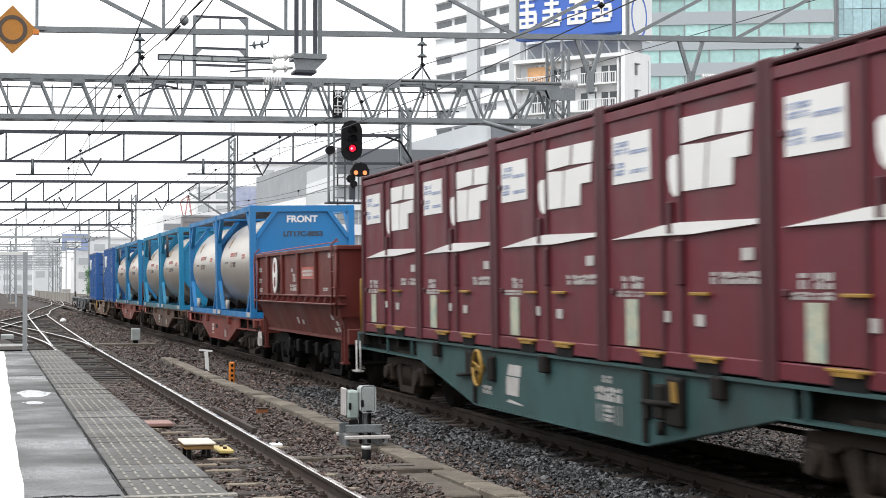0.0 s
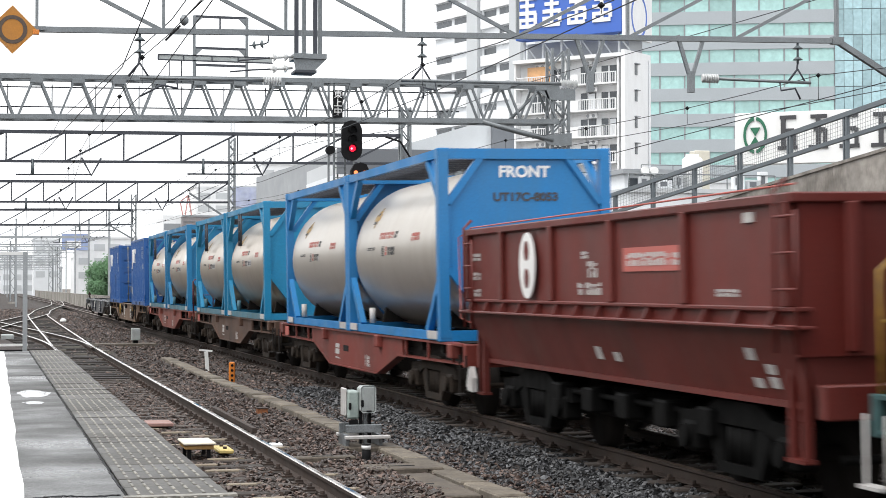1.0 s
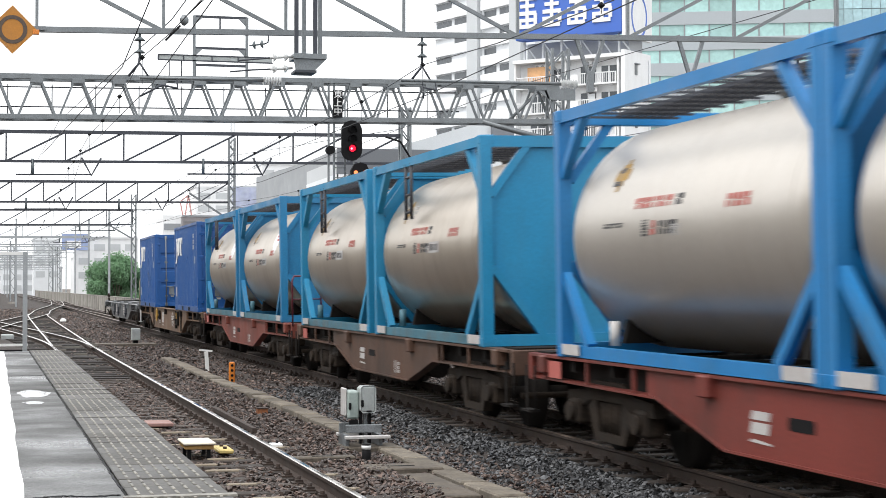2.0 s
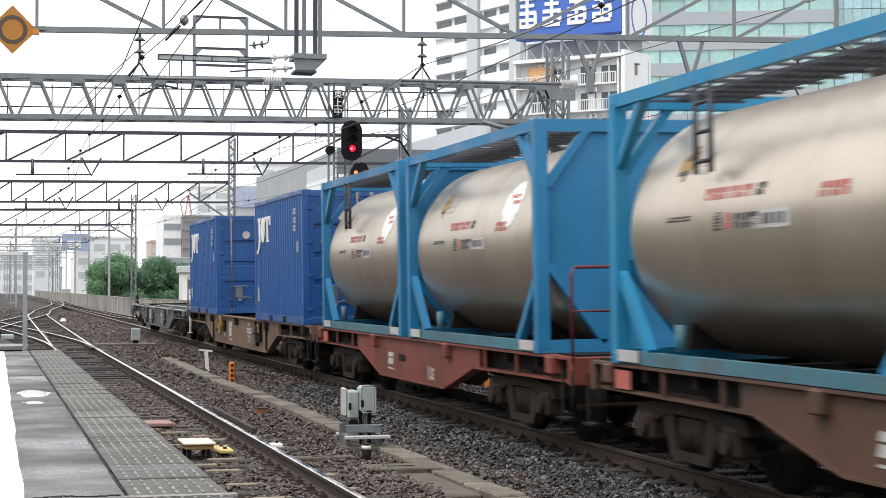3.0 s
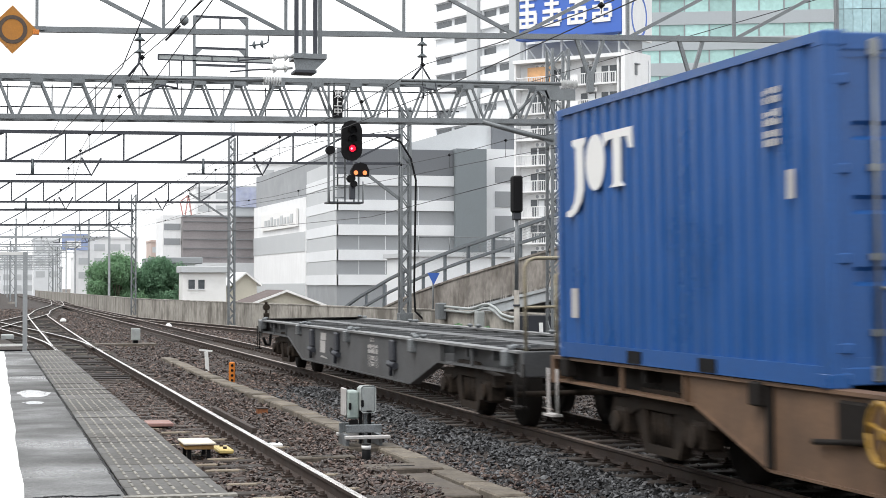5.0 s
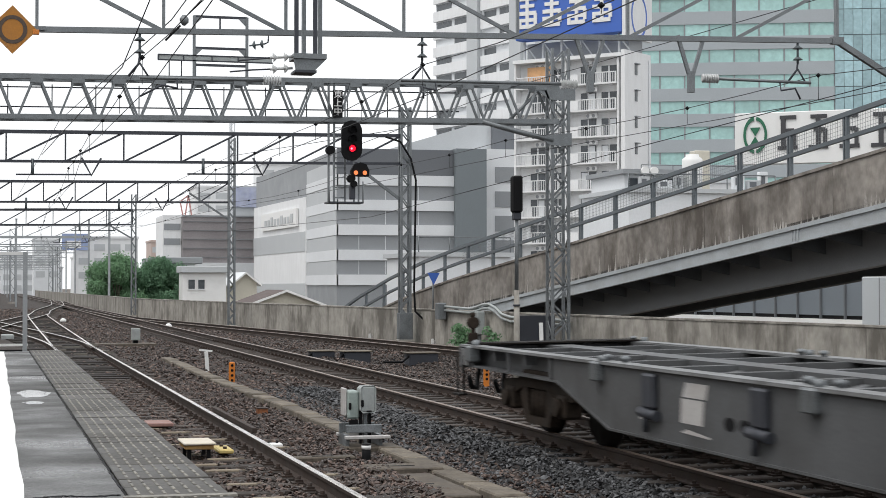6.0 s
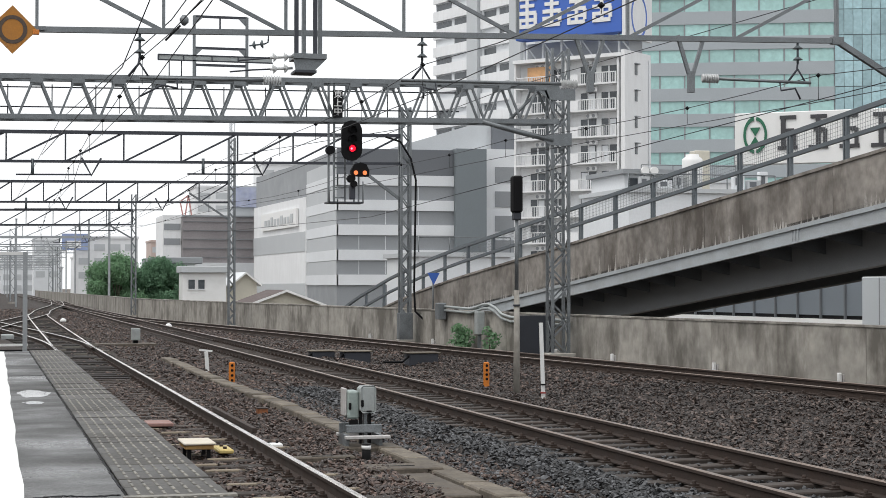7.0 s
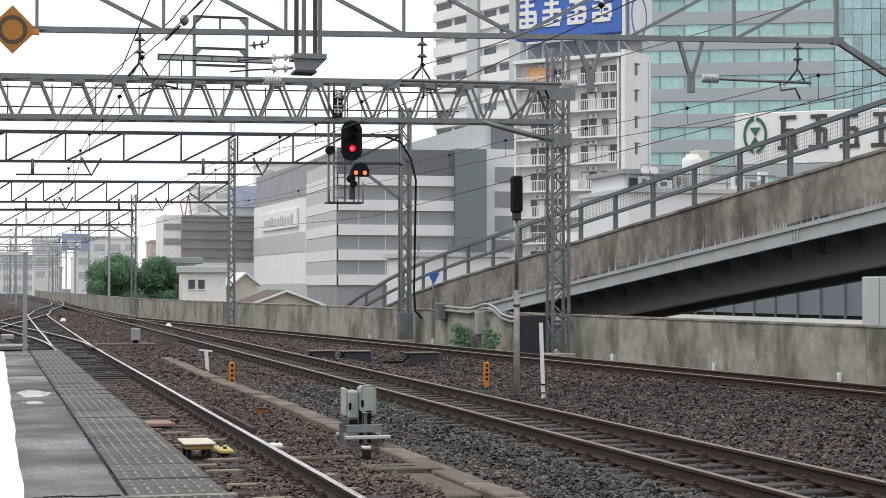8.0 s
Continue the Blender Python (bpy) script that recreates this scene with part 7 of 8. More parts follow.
for x, y in ((12.6, 53.5), (11.6, 60.0), (13.6, 43.9), (14.2, 40.5), (14.5, 35.4), (14.75, 30.5)):
    t = thing("white_peg", "short white concrete boundary peg by the wall", "marker post", "white pegs along the wall")
    part("peg", box(bmn(), wall_x(y, -0.29), wall_x(y, -0.22), y - 0.04, y + 0.04, -0.35, 0.05, 0.01), M["white_paint"], t)
    part("peg_tag", box(bmn(), wall_x(y, -0.285) + 0.09, wall_x(y, -0.285) + 0.13, y - 0.03, y + 0.03, -0.35, 0.02, 0.006), M["decal"], t)
    part("peg_cap", box(bmn(), wall_x(y, -0.28), wall_x(y, -0.23), y - 0.03, y + 0.03, 0.05, 0.066), M["decal"], t)

# conduit along the wall near the masts
t = thing("wall_conduit", "galvanised conduits and grey boxes fixed along the wall", "conduit")
for z in (1.02, 1.14):
    part("pipe", pipe(bmn(), [(wall_x(53, -0.1), 53, z - 0.05), (wall_x(50.6, -0.1), 50.6, z - 0.10), (wall_x(50.1, -0.1), 50.1, z - 0.04), (wall_x(49.6, -0.1), 49.6, z + 0.04), (wall_x(49.1, -0.1), 49.1, z + 0.06), (wall_x(48.6, -0.1), 48.6, z - 0.04), (wall_x(48.1, -0.1), 48.1, z - 0.22), (wall_x(47.4, -0.1), 47.4, z - 0.30), (wall_x(43.4, -0.1), 43.4, z - 0.32)], 0.04, 8), M["box_grey"], t)
part("box", box(bmn(), wall_x(53, -0.3), wall_x(53, -0.03), 52.8, 53.2, 0.68, 1.2, 0.02), GS, t)
part("box", box(bmn(), wall_x(49.4, -0.4), wall_x(49.4, -0.16), 49.2, 49.5, 0.3, 0.98, 0.02), M["box_grey"], t)
part("box_leg", box(bmn(), wall_x(49.4, -0.33), wall_x(49.4, -0.24), 49.3, 49.4, -0.35, 0.3), GS, t)
# Dark sheet put where the wall has a dark recess.
t = thing("wall_recess_sheet", "dark grey sheet standing for a recess in the wall", "panel")
part("sheet", box(bmn(), wall_x(44, -0.5) - 0.75, wall_x(44, -0.5) + 0.25, 43.95, 44.0, -0.3, 0.95, 0.01), M["galv_dark"], t)
part("edge", box(bmn(), wall_x(44, -0.5) - 0.77, wall_x(44, -0.5) - 0.73, 43.93, 43.99, -0.3, 0.97), GS, t)

# detectors and boards in the platform line
t = thing("track_coil", "white and ochre track coil box on feet between sleepers", "track coil")
part("lid", box(bmn(), 2.07, 2.42, 18.8, 19.45, 0.01, 0.035, 0.008), mat("cream_board", (0.66, 0.60, 0.50), 0.6, var=0.1, scale=4, bump=0.05), t, "cream lid")
part("body", box(bmn(), 2.09, 2.40, 18.84, 19.4, -0.04, 0.008, 0.008), mat("ochre_box", (0.45, 0.27, 0.09), 0.6, var=0.15, scale=4, bump=0.05), t)
for x in (2.14, 2.35):
    for y in (18.9, 19.35):
        part("foot", box(bmn(), x - 0.02, x + 0.02, y - 0.02, y + 0.02, -0.25, -0.04), M["black"], t)
t = thing("yellow_cover", "yellow bolted cover plate beside the rail", "cover")
part("plate", box(bmn(), 2.50, 2.67, 19.2, 19.75, -0.13, -0.08, 0.015), mat("cover_yellow", (0.55, 0.43, 0.16), 0.6, var=0.15, scale=5, bump=0.05), t)
for y in (19.3, 19.6):
    part("bolt", rod(bmn(), (2.58, y, -0.08), (2.58, y, -0.055), 0.022, 8), M["rail_side"], t)
t = thing("red_board", "faded red board on a sleeper", "board")
part("board", box(bmn(), 2.06, 2.40, 23.0, 23.55, -0.12, -0.07, 0.01), mat("faded_red", (0.30, 0.175, 0.15), 0.7, var=0.2, scale=4, bump=0.05), t)
part("foot", box(bmn(), 2.15, 2.25, 23.1, 23.5, -0.25, -0.12), M["sleeper"], t)
t = thing("white_box", "small white box outside the rail", "box")
part("case", box(bmn(), 3.14, 3.35, 20.0, 20.16, -0.18, -0.10, 0.015), M["white_paint"], t)
for x in (3.19, 3.29):
    part("bolt", rod(bmn(), (x, 20.08, -0.10), (x, 20.08, -0.08), 0.014, 8), M["black"], t)
# worn pale blocks and splintered ends on the sleepers of the platform line
pale_wood = mat("split_wood", (0.24, 0.20, 0.15), 0.8, var=0.3, scale=6, fine=50, bump=0.3)
rng = random.Random(12)
for k in range(16):
    y = 14.0 + 0.6 * k + rng.uniform(-0.05, 0.05)
    x = rng.choice((2.2, 2.45, 2.7, 3.25)) + rng.uniform(-0.08, 0.08)
    w = rng.uniform(0.10, 0.22)
    t = thing("packing_block", "splintered pale timber packing block on a sleeper", "block", "timber packing blocks")
    part("block", box(bmn(), x - w, x + w * 0.6, y - 0.05, y + 0.04, -0.20, -0.135, 0.008), pale_wood, t)
    part("splinter", box(bmn(), x - w * 0.4, x + w, y + 0.045, y + 0.075, -0.20, -0.142), pale_wood, t)
t = thing("brown_box", "small rust-brown box in the ballast", "box")
part("case", box(bmn(), 3.85, 4.0, 25.2, 25.4, -0.25, -0.06, 0.01), mat("rust_box", (0.24, 0.085, 0.03), 0.7, bump=0.05), t)
part("cap", box(bmn(), 3.84, 4.01, 25.19, 25.41, -0.06, -0.05), M["rail_side"], t)
part("guard_bar", sweep(bmn(), [(3.32, 22.0 + k * 0.5, -0.08) for k in range(9)], [(-0.03, 0.0), (0.03, 0.0), (0.03, -0.06), (-0.03, -0.06)]), M["rail_side"])
tagged(bpy.data.objects["guard_bar"], "short rusty guard bar outside the rail", "guard bar")

# frame with a board beyond the platform end
t = thing("fence_frame", "grey steel fence frame with a white board past the platform", "fence")
part("post", beam(bmn(), (1.12, 52, -0.4), (1.12, 52, 2.72), 0.13, 0.13), M["galv_pale_and_hazed"], t)
part("top_bar", beam(bmn(), (-1.6, 52, 2.68), (1.2, 52, 2.68), 0.09, 0.09), M["white_paint"], t)
part("mid_bar", beam(bmn(), (-1.6, 52, 0.02), (1.2, 52, 0.02), 0.07, 0.07), M["white_paint"], t)
part("low_bar", beam(bmn(), (-1.6, 52, -0.16), (1.05, 52, -0.16), 0.09, 0.09), M["black"], t)
t = thing("point_machine", "low grey point machine beside the turnout", "point machine")
part("motor", box(bmn(), 0.55, 1.0, 64, 64.6, -0.3, 0.0, 0.03), M["box_grey"], t)
part("rodding", rod(bmn(), (1.0, 64.3, -0.15), (1.6, 64.3, -0.15), 0.03, 6), GD, t)

# ---- road ramp behind the wall ----
def ramp_z(y):
    """Top of the parapet along the ramp."""
    if y < 60:
        return 4.54 - 0.102 * (y - 35.6)
    return 2.05 - 0.102 * (y - 60) - 0.0042 * (y - 60) ** 2


CD = M["concrete_dark"]
# Girder tones: pale fascia, mid and dark further in under the deck.
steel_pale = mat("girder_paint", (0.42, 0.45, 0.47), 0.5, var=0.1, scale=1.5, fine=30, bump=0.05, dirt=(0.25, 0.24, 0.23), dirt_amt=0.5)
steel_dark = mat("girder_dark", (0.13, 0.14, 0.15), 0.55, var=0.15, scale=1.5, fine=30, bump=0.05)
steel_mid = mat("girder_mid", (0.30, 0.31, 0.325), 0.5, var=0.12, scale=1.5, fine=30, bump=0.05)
rail_steel = mat("railing_grey", (0.13, 0.15, 0.165), 0.5, 0.2, var=0.15, scale=3, bump=0.05)
wall_seam = mat("seam_grey", (0.25, 0.26, 0.27), 0.6, bump=0.02)
road_mat = mat("road_asphalt", (0.06, 0.06, 0.062), 0.85, var=0.2, scale=1, fine=60, bump=0.3)
ramp = thing("ramp_bridge", "concrete road ramp with steel girders and railing behind the wall", "bridge", kind="structure")
RY = [6, 12, 18, 24, 30, 36, 42, 48, 54, 60, 64, 68, 72, 76, 80]


def along(off, dz, w, h, name, material, ys=RY, label=""):
    """A long member that follows the ramp: offset from the wall line, top below the parapet's top."""
    bm = bmn()
    rings = []
    for y in ys:
        x, z = 19.1 - 0.0953 * y + off, ramp_z(y) + dz
        rings.append([bm.verts.new(p) for p in ((x, y, z), (x + w, y, z), (x + w, y, z - h), (x, y, z - h))])
    for a, b in zip(rings, rings[1:]):
        for k in range(4):
            bm.faces.new([a[k], a[(k + 1) % 4], b[(k + 1) % 4], b[k]])
    bm.faces.new(list(reversed(rings[0])))
    bm.faces.new(rings[-1])
    return part(name, bm, material, ramp, label)


yy = RY
for a, b in zip(np.arange(6, 80, 6.0), np.arange(12, 86, 6.0)):
    a, b = float(a), float(min(b, 80)) - 0.015
    along(3.0, 0, 0.22, 1.19, "parapet_panel", CD, [a, (a + b) / 2, b], "rain-streaked concrete parapet")
along(2.96, 0.02, 0.30, 0.07, "coping", CD)
along(2.90, -1.19, 0.12, 0.10, "girder_flange", steel_pale)
along(2.95, -1.29, 0.05, 0.28, "fascia_girder", steel_pale, RY, "pale painted steel fascia girder")
along(2.92, -1.57, 0.10, 0.04, "girder_flange", steel_pale)
along(3.0, -1.1, 6.4, 0.22, "deck_slab", road_mat)
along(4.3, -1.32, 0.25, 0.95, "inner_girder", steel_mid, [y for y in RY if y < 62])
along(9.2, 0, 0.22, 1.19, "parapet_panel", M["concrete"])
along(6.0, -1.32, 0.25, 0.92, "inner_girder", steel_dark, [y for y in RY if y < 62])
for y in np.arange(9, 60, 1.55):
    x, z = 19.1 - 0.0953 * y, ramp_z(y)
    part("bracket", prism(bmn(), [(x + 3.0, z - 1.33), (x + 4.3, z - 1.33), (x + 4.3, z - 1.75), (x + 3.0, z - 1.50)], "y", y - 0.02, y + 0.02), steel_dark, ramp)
y, x, z = 37.5, 19.1 - 0.0953 * 37.5, ramp_z(37.5)
for dy in (-0.14, 0.0, 0.14):
    part("splice_bolt_row", box(bmn(), x + 2.925, x + 2.955, y + dy - 0.02, y + dy + 0.02, z - 1.56, z - 1.24), steel_pale, ramp)
# pale lime streaks that have run down the parapet
rng = random.Random(12)
bm = bmn()
for k in range(150):
    y = rng.uniform(26, 62)
    w, h = rng.uniform(0.03, 0.16), rng.uniform(0.08, 0.34) * rng.choice((1, 1, 1.8))
    x, z = 19.1 - 0.0953 * y + 2.998, ramp_z(y) - 1.185
    m = w * rng.uniform(0.2, 0.7)
    vs = [bm.verts.new((x + 0.0953 * (y - q) - e, q, z + r)) for q, r, e in ((y, 0, 0), (y + m * 0.6, h * 0.6, 0), (y + m, h, 0), (y + m * 1.15, h * 0.5, 0), (y + w, 0, 0))]
    bm.faces.new(vs)
tagged(part("lime_streak", bm, mat("lime_streak", (0.42, 0.40, 0.37), 0.9, var=0.5, scale=6, fine=20, bump=0.2, dirt=(0.22, 0.20, 0.18), dirt_amt=0.8, streak=True), ramp), kind="stuff")
# railing: posts of two flats, three rails, wire mesh on the nearer half
posts = [35.6 + 2.37 * k for k in range(-8, 18)]
for y in posts:
    x, z = 19.1 - 0.0953 * y + 3.08, ramp_z(y)
    part("railing_post", box(bmn(), x - 0.03, x + 0.06, y - 0.09, y - 0.03, z, z + 1.10, 0.008), rail_steel, ramp)
    part("railing_post", box(bmn(), x - 0.03, x + 0.06, y + 0.03, y + 0.09, z, z + 1.10, 0.008), rail_steel, ramp)
for dz, w in ((1.12, 0.11), (0.58, 0.09)):
    along(3.04, dz, 0.09, w, "railing_bar", rail_steel)
bm = bmn()
for k in range(int((60 - 16) / 0.10)):
    y = 16 + k * 0.10
    x, z = 19.1 - 0.0953 * y + 3.13, ramp_z(y)
    beam(bm, (x, y, z + 0.55), (x, y, z + 1.05), 0.006, 0.006)
for j in range(6):
    for a, b in zip(RY, RY[1:]):
        if 12 <= a < 60:
            beam(bm, (19.1 - 0.0953 * a + 3.13, a, ramp_z(a) + 0.57 + j * 0.095), (19.1 - 0.0953 * b + 3.13, b, ramp_z(b) + 0.57 + j * 0.095), 0.006, 0.006)
tagged(part("wire_mesh", bm, M["galv"], ramp, "thin square wire mesh"), kind="stuff")
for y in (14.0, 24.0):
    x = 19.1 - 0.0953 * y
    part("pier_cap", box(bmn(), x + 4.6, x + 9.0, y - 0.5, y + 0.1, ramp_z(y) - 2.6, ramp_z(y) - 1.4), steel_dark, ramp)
    part("pier", box(bmn(), x + 6.0, x + 7.4, y - 0.6, y + 0.2, -4.5, ramp_z(y) - 2.6, 0.02), M["concrete"], ramp)
t = thing("white_cabinet", "tall pale steel cabinet between wall and ramp", "cabinet")
part("case", box(bmn(), 17.42, 18.0, 31.0, 32.35, -4.5, 1.92, 0.02), mat("pier_white", (0.52, 0.55, 0.57), 0.6, var=0.08, scale=1, bump=0.06), t)
part("seam", box(bmn(), 17.41, 17.42, 31.6, 31.63, -0.4, 1.9), wall_seam, t)

# fence and low beam seen under the ramp
t = thing("sound_fence", "grey panelled fence with white base beam under the ramp", "fence")
for k in range(16):
    a, b = 46 + k * 1.6, 46 + k * 1.6 + 1.52
    xa, xb = 35.6 - 0.0953 * a, 35.6 - 0.0953 * b
    part("fence_panel", prism(bmn(), [(xa, a), (xa + 0.06, a), (xb + 0.06, b), (xb, b)], "z", 0.66, 2.3), mat("fence_grey", (0.175, 0.20, 0.225), 0.55, var=0.1, bump=0.05) if k == 0 else bpy.data.materials["fence_grey"], t)
part("base_beam", prism(bmn(), [(35.5 - 0.0953 * 40, 40), (35.9 - 0.0953 * 40, 40), (35.9 - 0.0953 * 75, 75), (35.5 - 0.0953 * 75, 75)], "z", 0.22, 0.52), M["white_paint"], t)
# Black strip put in as the shaded gap under the fence panels.
part("base_gap", prism(bmn(), [(35.66 - 0.0953 * 46, 46), (35.70 - 0.0953 * 46, 46), (35.70 - 0.0953 * 72, 72), (35.66 - 0.0953 * 72, 72)], "z", 0.523, 0.72), M["black"], t, "black strip added for the shaded gap")
for k in range(17):
    a = 46 + k * 1.6 - 0.04
    part("fence_post", box(bmn(), 35.52 - 0.0953 * a, 35.60 - 0.0953 * a, a - 0.04, a + 0.04, 0.523, 2.35), steel_dark, t)
part("support", box(bmn(), 29.5, 31.2, 44, 66, -4.5, 0.22), M["concrete"], t)

# ---- buildings ----
# Wall and panel tones are raised to carry part of the distance haze.
wall_white = mat("render_white", (0.78, 0.79, 0.80), 0.75, var=0.06, scale=0.3, fine=8, bump=0.05, dirt=(0.66, 0.66, 0.66), dirt_amt=0.5, streak=True)
wall_pale = mat("render_pale_grey", (0.70, 0.72, 0.74), 0.7, var=0.06, scale=0.3, fine=8, bump=0.05)
wall_grey = mat("panel_grey", (0.27, 0.285, 0.30), 0.55, var=0.07, scale=0.3, fine=8, bump=0.05)
wall_mid = mat("panel_mid_grey", (0.49, 0.51, 0.525), 0.55, var=0.07, scale=0.3, fine=8, bump=0.05)
wall_dark = mat("panel_dark_grey", (0.135, 0.145, 0.16), 0.55, var=0.08, scale=0.3, fine=8, bump=0.05)
wall_slate = mat("panel_slate", (0.17, 0.195, 0.21), 0.55, var=0.08, scale=0.3, fine=8, bump=0.05)
wall_pink = mat("render_pink", (0.50, 0.40, 0.36), 0.75, var=0.08, scale=0.3, fine=8, bump=0.05)
wall_cream = mat("render_cream", (0.55, 0.52, 0.44), 0.75, var=0.08, scale=0.3, fine=8, bump=0.05)
glass_dark = mat("window_dark", (0.07, 0.08, 0.09), 0.15, var=0.3, scale=0.4, fine=3, bump=0)
glass_teal = mat("window_teal", (0.36, 0.57, 0.55), 0.2, var=0.13, scale=0.25, fine=1.5, bump=0, per=0.14)
glass_blue = mat("curtain_glass", (0.33, 0.49, 0.53), 0.15, var=0.2, scale=0.2, fine=1.5, bump=0, per=0.2)
sign_blue = mat("sign_blue", (0.05, 0.135, 0.50), 0.45, var=0.05, scale=0.5, bump=0)
roof_dark = mat("roof_brown", (0.10, 0.075, 0.07), 0.8, var=0.2, scale=1.5, fine=20, bump=0.2)
BASE = -4.5


def loc(t, name, bm, m, label=""):
    return part(name, bm, m, t, label)


# apartment block with balconies and a roof sign
t = thing("apartment_block", "white apartment tower with stacked balconies and blue roof sign", "building", m=pose(57.9, 188, 0, 0, 0, -47.7))
W, D, FH = 13.5, 6.4, 2.92
loc(t, "wall", box(bmn(), 0, W, 1.3, D, BASE, 26.9), wall_white)
loc(t, "roof", box(bmn(), -0.2, W + 0.1, -0.1, D + 0.1, 26.9, 27.3), wall_white)
loc(t, "side_wall", box(bmn(), W - 0.02, W + 0.45, 0.0, D, BASE, 27.6), wall_white)
loc(t, "drain_pipe", rod(bmn(), (W + 0.55, D - 0.6, BASE), (W + 0.55, D - 0.6, 27), 0.09, 8), wall_pale)
for x in (-0.15, 6.3, 12.9):
    loc(t, "fin_wall", box(bmn(), x, x + 0.22, 0.15, 1.4, BASE, 27.0), wall_white)
rng = random.Random(3)
warm = mat("orange_screen", (0.62, 0.36, 0.18), 0.7, bump=0.02)
for f in range(10):
    z = 26.9 - FH * (f + 1) + 0.15
    for x0, x1 in ((0.1, 6.2), (6.55, 12.85)):
        b = loc(t, "balcony", box(bmn(), x0, x1, 0.0, 1.35, z - 0.16, z + 0.02), wall_white)
        solid = x0 + 1.5 if x0 > 5 else x0
        if x0 > 5:
            loc(b, "balcony_front", box(bmn(), x0, x0 + 1.5, 0.0, 0.1, z, z + 1.1), wall_white)
        bm = bmn()
        n = int((x1 - solid) / 0.22)
        for k in range(n + 1):
            xx = solid + k * (x1 - solid) / n
            box(bm, xx - 0.025, xx + 0.025, 0.03, 0.08, z, z + 1.1)
        box(bm, solid, x1, 0.0, 0.1, z + 1.08, z + 1.18)
        for k in range(4):
            xx = solid + k * (x1 - solid - 0.1) / 3
            box(bm, xx, xx + 0.1, 0.0, 0.1, z, z + 1.18)
        loc(b, "balustrade", bm, wall_white)
        for wx in (x0 + 1.3, x0 + 3.9):
            w = loc(t, "window", box(bmn(), wx, wx + 1.9, 1.22, 1.32, z + 0.05, z + 2.0), glass_dark)
            loc(w, "window_frame", box(bmn(), wx + 0.90, wx + 1.0, 1.17, 1.24, z + 0.05, z + 2.0), wall_white)
            if rng.random() < 0.75:
                loc(w, "curtain", box(bmn(), wx + (0.1 if rng.random() < 0.5 else 1.05), wx + (0.85 if rng.random() < 0.5 else 1.8), 1.18, 1.21, z + 0.1, z + 1.9), wall_pale)
        for ax in (x0 + 2.6, x0 + 3.3):
            u = loc(t, "air_conditioner", box(bmn(), ax - 0.35, ax + 0.35, 0.6, 0.9, z + 2.05, z + 2.55, 0.03), wall_white)
            loc(u, "fan", rod(bmn(), (ax - 0.08, 0.59, z + 2.3), (ax - 0.08, 0.57, z + 2.3), 0.2, 12), wall_grey)
    if f == 0:
        loc(t, "screen", box(bmn(), 1.4, 4.4, 0.5, 0.56, z + 0.1, z + 2.3), warm, "orange balcony screen")
    w = loc(t, "side_window", box(bmn(), W + 0.45, W + 0.52, 2.4, 2.95, z + 0.9, z + 2.1), glass_dark)
    loc(w, "window_hood", box(bmn(), W + 0.45, W + 0.75, 2.3, 3.3, z + 2.1, z + 2.2), wall_grey)
loc(t, "sign_frame", box(bmn(), 0.3, W - 0.3, 2.4, D - 0.6, 27.3, 29.4), wall_grey)
for k in range(6):
    loc(t, "sign_post", beam(bmn(), (0.8 + k * 2.4, 0.9, 27.3), (0.8 + k * 2.4, 0.9, 29.6), 0.2, 0.2), wall_mid)
    loc(t, "sign_brace", beam(bmn(), (0.8 + k * 2.4, 0.9, 29.3), (1.9 + k * 2.4, 1.9, 27.3), 0.14, 0.14), wall_mid)
sg = loc(t, "sign_board", box(bmn(), 0.3, W + 0.2, -0.3, 1.5, 29.5, 37.0, 0.05), sign_blue, "large blue roof sign with plain white shapes")
loc(t, "sign_side", box(bmn(), W + 0.22, W + 0.6, -0.2, D, 29.0, 36.0), wall_white)
bm = bmn()
n = 26
for k in range(n):
    a0, a1 = 2 * math.pi * k / n, 2 * math.pi * (k + 1) / n
    prism(bm, [(3.2 + r * 0.8 * math.cos(a), 31.6 + r * math.sin(a)) for r, a in ((2.4, a0), (2.4, a1), (2.1, a1), (2.1, a0))], "x", W + 0.6, W + 0.64)
loc(t, "sign_ring", bm, sign_blue)
# plain white bar shapes, one cluster to each field of the board
for k in range(4):
    x = 0.75 + k * 3.15
    bm = bmn()
    for x0, x1, z0, z1 in ((0.0, 2.3, 33.9, 34.35), (0.25, 2.05, 33.1, 33.5), (0.0, 2.3, 32.25, 32.7), (0.3, 2.0, 31.5, 31.9), (0.1, 2.2, 30.75, 31.2)):
        box(bm, x + x0, x + x1, -0.43, -0.30, z0, z1)
    for x0, z0, z1 in ((0.0, 30.75, 31.9), (0.95, 30.9, 34.3), (2.0, 31.2, 32.4)):
        box(bm, x + x0, x + x0 + 0.4, -0.45, -0.31, z0, z1)
    loc(sg, "sign_shape", bm, M["white_paint"])

office_grey = mat("office_panel", (0.37, 0.405, 0.43), 0.55, var=0.07, scale=0.3, fine=8, bump=0.05)
# office with teal ribbon windows
t = thing("office_block", "grey office block with pale teal ribbon windows", "building", m=pose(103.2, 262, 0, 0, 0, -22))
loc(t, "wall", box(bmn(), -6, 29.5, 0.35, 24, BASE, 62), office_grey)
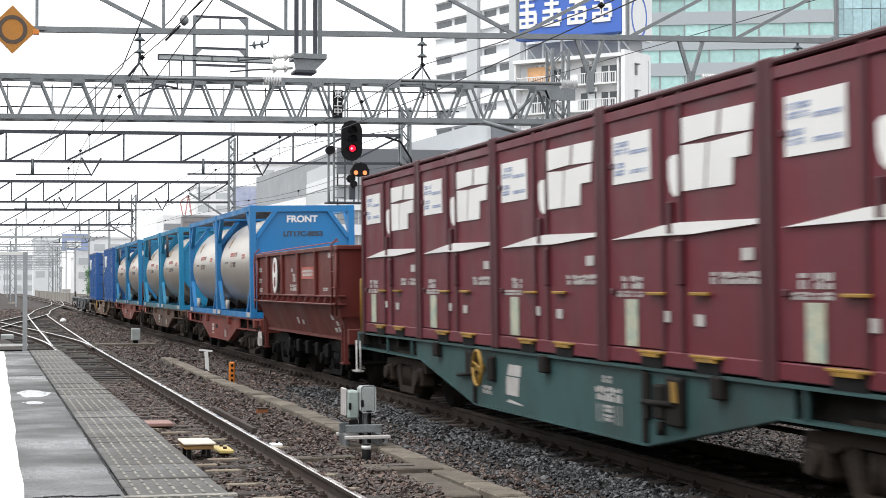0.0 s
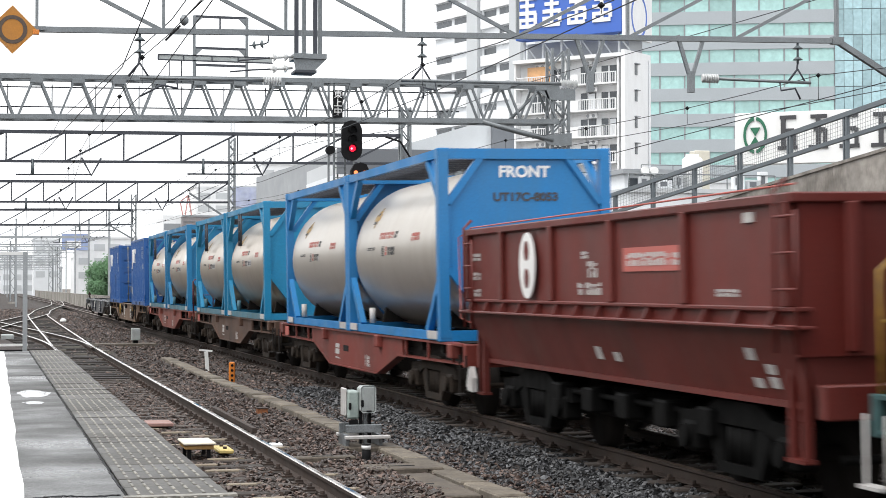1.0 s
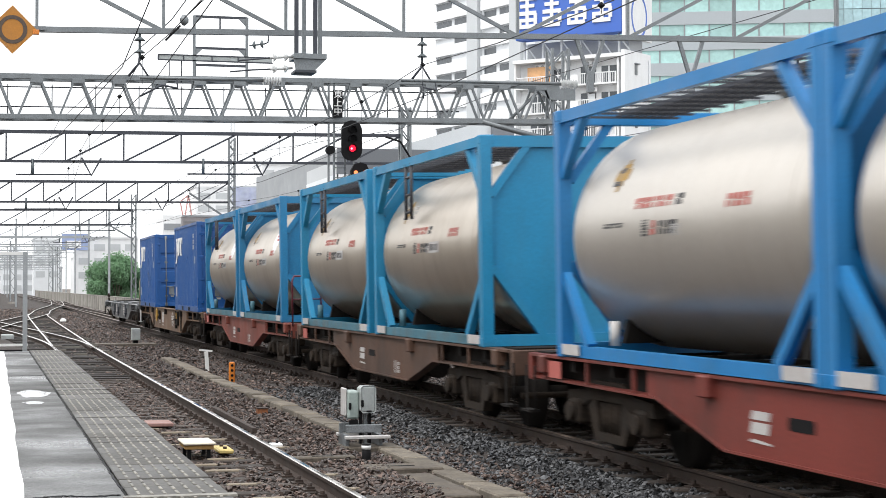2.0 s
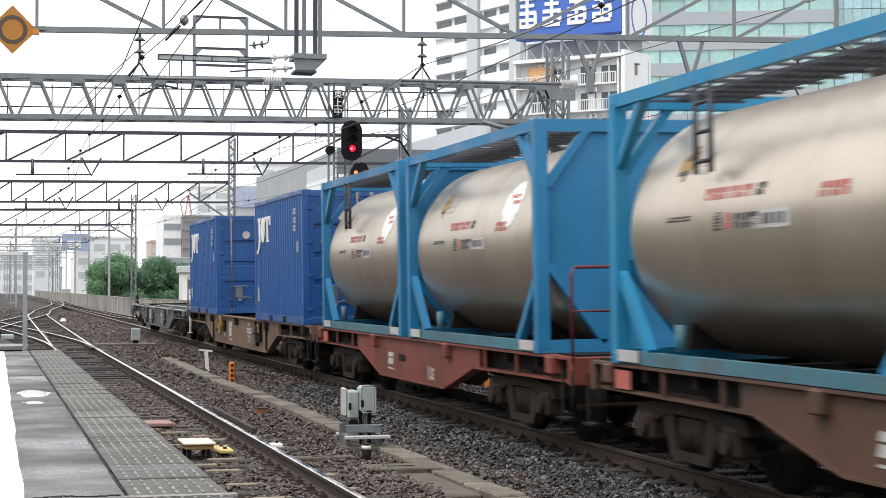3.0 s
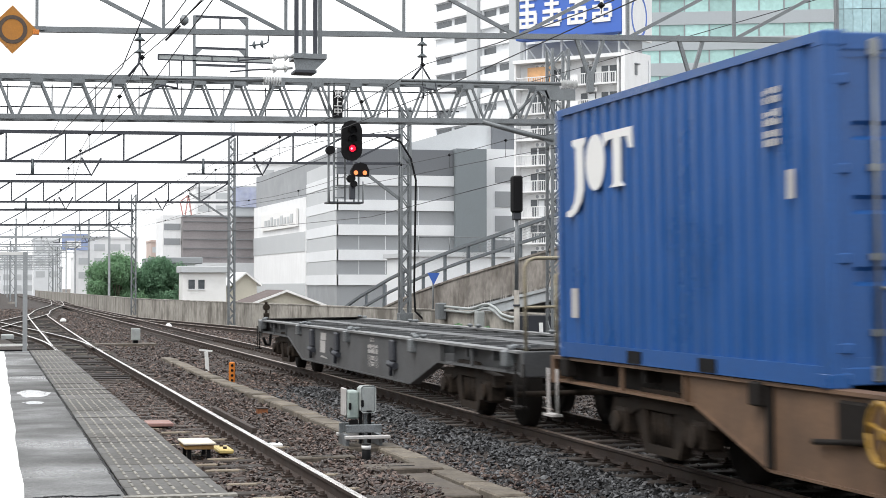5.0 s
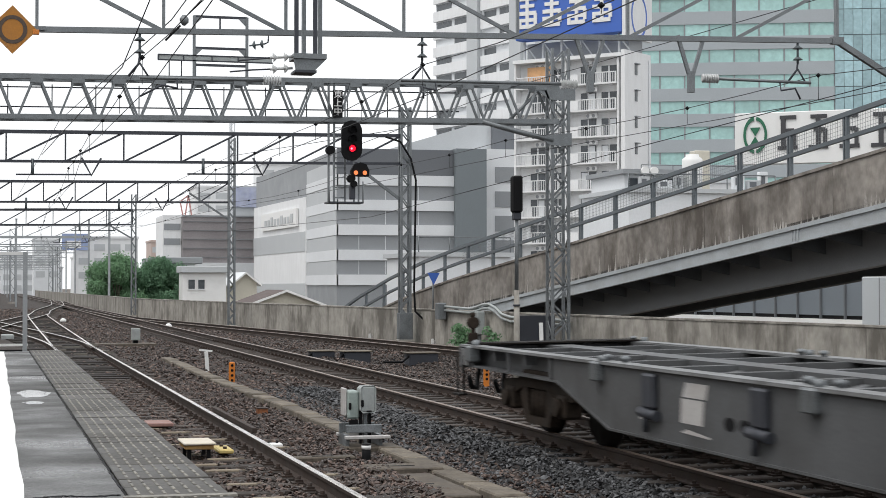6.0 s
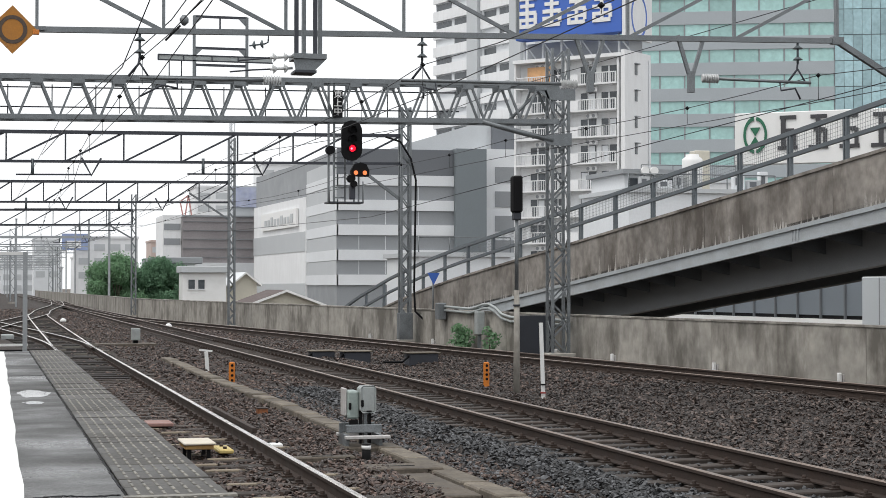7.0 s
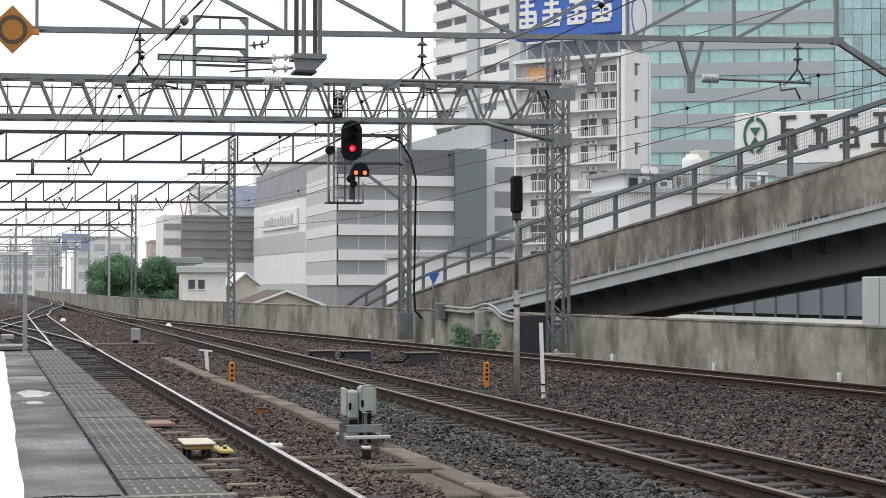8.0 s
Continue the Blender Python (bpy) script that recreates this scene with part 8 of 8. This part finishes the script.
for f in range(13):
    z = 0.6 + f * 4.12
    loc(t, "spandrel", box(bmn(), -6, 29.5, 0.0, 0.4, z + 2.05, z + 4.12), office_grey)
    for k in range(9):
        x = -6 + k * 3.95
        loc(t, "window_pane", box(bmn(), x + 0.12, min(x + 3.83, 29.4), 0.22, 0.3, z + 0.02, z + 2.05), glass_teal)
        if k < 9:
            loc(t, "mullion", box(bmn(), x - 0.10, x + 0.12, 0.1, 0.36, z, z + 2.05), wall_grey)
for k in range(6):
    for f in range(13):
        loc(t, "curtain_pane", box(bmn(), 29.6 + k * 1.42, 30.95 + k * 1.42, -0.1 + k * 0.0, 0.1, 0.6 + f * 4.12, 4.6 + f * 4.12), glass_blue)
loc(t, "curtain_frame", box(bmn(), 29.5, 38.2, 0.12, 3, BASE, 62), wall_grey)
loc(t, "core_tower", box(bmn(), 38.3, 50, -1, 12, BASE, 62), wall_white)
for f in range(8):
    loc(t, "core_window", box(bmn(), 40, 44, -1.05, -0.98, 8 + f * 6, 11.5 + f * 6), glass_dark)

# tall tower with oblique white bands
t = thing("residential_tower", "tall white residential tower with dark window strips", "building", m=pose(82.9, 318, 0, 0, 0, -73))
loc(t, "wall", box(bmn(), -2, 31, 0.6, 14, BASE, 70), wall_pale)
for f in range(20):
    z = 1 + f * 3.4
    for x0, x1 in ((-2, 10.5), (14.5, 24.5)):
        loc(t, "spandrel", box(bmn(), x0, x1, 0.0, 0.6, z, z + 1.9), wall_white)
        for k in range(2):
            a = x0 + k * (x1 - x0) / 2
            if (f + k) % 3 != 1:
                loc(t, "window_strip", box(bmn(), a + 0.6, a + (x1 - x0) / 2 - 0.6, 0.5, 0.58, z + 2.0, z + 3.2), glass_dark)
for x in (10.6, 24.6):
    loc(t, "column", box(bmn(), x, x + 3.6, -0.5, 1, BASE, 70), wall_mid)

# banded hall with a long oblique side
t = thing("banded_hall", "large hall clad in grey and white horizontal bands", "building")
cor = [(49.8, 250), (72.3, 250), (72.3, 300), (52, 330), (48.5, 320), (50.3, 277)]
loc(t, "wall", prism(bmn(), cor, "z", BASE, 21.9), wall_grey)
loc(t, "roof_block", prism(bmn(), [(76.5, 260), (82, 260), (82, 299), (76.5, 299)], "z", BASE, 26.9), wall_dark)
loc(t, "roof_slope", prism(bmn(), [(57, 21.95), (73.5, 27.0), (82, 26.6), (82, 21.95)], "y", 261.0, 300), wall_mid)
loc(t, "slate_tower", box(bmn(), 67.5, 72.2, 248.6, 252, BASE, 22.2), wall_slate)
loc(t, "top_band", box(bmn(), 49.75, 67.4, 249.8, 250.2, 18.2, 22.0), wall_dark)
for k, z in enumerate((16.6, 12.9, 9.25, 5.55, 1.9)):
    loc(t, "white_band", box(bmn(), 49.7, 67.45, 249.7, 250.2, z, z + 1.55), wall_pale)
    loc(t, "side_band", prism(bmn(), [(49.6, 249.7), (49.9, 249.7), (50.4, 277), (50.1, 277)], "z", z, z + 1.55), wall_pale)
    loc(t, "side_panel", prism(bmn(), [(49.66, 250.1), (49.85, 250.1), (50.35, 277), (50.16, 277)], "z", z + 1.56, z + 3.6), wall_mid)
    for x in (53, 57, 62):
        loc(t, "panel_joint", box(bmn(), x, x + 0.08, 249.93, 250.02, z + 1.6, z + 3.6), wall_pale)
loc(t, "side_wing", prism(bmn(), [(50.0, 277), (51.5, 277), (50, 321), (48.2, 321)], "z", BASE, 16.2), wall_white)
for z0, z1 in ((7.4, 10.6), (-1, 2.2)):
    loc(t, "wing_band", prism(bmn(), [(49.90, 277.2), (50.02, 277.2), (48.24, 320.8), (48.10, 320.8)], "z", z0, z1), wall_mid)
sb = loc(t, "wing_sign", prism(bmn(), [(49.3, 282), (49.7, 282), (48.6, 312), (48.2, 312)], "z", 11.6, 14.6), M["white_paint"], "white sign board with grey bars")
for k in range(9):
    a = 284.5 + k * 2.8
    xa = 49.26 - (a - 282) * 1.1 / 30
    loc(sb, "sign_bar", prism(bmn(), [(xa - 0.05, a), (xa + 0.02, a), (xa + 0.02 - 0.07, a + 1.8), (xa - 0.05 - 0.07, a + 1.8)], "z", 12.3, 13.4 + 0.4 * (k % 3 == 0)), wall_mid)
loc(t, "annex", box(bmn(), 72.3, 86, 252, 290, BASE, 22.5), wall_pale)
for k in range(5):
    loc(t, "annex_panel", box(bmn(), 74.5, 86, 251.9, 252.0, 2.6 + k * 3.7, 5.0 + k * 3.7), wall_grey)

# dark building with pale sides, its roof boards, and the pale ones behind
t = thing("screened_building", "building wrapped in brown mesh lightened for haze, pale ends", "building")
# The mesh colour is lightened to stand for haze.
loc(t, "mesh_wrap", box(bmn(), 36, 50.5, 330, 350, 6.2, 14.9), mat("mesh_brown_hazed", (0.28, 0.26, 0.265), 0.9, var=0.2, scale=0.3, fine=4, bump=0.1))
loc(t, "wall", box(bmn(), 36, 51, 329, 352, BASE, 6.2), wall_pale)
loc(t, "end_block", box(bmn(), 32.4, 35.9, 331, 345, BASE, 15.2), wall_white)
for z in (12.4, 9.6):
    loc(t, "end_window", box(bmn(), 32.6, 35.7, 330.9, 331.0, z, z + 1.2), wall_grey)
for k in range(5):
    loc(t, "scaffold_bar", box(bmn(), 36, 50.5, 329.8, 330.0, 7.2 + k * 1.7, 7.28 + k * 1.7), wall_grey)
loc(t, "roof_rim", box(bmn(), 35.9, 50.6, 329.8, 350, 14.9, 15.2), wall_grey)
t = thing("billboard", "pale blue rooftop board with a white patch", "billboard")
loc(t, "panel", box(bmn(), 15.6, 21.4, 376, 376.3, 9.4, 12.9), mat("board_pale_blue", (0.30, 0.37, 0.58), 0.6, var=0.15, scale=0.4, fine=1, bump=0))
loc(t, "patch", box(bmn(), 16.6, 19.6, 375.9, 375.99, 9.8, 11.4), wall_white)
loc(t, "post", box(bmn(), 18.2, 18.6, 376.4, 376.8, BASE, 12.5), wall_mid)
t = thing("billboard", "pale rooftop billboard with blue and violet panels", "billboard")
loc(t, "panel", box(bmn(), 47.5, 55, 345, 345.3, 17.5, 21.5), mat("poster_pale", (0.42, 0.45, 0.56), 0.6, var=0.2, scale=0.4, fine=1, bump=0, dirt=(0.25, 0.28, 0.55), dirt_amt=0.7))
loc(t, "frame", box(bmn(), 47.2, 55.3, 345.4, 345.8, 10, 21.8), wall_mid)
t = thing("crane", "red lattice tower crane above the roofs", "crane")
for p, q in (((37.5, 340, 15), (38.2, 340, 19.5)), ((38.9, 340, 15), (38.2, 340, 19.5)), ((37.2, 340, 15.2), (36.6, 340, 18.2)), ((38.2, 340, 19.5), (36.6, 340, 18.2))):
    loc(t, "strut", beam(bmn(), p, q, 0.25, 0.25), mat("crane_red", (0.5, 0.25, 0.23), 0.6, bump=0.02) if "crane_red" not in bpy.data.materials else bpy.data.materials["crane_red"])
# Haze is put into the tower's pale wall colour.
t = thing("radio_tower", "slim lattice radio tower painted pale for haze", "tower")
for dx, dy in ((-0.6, 0), (0.6, 0), (0, 0.9)):
    loc(t, "leg", beam(bmn(), (44 + dx, 320 + dy, BASE), (44 + dx * 0.7, 320 + dy, 32.5), 0.22, 0.22), wall_pale)
bm = bmn()
for k in range(28):
    s = 1 if k % 2 else -1
    beam(bm, (44 - 0.55 * s, 320, k * 1.15), (44 + 0.55 * s, 320, k * 1.15 + 1.15), 0.12, 0.12)
tagged(loc(t, "lacing", bm, wall_pale), kind="stuff")
# Windows use the mid-grey panel colour, paled for haze.
for i, (x0, x1, y, h, m) in enumerate(((18.8, 31.9, 380, 12.0, wall_white), (11, 17, 420, 12.5, wall_pale), (39.3, 42.6, 430, 12.6, wall_pink), (22, 34, 460, 9, wall_white), (1, 9, 520, 9, wall_pale), (47.7, 56, 410, 25, wall_white), (62, 78, 400, 30, wall_white), (-3, 4, 600, 13, wall_pale))):
    t = thing("distant_building", "distant pale building with rows of windows", "building", "distant buildings")
    loc(t, "wall", box(bmn(), x0, x1, y, y + 14, BASE, h), m)
    loc(t, "parapet", box(bmn(), x0 - 0.2, x1 + 0.2, y - 0.2, y + 14.2, h, h + 0.5), m)
    nz = int((h - 1) / 3)
    nx = max(2, int((x1 - x0) / 3.2))
    for a in range(nz):
        for b in range(nx):
            xx = x0 + (b + 0.15) * (x1 - x0) / nx
            loc(t, "window", box(bmn(), xx, xx + 0.7 * (x1 - x0) / nx, y - 0.06, y + 0.04, h - 2.6 - a * 3, h - 1.2 - a * 3), wall_mid)


def house(x, y, w, d, z_e, z_r, wallm, roofm, label, wins=()):
    t = thing("house", label, "house", "houses behind the wall")
    part("wall", box(bmn(), x, x + w, y, y + d, BASE, z_e), wallm, t)
    part("gable", prism(bmn(), [(x, z_e), (x + w, z_e), (x + w / 2, z_r - 0.1)], "y", y, y + d), wallm, t)
    e = 0.4
    for s in (-1, 1):
        xe = x + w / 2 + s * (w / 2 + e)
        ze = z_e - (z_r - z_e) * e / (w / 2)
        part("roof", prism(bmn(), [(x + w / 2, z_r), (xe, ze), (xe, ze - 0.14), (x + w / 2, z_r - 0.14)], "y", y - e, y + d + e), roofm, t)
        part("barge_board", prism(bmn(), [(x + w / 2, z_r + 0.02), (xe, ze + 0.02), (xe, ze - 0.16), (x + w / 2, z_r - 0.16)], "y", y - e - 0.05, y - e), M["white_paint"], t)
    for a, b, c, f in wins:
        w_ = part("window", box(bmn(), a, b, y - 0.05, y + 0.03, c, f), glass_dark, t)
        part("window_frame", box(bmn(), (a + b) / 2 - 0.03, (a + b) / 2 + 0.03, y - 0.08, y - 0.04, c, f), M["white_paint"], w_)
    return t


house(19.6, 132, 5.4, 9, 0.45, 1.45, wall_cream, roof_dark, "low cream house with brown gable roof and white eaves")
house(22.2, 160, 2.1, 8, 2.2, 3.05, wall_cream, wall_pale, "small cream gabled house")
t = thing("house", "white two-storey house with flat grey roof and small windows", "house", "houses behind the wall")
part("wall", box(bmn(), 16.6, 20.4, 152, 155, BASE, 2.9), M["white_paint"], t)
part("roof", box(bmn(), 16.4, 20.8, 151.6, 155.3, 2.9, 3.5, 0.05), wall_mid, t)
for x in (17.1, 17.95):
    w_ = part("window", box(bmn(), x, x + 0.55, 151.93, 152.02, 1.5, 2.3), glass_dark, t)
    part("window_sill", box(bmn(), x - 0.05, x + 0.6, 151.88, 151.98, 1.42, 1.5), wall_pale, t)
t = thing("house", "grey house with dark flat roof beside the trees", "house", "houses behind the wall")
part("wall", box(bmn(), 15.8, 19.5, 168, 176, BASE, 3.9), wall_pale, t)
part("roof", box(bmn(), 15.2, 20.2, 167.5, 176.5, 3.9, 4.5, 0.05), wall_grey, t)

# roofs and the white sign seen over the ramp
t = thing("rooftop_sign", "white company sign with green emblem and dark plain shapes", "sign", m=pose(28.0, 62.0, 0, 0, 0, -38))
brd = part("board", box(bmn(), 0, 12.5, 0, 0.3, 6.4, 8.4, 0.03), M["white_paint"], t)
green = mat("emblem_green", (0.02, 0.14, 0.075), 0.5, bump=0.02)
bm = bmn()
for k in range(26):
    if k in (6, 19):
        continue
    a0, a1 = 2 * math.pi * k / 26, 2 * math.pi * (k + 1) / 26
    prism(bm, [(0.80 + 0.46 * r * math.cos(a), 7.54 + 0.71 * r * math.sin(a)) for r, a in ((1.0, a0), (1.0, a1), (0.80, a1), (0.80, a0))], "y", -0.05, -0.004)
part("emblem", bm, green, brd, "green oval ring emblem")
bm = prism(bmn(), [(0.60, 7.83), (1.0, 7.83), (0.80, 7.50)], "y", -0.05, -0.004)
prism(bm, [(0.60, 7.16), (1.0, 7.16), (0.80, 7.48)], "y", -0.05, -0.004)
part("emblem_core", bm, green, brd)
dk = mat("sign_charcoal", (0.05, 0.05, 0.055), 0.5, bump=0.02)
for k in range(4):
    x, z = 1.68 + k * 1.17, 6.95
    bm = bmn()
    for x0, x1, z0, z1 in ((0.08, 0.70, 1.16, 1.30), (0.20, 0.62, 0.66, 0.80), (0.0, 0.74, 0.0, 0.14)):
        box(bm, x + x0, x + x1, -0.06, -0.004, z + z0, z + z1)
    box(bm, x + 0.28 - 0.16 * (k % 2 == 0), x + 0.46 - 0.16 * (k % 2 == 0), -0.07, -0.005, z + 0.08, z + 1.24)
    box(bm, x + 0.56, x + 0.70, -0.07, -0.005, z + 0.1, z + 0.75)
    part("sign_shape", bm, dk, brd, "dark plain raised shape")
part("support", box(bmn(), 6.0, 12.0, 0.4, 1.2, BASE, 7.9), wall_mid, t)
for i, (x0, x1, y, h, m) in enumerate(((36.2, 45.5, 95, 7.2, wall_pale), (40.5, 47, 104, 8.4, wall_white), (23.6, 29, 95, 3.4, wall_pale))):
    t = thing("low_building", "low pale rooftop building behind the road ramp", "building", "low buildings behind the ramp")
    part("wall", box(bmn(), x0, x1, y, y + 8, BASE, h), m, t)
    part("roof", box(bmn(), x0 - 0.2, x1 + 0.2, y - 0.2, y + 8.2, h, h + 0.25), wall_mid, t)
    for k in range(4):
        part("roof_rail_post", rod(bmn(), (x0 + k * (x1 - x0) / 3, y, h + 0.2), (x0 + k * (x1 - x0) / 3, y, h + 1.1), 0.04, 6), M["galv"], t)
    part("roof_rail", rod(bmn(), (x0, y, h + 1.1), (x1, y, h + 1.1), 0.04, 6), M["galv"], t)
t = thing("rooftop_house", "pale rooftop storey with dark eaves and small windows behind the ramp", "building")
part("wall", box(bmn(), 36.4, 39.9, 96.2, 102, 7.2, 8.35), wall_pale, t)
part("roof_slab", box(bmn(), 36.1, 40.1, 95.7, 102.2, 8.35, 8.62), wall_grey, t)
for k in range(4):
    part("window", box(bmn(), 36.7 + k * 0.8, 37.2 + k * 0.8, 96.12, 96.2, 7.5, 8.1), glass_dark, t)
for k, (x, w, h) in enumerate(((37.0, 0.6, 0.7), (38.1, 0.9, 0.5), (39.2, 0.5, 0.8), (42.9, 0.7, 0.9), (43.8, 0.9, 0.6), (44.6, 0.5, 1.1))):
    t = thing("roof_unit", "small grey and white plant unit on a roof", "air conditioner", "plant units on a roof")
    part("case", box(bmn(), x, x + w, 95.15, 95.6, 7.45, 7.45 + h, 0.03), wall_pale if k % 2 else wall_mid, t)
    part("grille", box(bmn(), x + w * 0.15, x + w * 0.6, 95.11, 95.15, 7.45 + h * 0.3, 7.45 + h * 0.8), wall_dark, t)
t = thing("water_tank", "white rooftop water tank with a cream box", "water tank")
part("tank_body", lathe(bmn(), [(0.58, 7.4), (0.62, 9.2), (0.60, 9.35), (0.40, 9.50), (0.40, 9.62), (0.05, 9.66)], "z", 20, (40.95, 96.8, 0)), M["white_paint"], t)
part("tank_box", box(bmn(), 41.75, 42.7, 98.2, 99.2, 7.4, 10.0, 0.05), wall_cream, t)
for x in (36.66, 37.23):
    t = thing("flood_lamp", "round white flood lamp on a thin pole", "lamp", "flood lamps on a roof")
    part("pole", rod(bmn(), (x + 0.7, 95.5, 7.4), (x + 0.7, 95.5, 8.5), 0.05, 6), M["galv"], t)
    part("dish", rod(bmn(), (x + 0.7, 95.45, 8.5), (x + 0.7, 95.25, 8.5), 0.24, 14), M["white_paint"], t)
t = thing("road_sign", "blue triangular road sign beside the ramp", "road sign")
part("plate", prism(bmn(), [(15.72, 2.22), (16.18, 2.22), (15.95, 1.78)], "y", 61.9, 61.93), sign_blue, t)
part("post", rod(bmn(), (15.95, 62, 0.4), (15.95, 62, 2.2), 0.03, 8), M["galv"], t)


def far_block(x, y, w, d, h, floors, bays, wallm, label):
    """A plain distant building: wall, roof slab, plant room, window strips paled for haze."""
    t = thing("office_building", label, "building", "pale buildings far along the line")
    part("wall", box(bmn(), x, x + w, y, y + d, BASE, h), wallm, t)
    part("roof", box(bmn(), x - 0.3, x + w + 0.3, y - 0.3, y + d, h, h + 0.5), wall_mid, t)
    part("plant_room", box(bmn(), x + w * 0.3, x + w * 0.6, y + 2, y + d - 1, h + 0.5, h + 2.6), wallm, t)
    fh = (h - 1.0) / floors
    for f in range(floors):
        for k in range(bays):
            a = x + w * (k + 0.18) / bays
            part("window", box(bmn(), a, a + w * 0.64 / bays, y - 0.1, y + 0.05, 0.6 + f * fh, 0.6 + f * fh + fh * 0.5), wall_mid, t)


far_block(4.0, 470, 8.5, 14, 9.5, 3, 3, wall_pale, "pale grey low office building beyond the tracks")
far_block(12.8, 520, 9.0, 14, 7.0, 2, 4, wall_pale, "pale low building beyond the tracks")
far_block(-6.0, 540, 9.5, 14, 12.5, 4, 3, wall_pale, "pale office building with window strips beyond the tracks")

# ---- trees and weeds ----
# Leaf tones lightened for distance haze; the near weeds share leaf_a.
leaf_a = mat("leaf_green", (0.19, 0.33, 0.185), 0.6, var=0.3, scale=1.5, fine=9, bump=0.1)
leaf_b = mat("leaf_deep_green", (0.14, 0.26, 0.155), 0.6, var=0.3, scale=1.5, fine=9, bump=0.1)
bark = mat("bark", (0.10, 0.08, 0.06), 0.9, var=0.3, scale=3, bump=0.4)


for m in (leaf_a, leaf_b):
    # thin leaves let some light through
    nt = m.node_tree
    tl, mx = nt.nodes.new("ShaderNodeBsdfTranslucent"), nt.nodes.new("ShaderNodeMixShader")
    bs = nt.nodes["Principled BSDF"]
    nt.links.new(bs.inputs["Base Color"].links[0].from_socket, tl.inputs["Color"])
    mx.inputs[0].default_value = 0.45
    nt.links.new(bs.outputs[0], mx.inputs[1])
    nt.links.new(tl.outputs[0], mx.inputs[2])
    nt.links.new(mx.outputs[0], nt.nodes["Material Output"].inputs[0])


def leaf_cloud(blobs, count, size, seed):
    """Small bent leaf clumps over several uneven lobes."""
    rng = np.random.default_rng(seed)
    vol = np.array([b[3] ** 2 for b in blobs])
    pick = rng.choice(len(blobs), count, p=vol / vol.sum())
    c = np.array([b[:3] for b in blobs])[pick]
    r = np.array([b[3] for b in blobs])[pick]
    d = rng.normal(size=(count, 3))
    d /= np.linalg.norm(d, axis=1)[:, None]
    p = c + d * (r * rng.uniform(0.1, 1.0, count) ** 0.45)[:, None] * np.array([1, 1, 0.8]) + rng.normal(size=(count, 3)) * (r * 0.16)[:, None]
    u = rng.normal(size=(count, 3))
    u /= np.linalg.norm(u, axis=1)[:, None]
    w = np.cross(u, d + 0.5 * rng.normal(size=(count, 3)))
    w /= np.linalg.norm(w, axis=1)[:, None] + 1e-9
    s = size * rng.uniform(0.6, 1.4, count)[:, None]
    v = np.stack([p - u * s, p + w * s * 0.5 + d * s * 0.15, p + u * s, p - w * s * 0.5 + d * s * 0.15], 1)
    f = np.arange(count * 4).reshape(-1, 4)
    return v.reshape(-1, 3).tolist(), f.tolist()


def tree(x, y, z0, h, r, leaf, seed, label):
    t = thing("tree", label, "tree", "trees behind the wall")
    rng = random.Random(seed)
    bm = rod(bmn(), (x, y, z0), (x + 0.1, y, z0 + h * 0.45), 0.28, 10, 0.18)
    blobs = []
    for k in range(18):
        a = k * 2.4
        rr = r * rng.uniform(0.1, 0.8)
        zz = z0 + h * rng.uniform(0.40, 0.84)
        q = (x + rr * math.cos(a), y + rr * math.sin(a), zz)
        rod(bm, (x + 0.1, y, z0 + h * 0.4), q, 0.10, 6, 0.03)
        blobs.append((*q, r * rng.uniform(0.22, 0.46)))
    blobs.append((x, y, z0 + h - r * 0.42, r * 0.45))
    part("trunk", bm, bark, t)
    v, f = leaf_cloud(blobs, 36000, 0.13, seed)
    me = bpy.data.meshes.new("crown")
    me.from_pydata(v, [], f)
    me.materials.append(leaf)
    ob = new("crown", me)
    ob.parent = t
    tagged(ob, kind="stuff")


tree(11.9, 165, BASE, 9.4, 2.9, leaf_a, 1, "round leafy green tree behind the wall")
tree(16.0, 167, BASE, 9.1, 2.8, leaf_b, 2, "dark green leafy tree behind the wall")
tree(18.0, 163, BASE, 6.6, 1.6, leaf_b, 3, "small dark green tree beside a house")
for x, y, s, n, m in ((wall_x(50.3, -0.5), 50.3, 0.34, 420, leaf_a), (wall_x(48.0, -0.5), 48.0, 0.26, 150, leaf_a), (14.25, 24.6, 0.2, 70, leaf_a)):
    t = thing("weed", "green weeds growing in the ballast by the wall", "weed", "weeds by the wall")
    v, f = leaf_cloud([(x, y, 0.05, s), (x + 0.15, y + 0.1, 0.25, s * 0.8), (x - 0.1, y, 0.42, s * 0.6)], n, 0.07, int(y))
    me = bpy.data.meshes.new("leaves")
    me.from_pydata(v, [], f)
    me.materials.append(m)
    ob = new("leaves", me)
    ob.parent = t
    tagged(ob, kind="stuff")
    part("stem", rod(bmn(), (x, y, -0.25), (x, y, 0.3), 0.015, 5), bark, t)


# ---- everything that moves ----
def motions():
    for ob, s in MOVERS:
        walk(ob, run_rows(s))
    turn = math.degrees(SPEED / WHEEL_R) / FPS
    for ob, dy in WHEELS:
        walk(ob, [(k / FPS, pose(0, dy, WHEEL_R, (k * turn) % 360, 0, 0)) for k in range(8 * FPS + 1)])


motions()
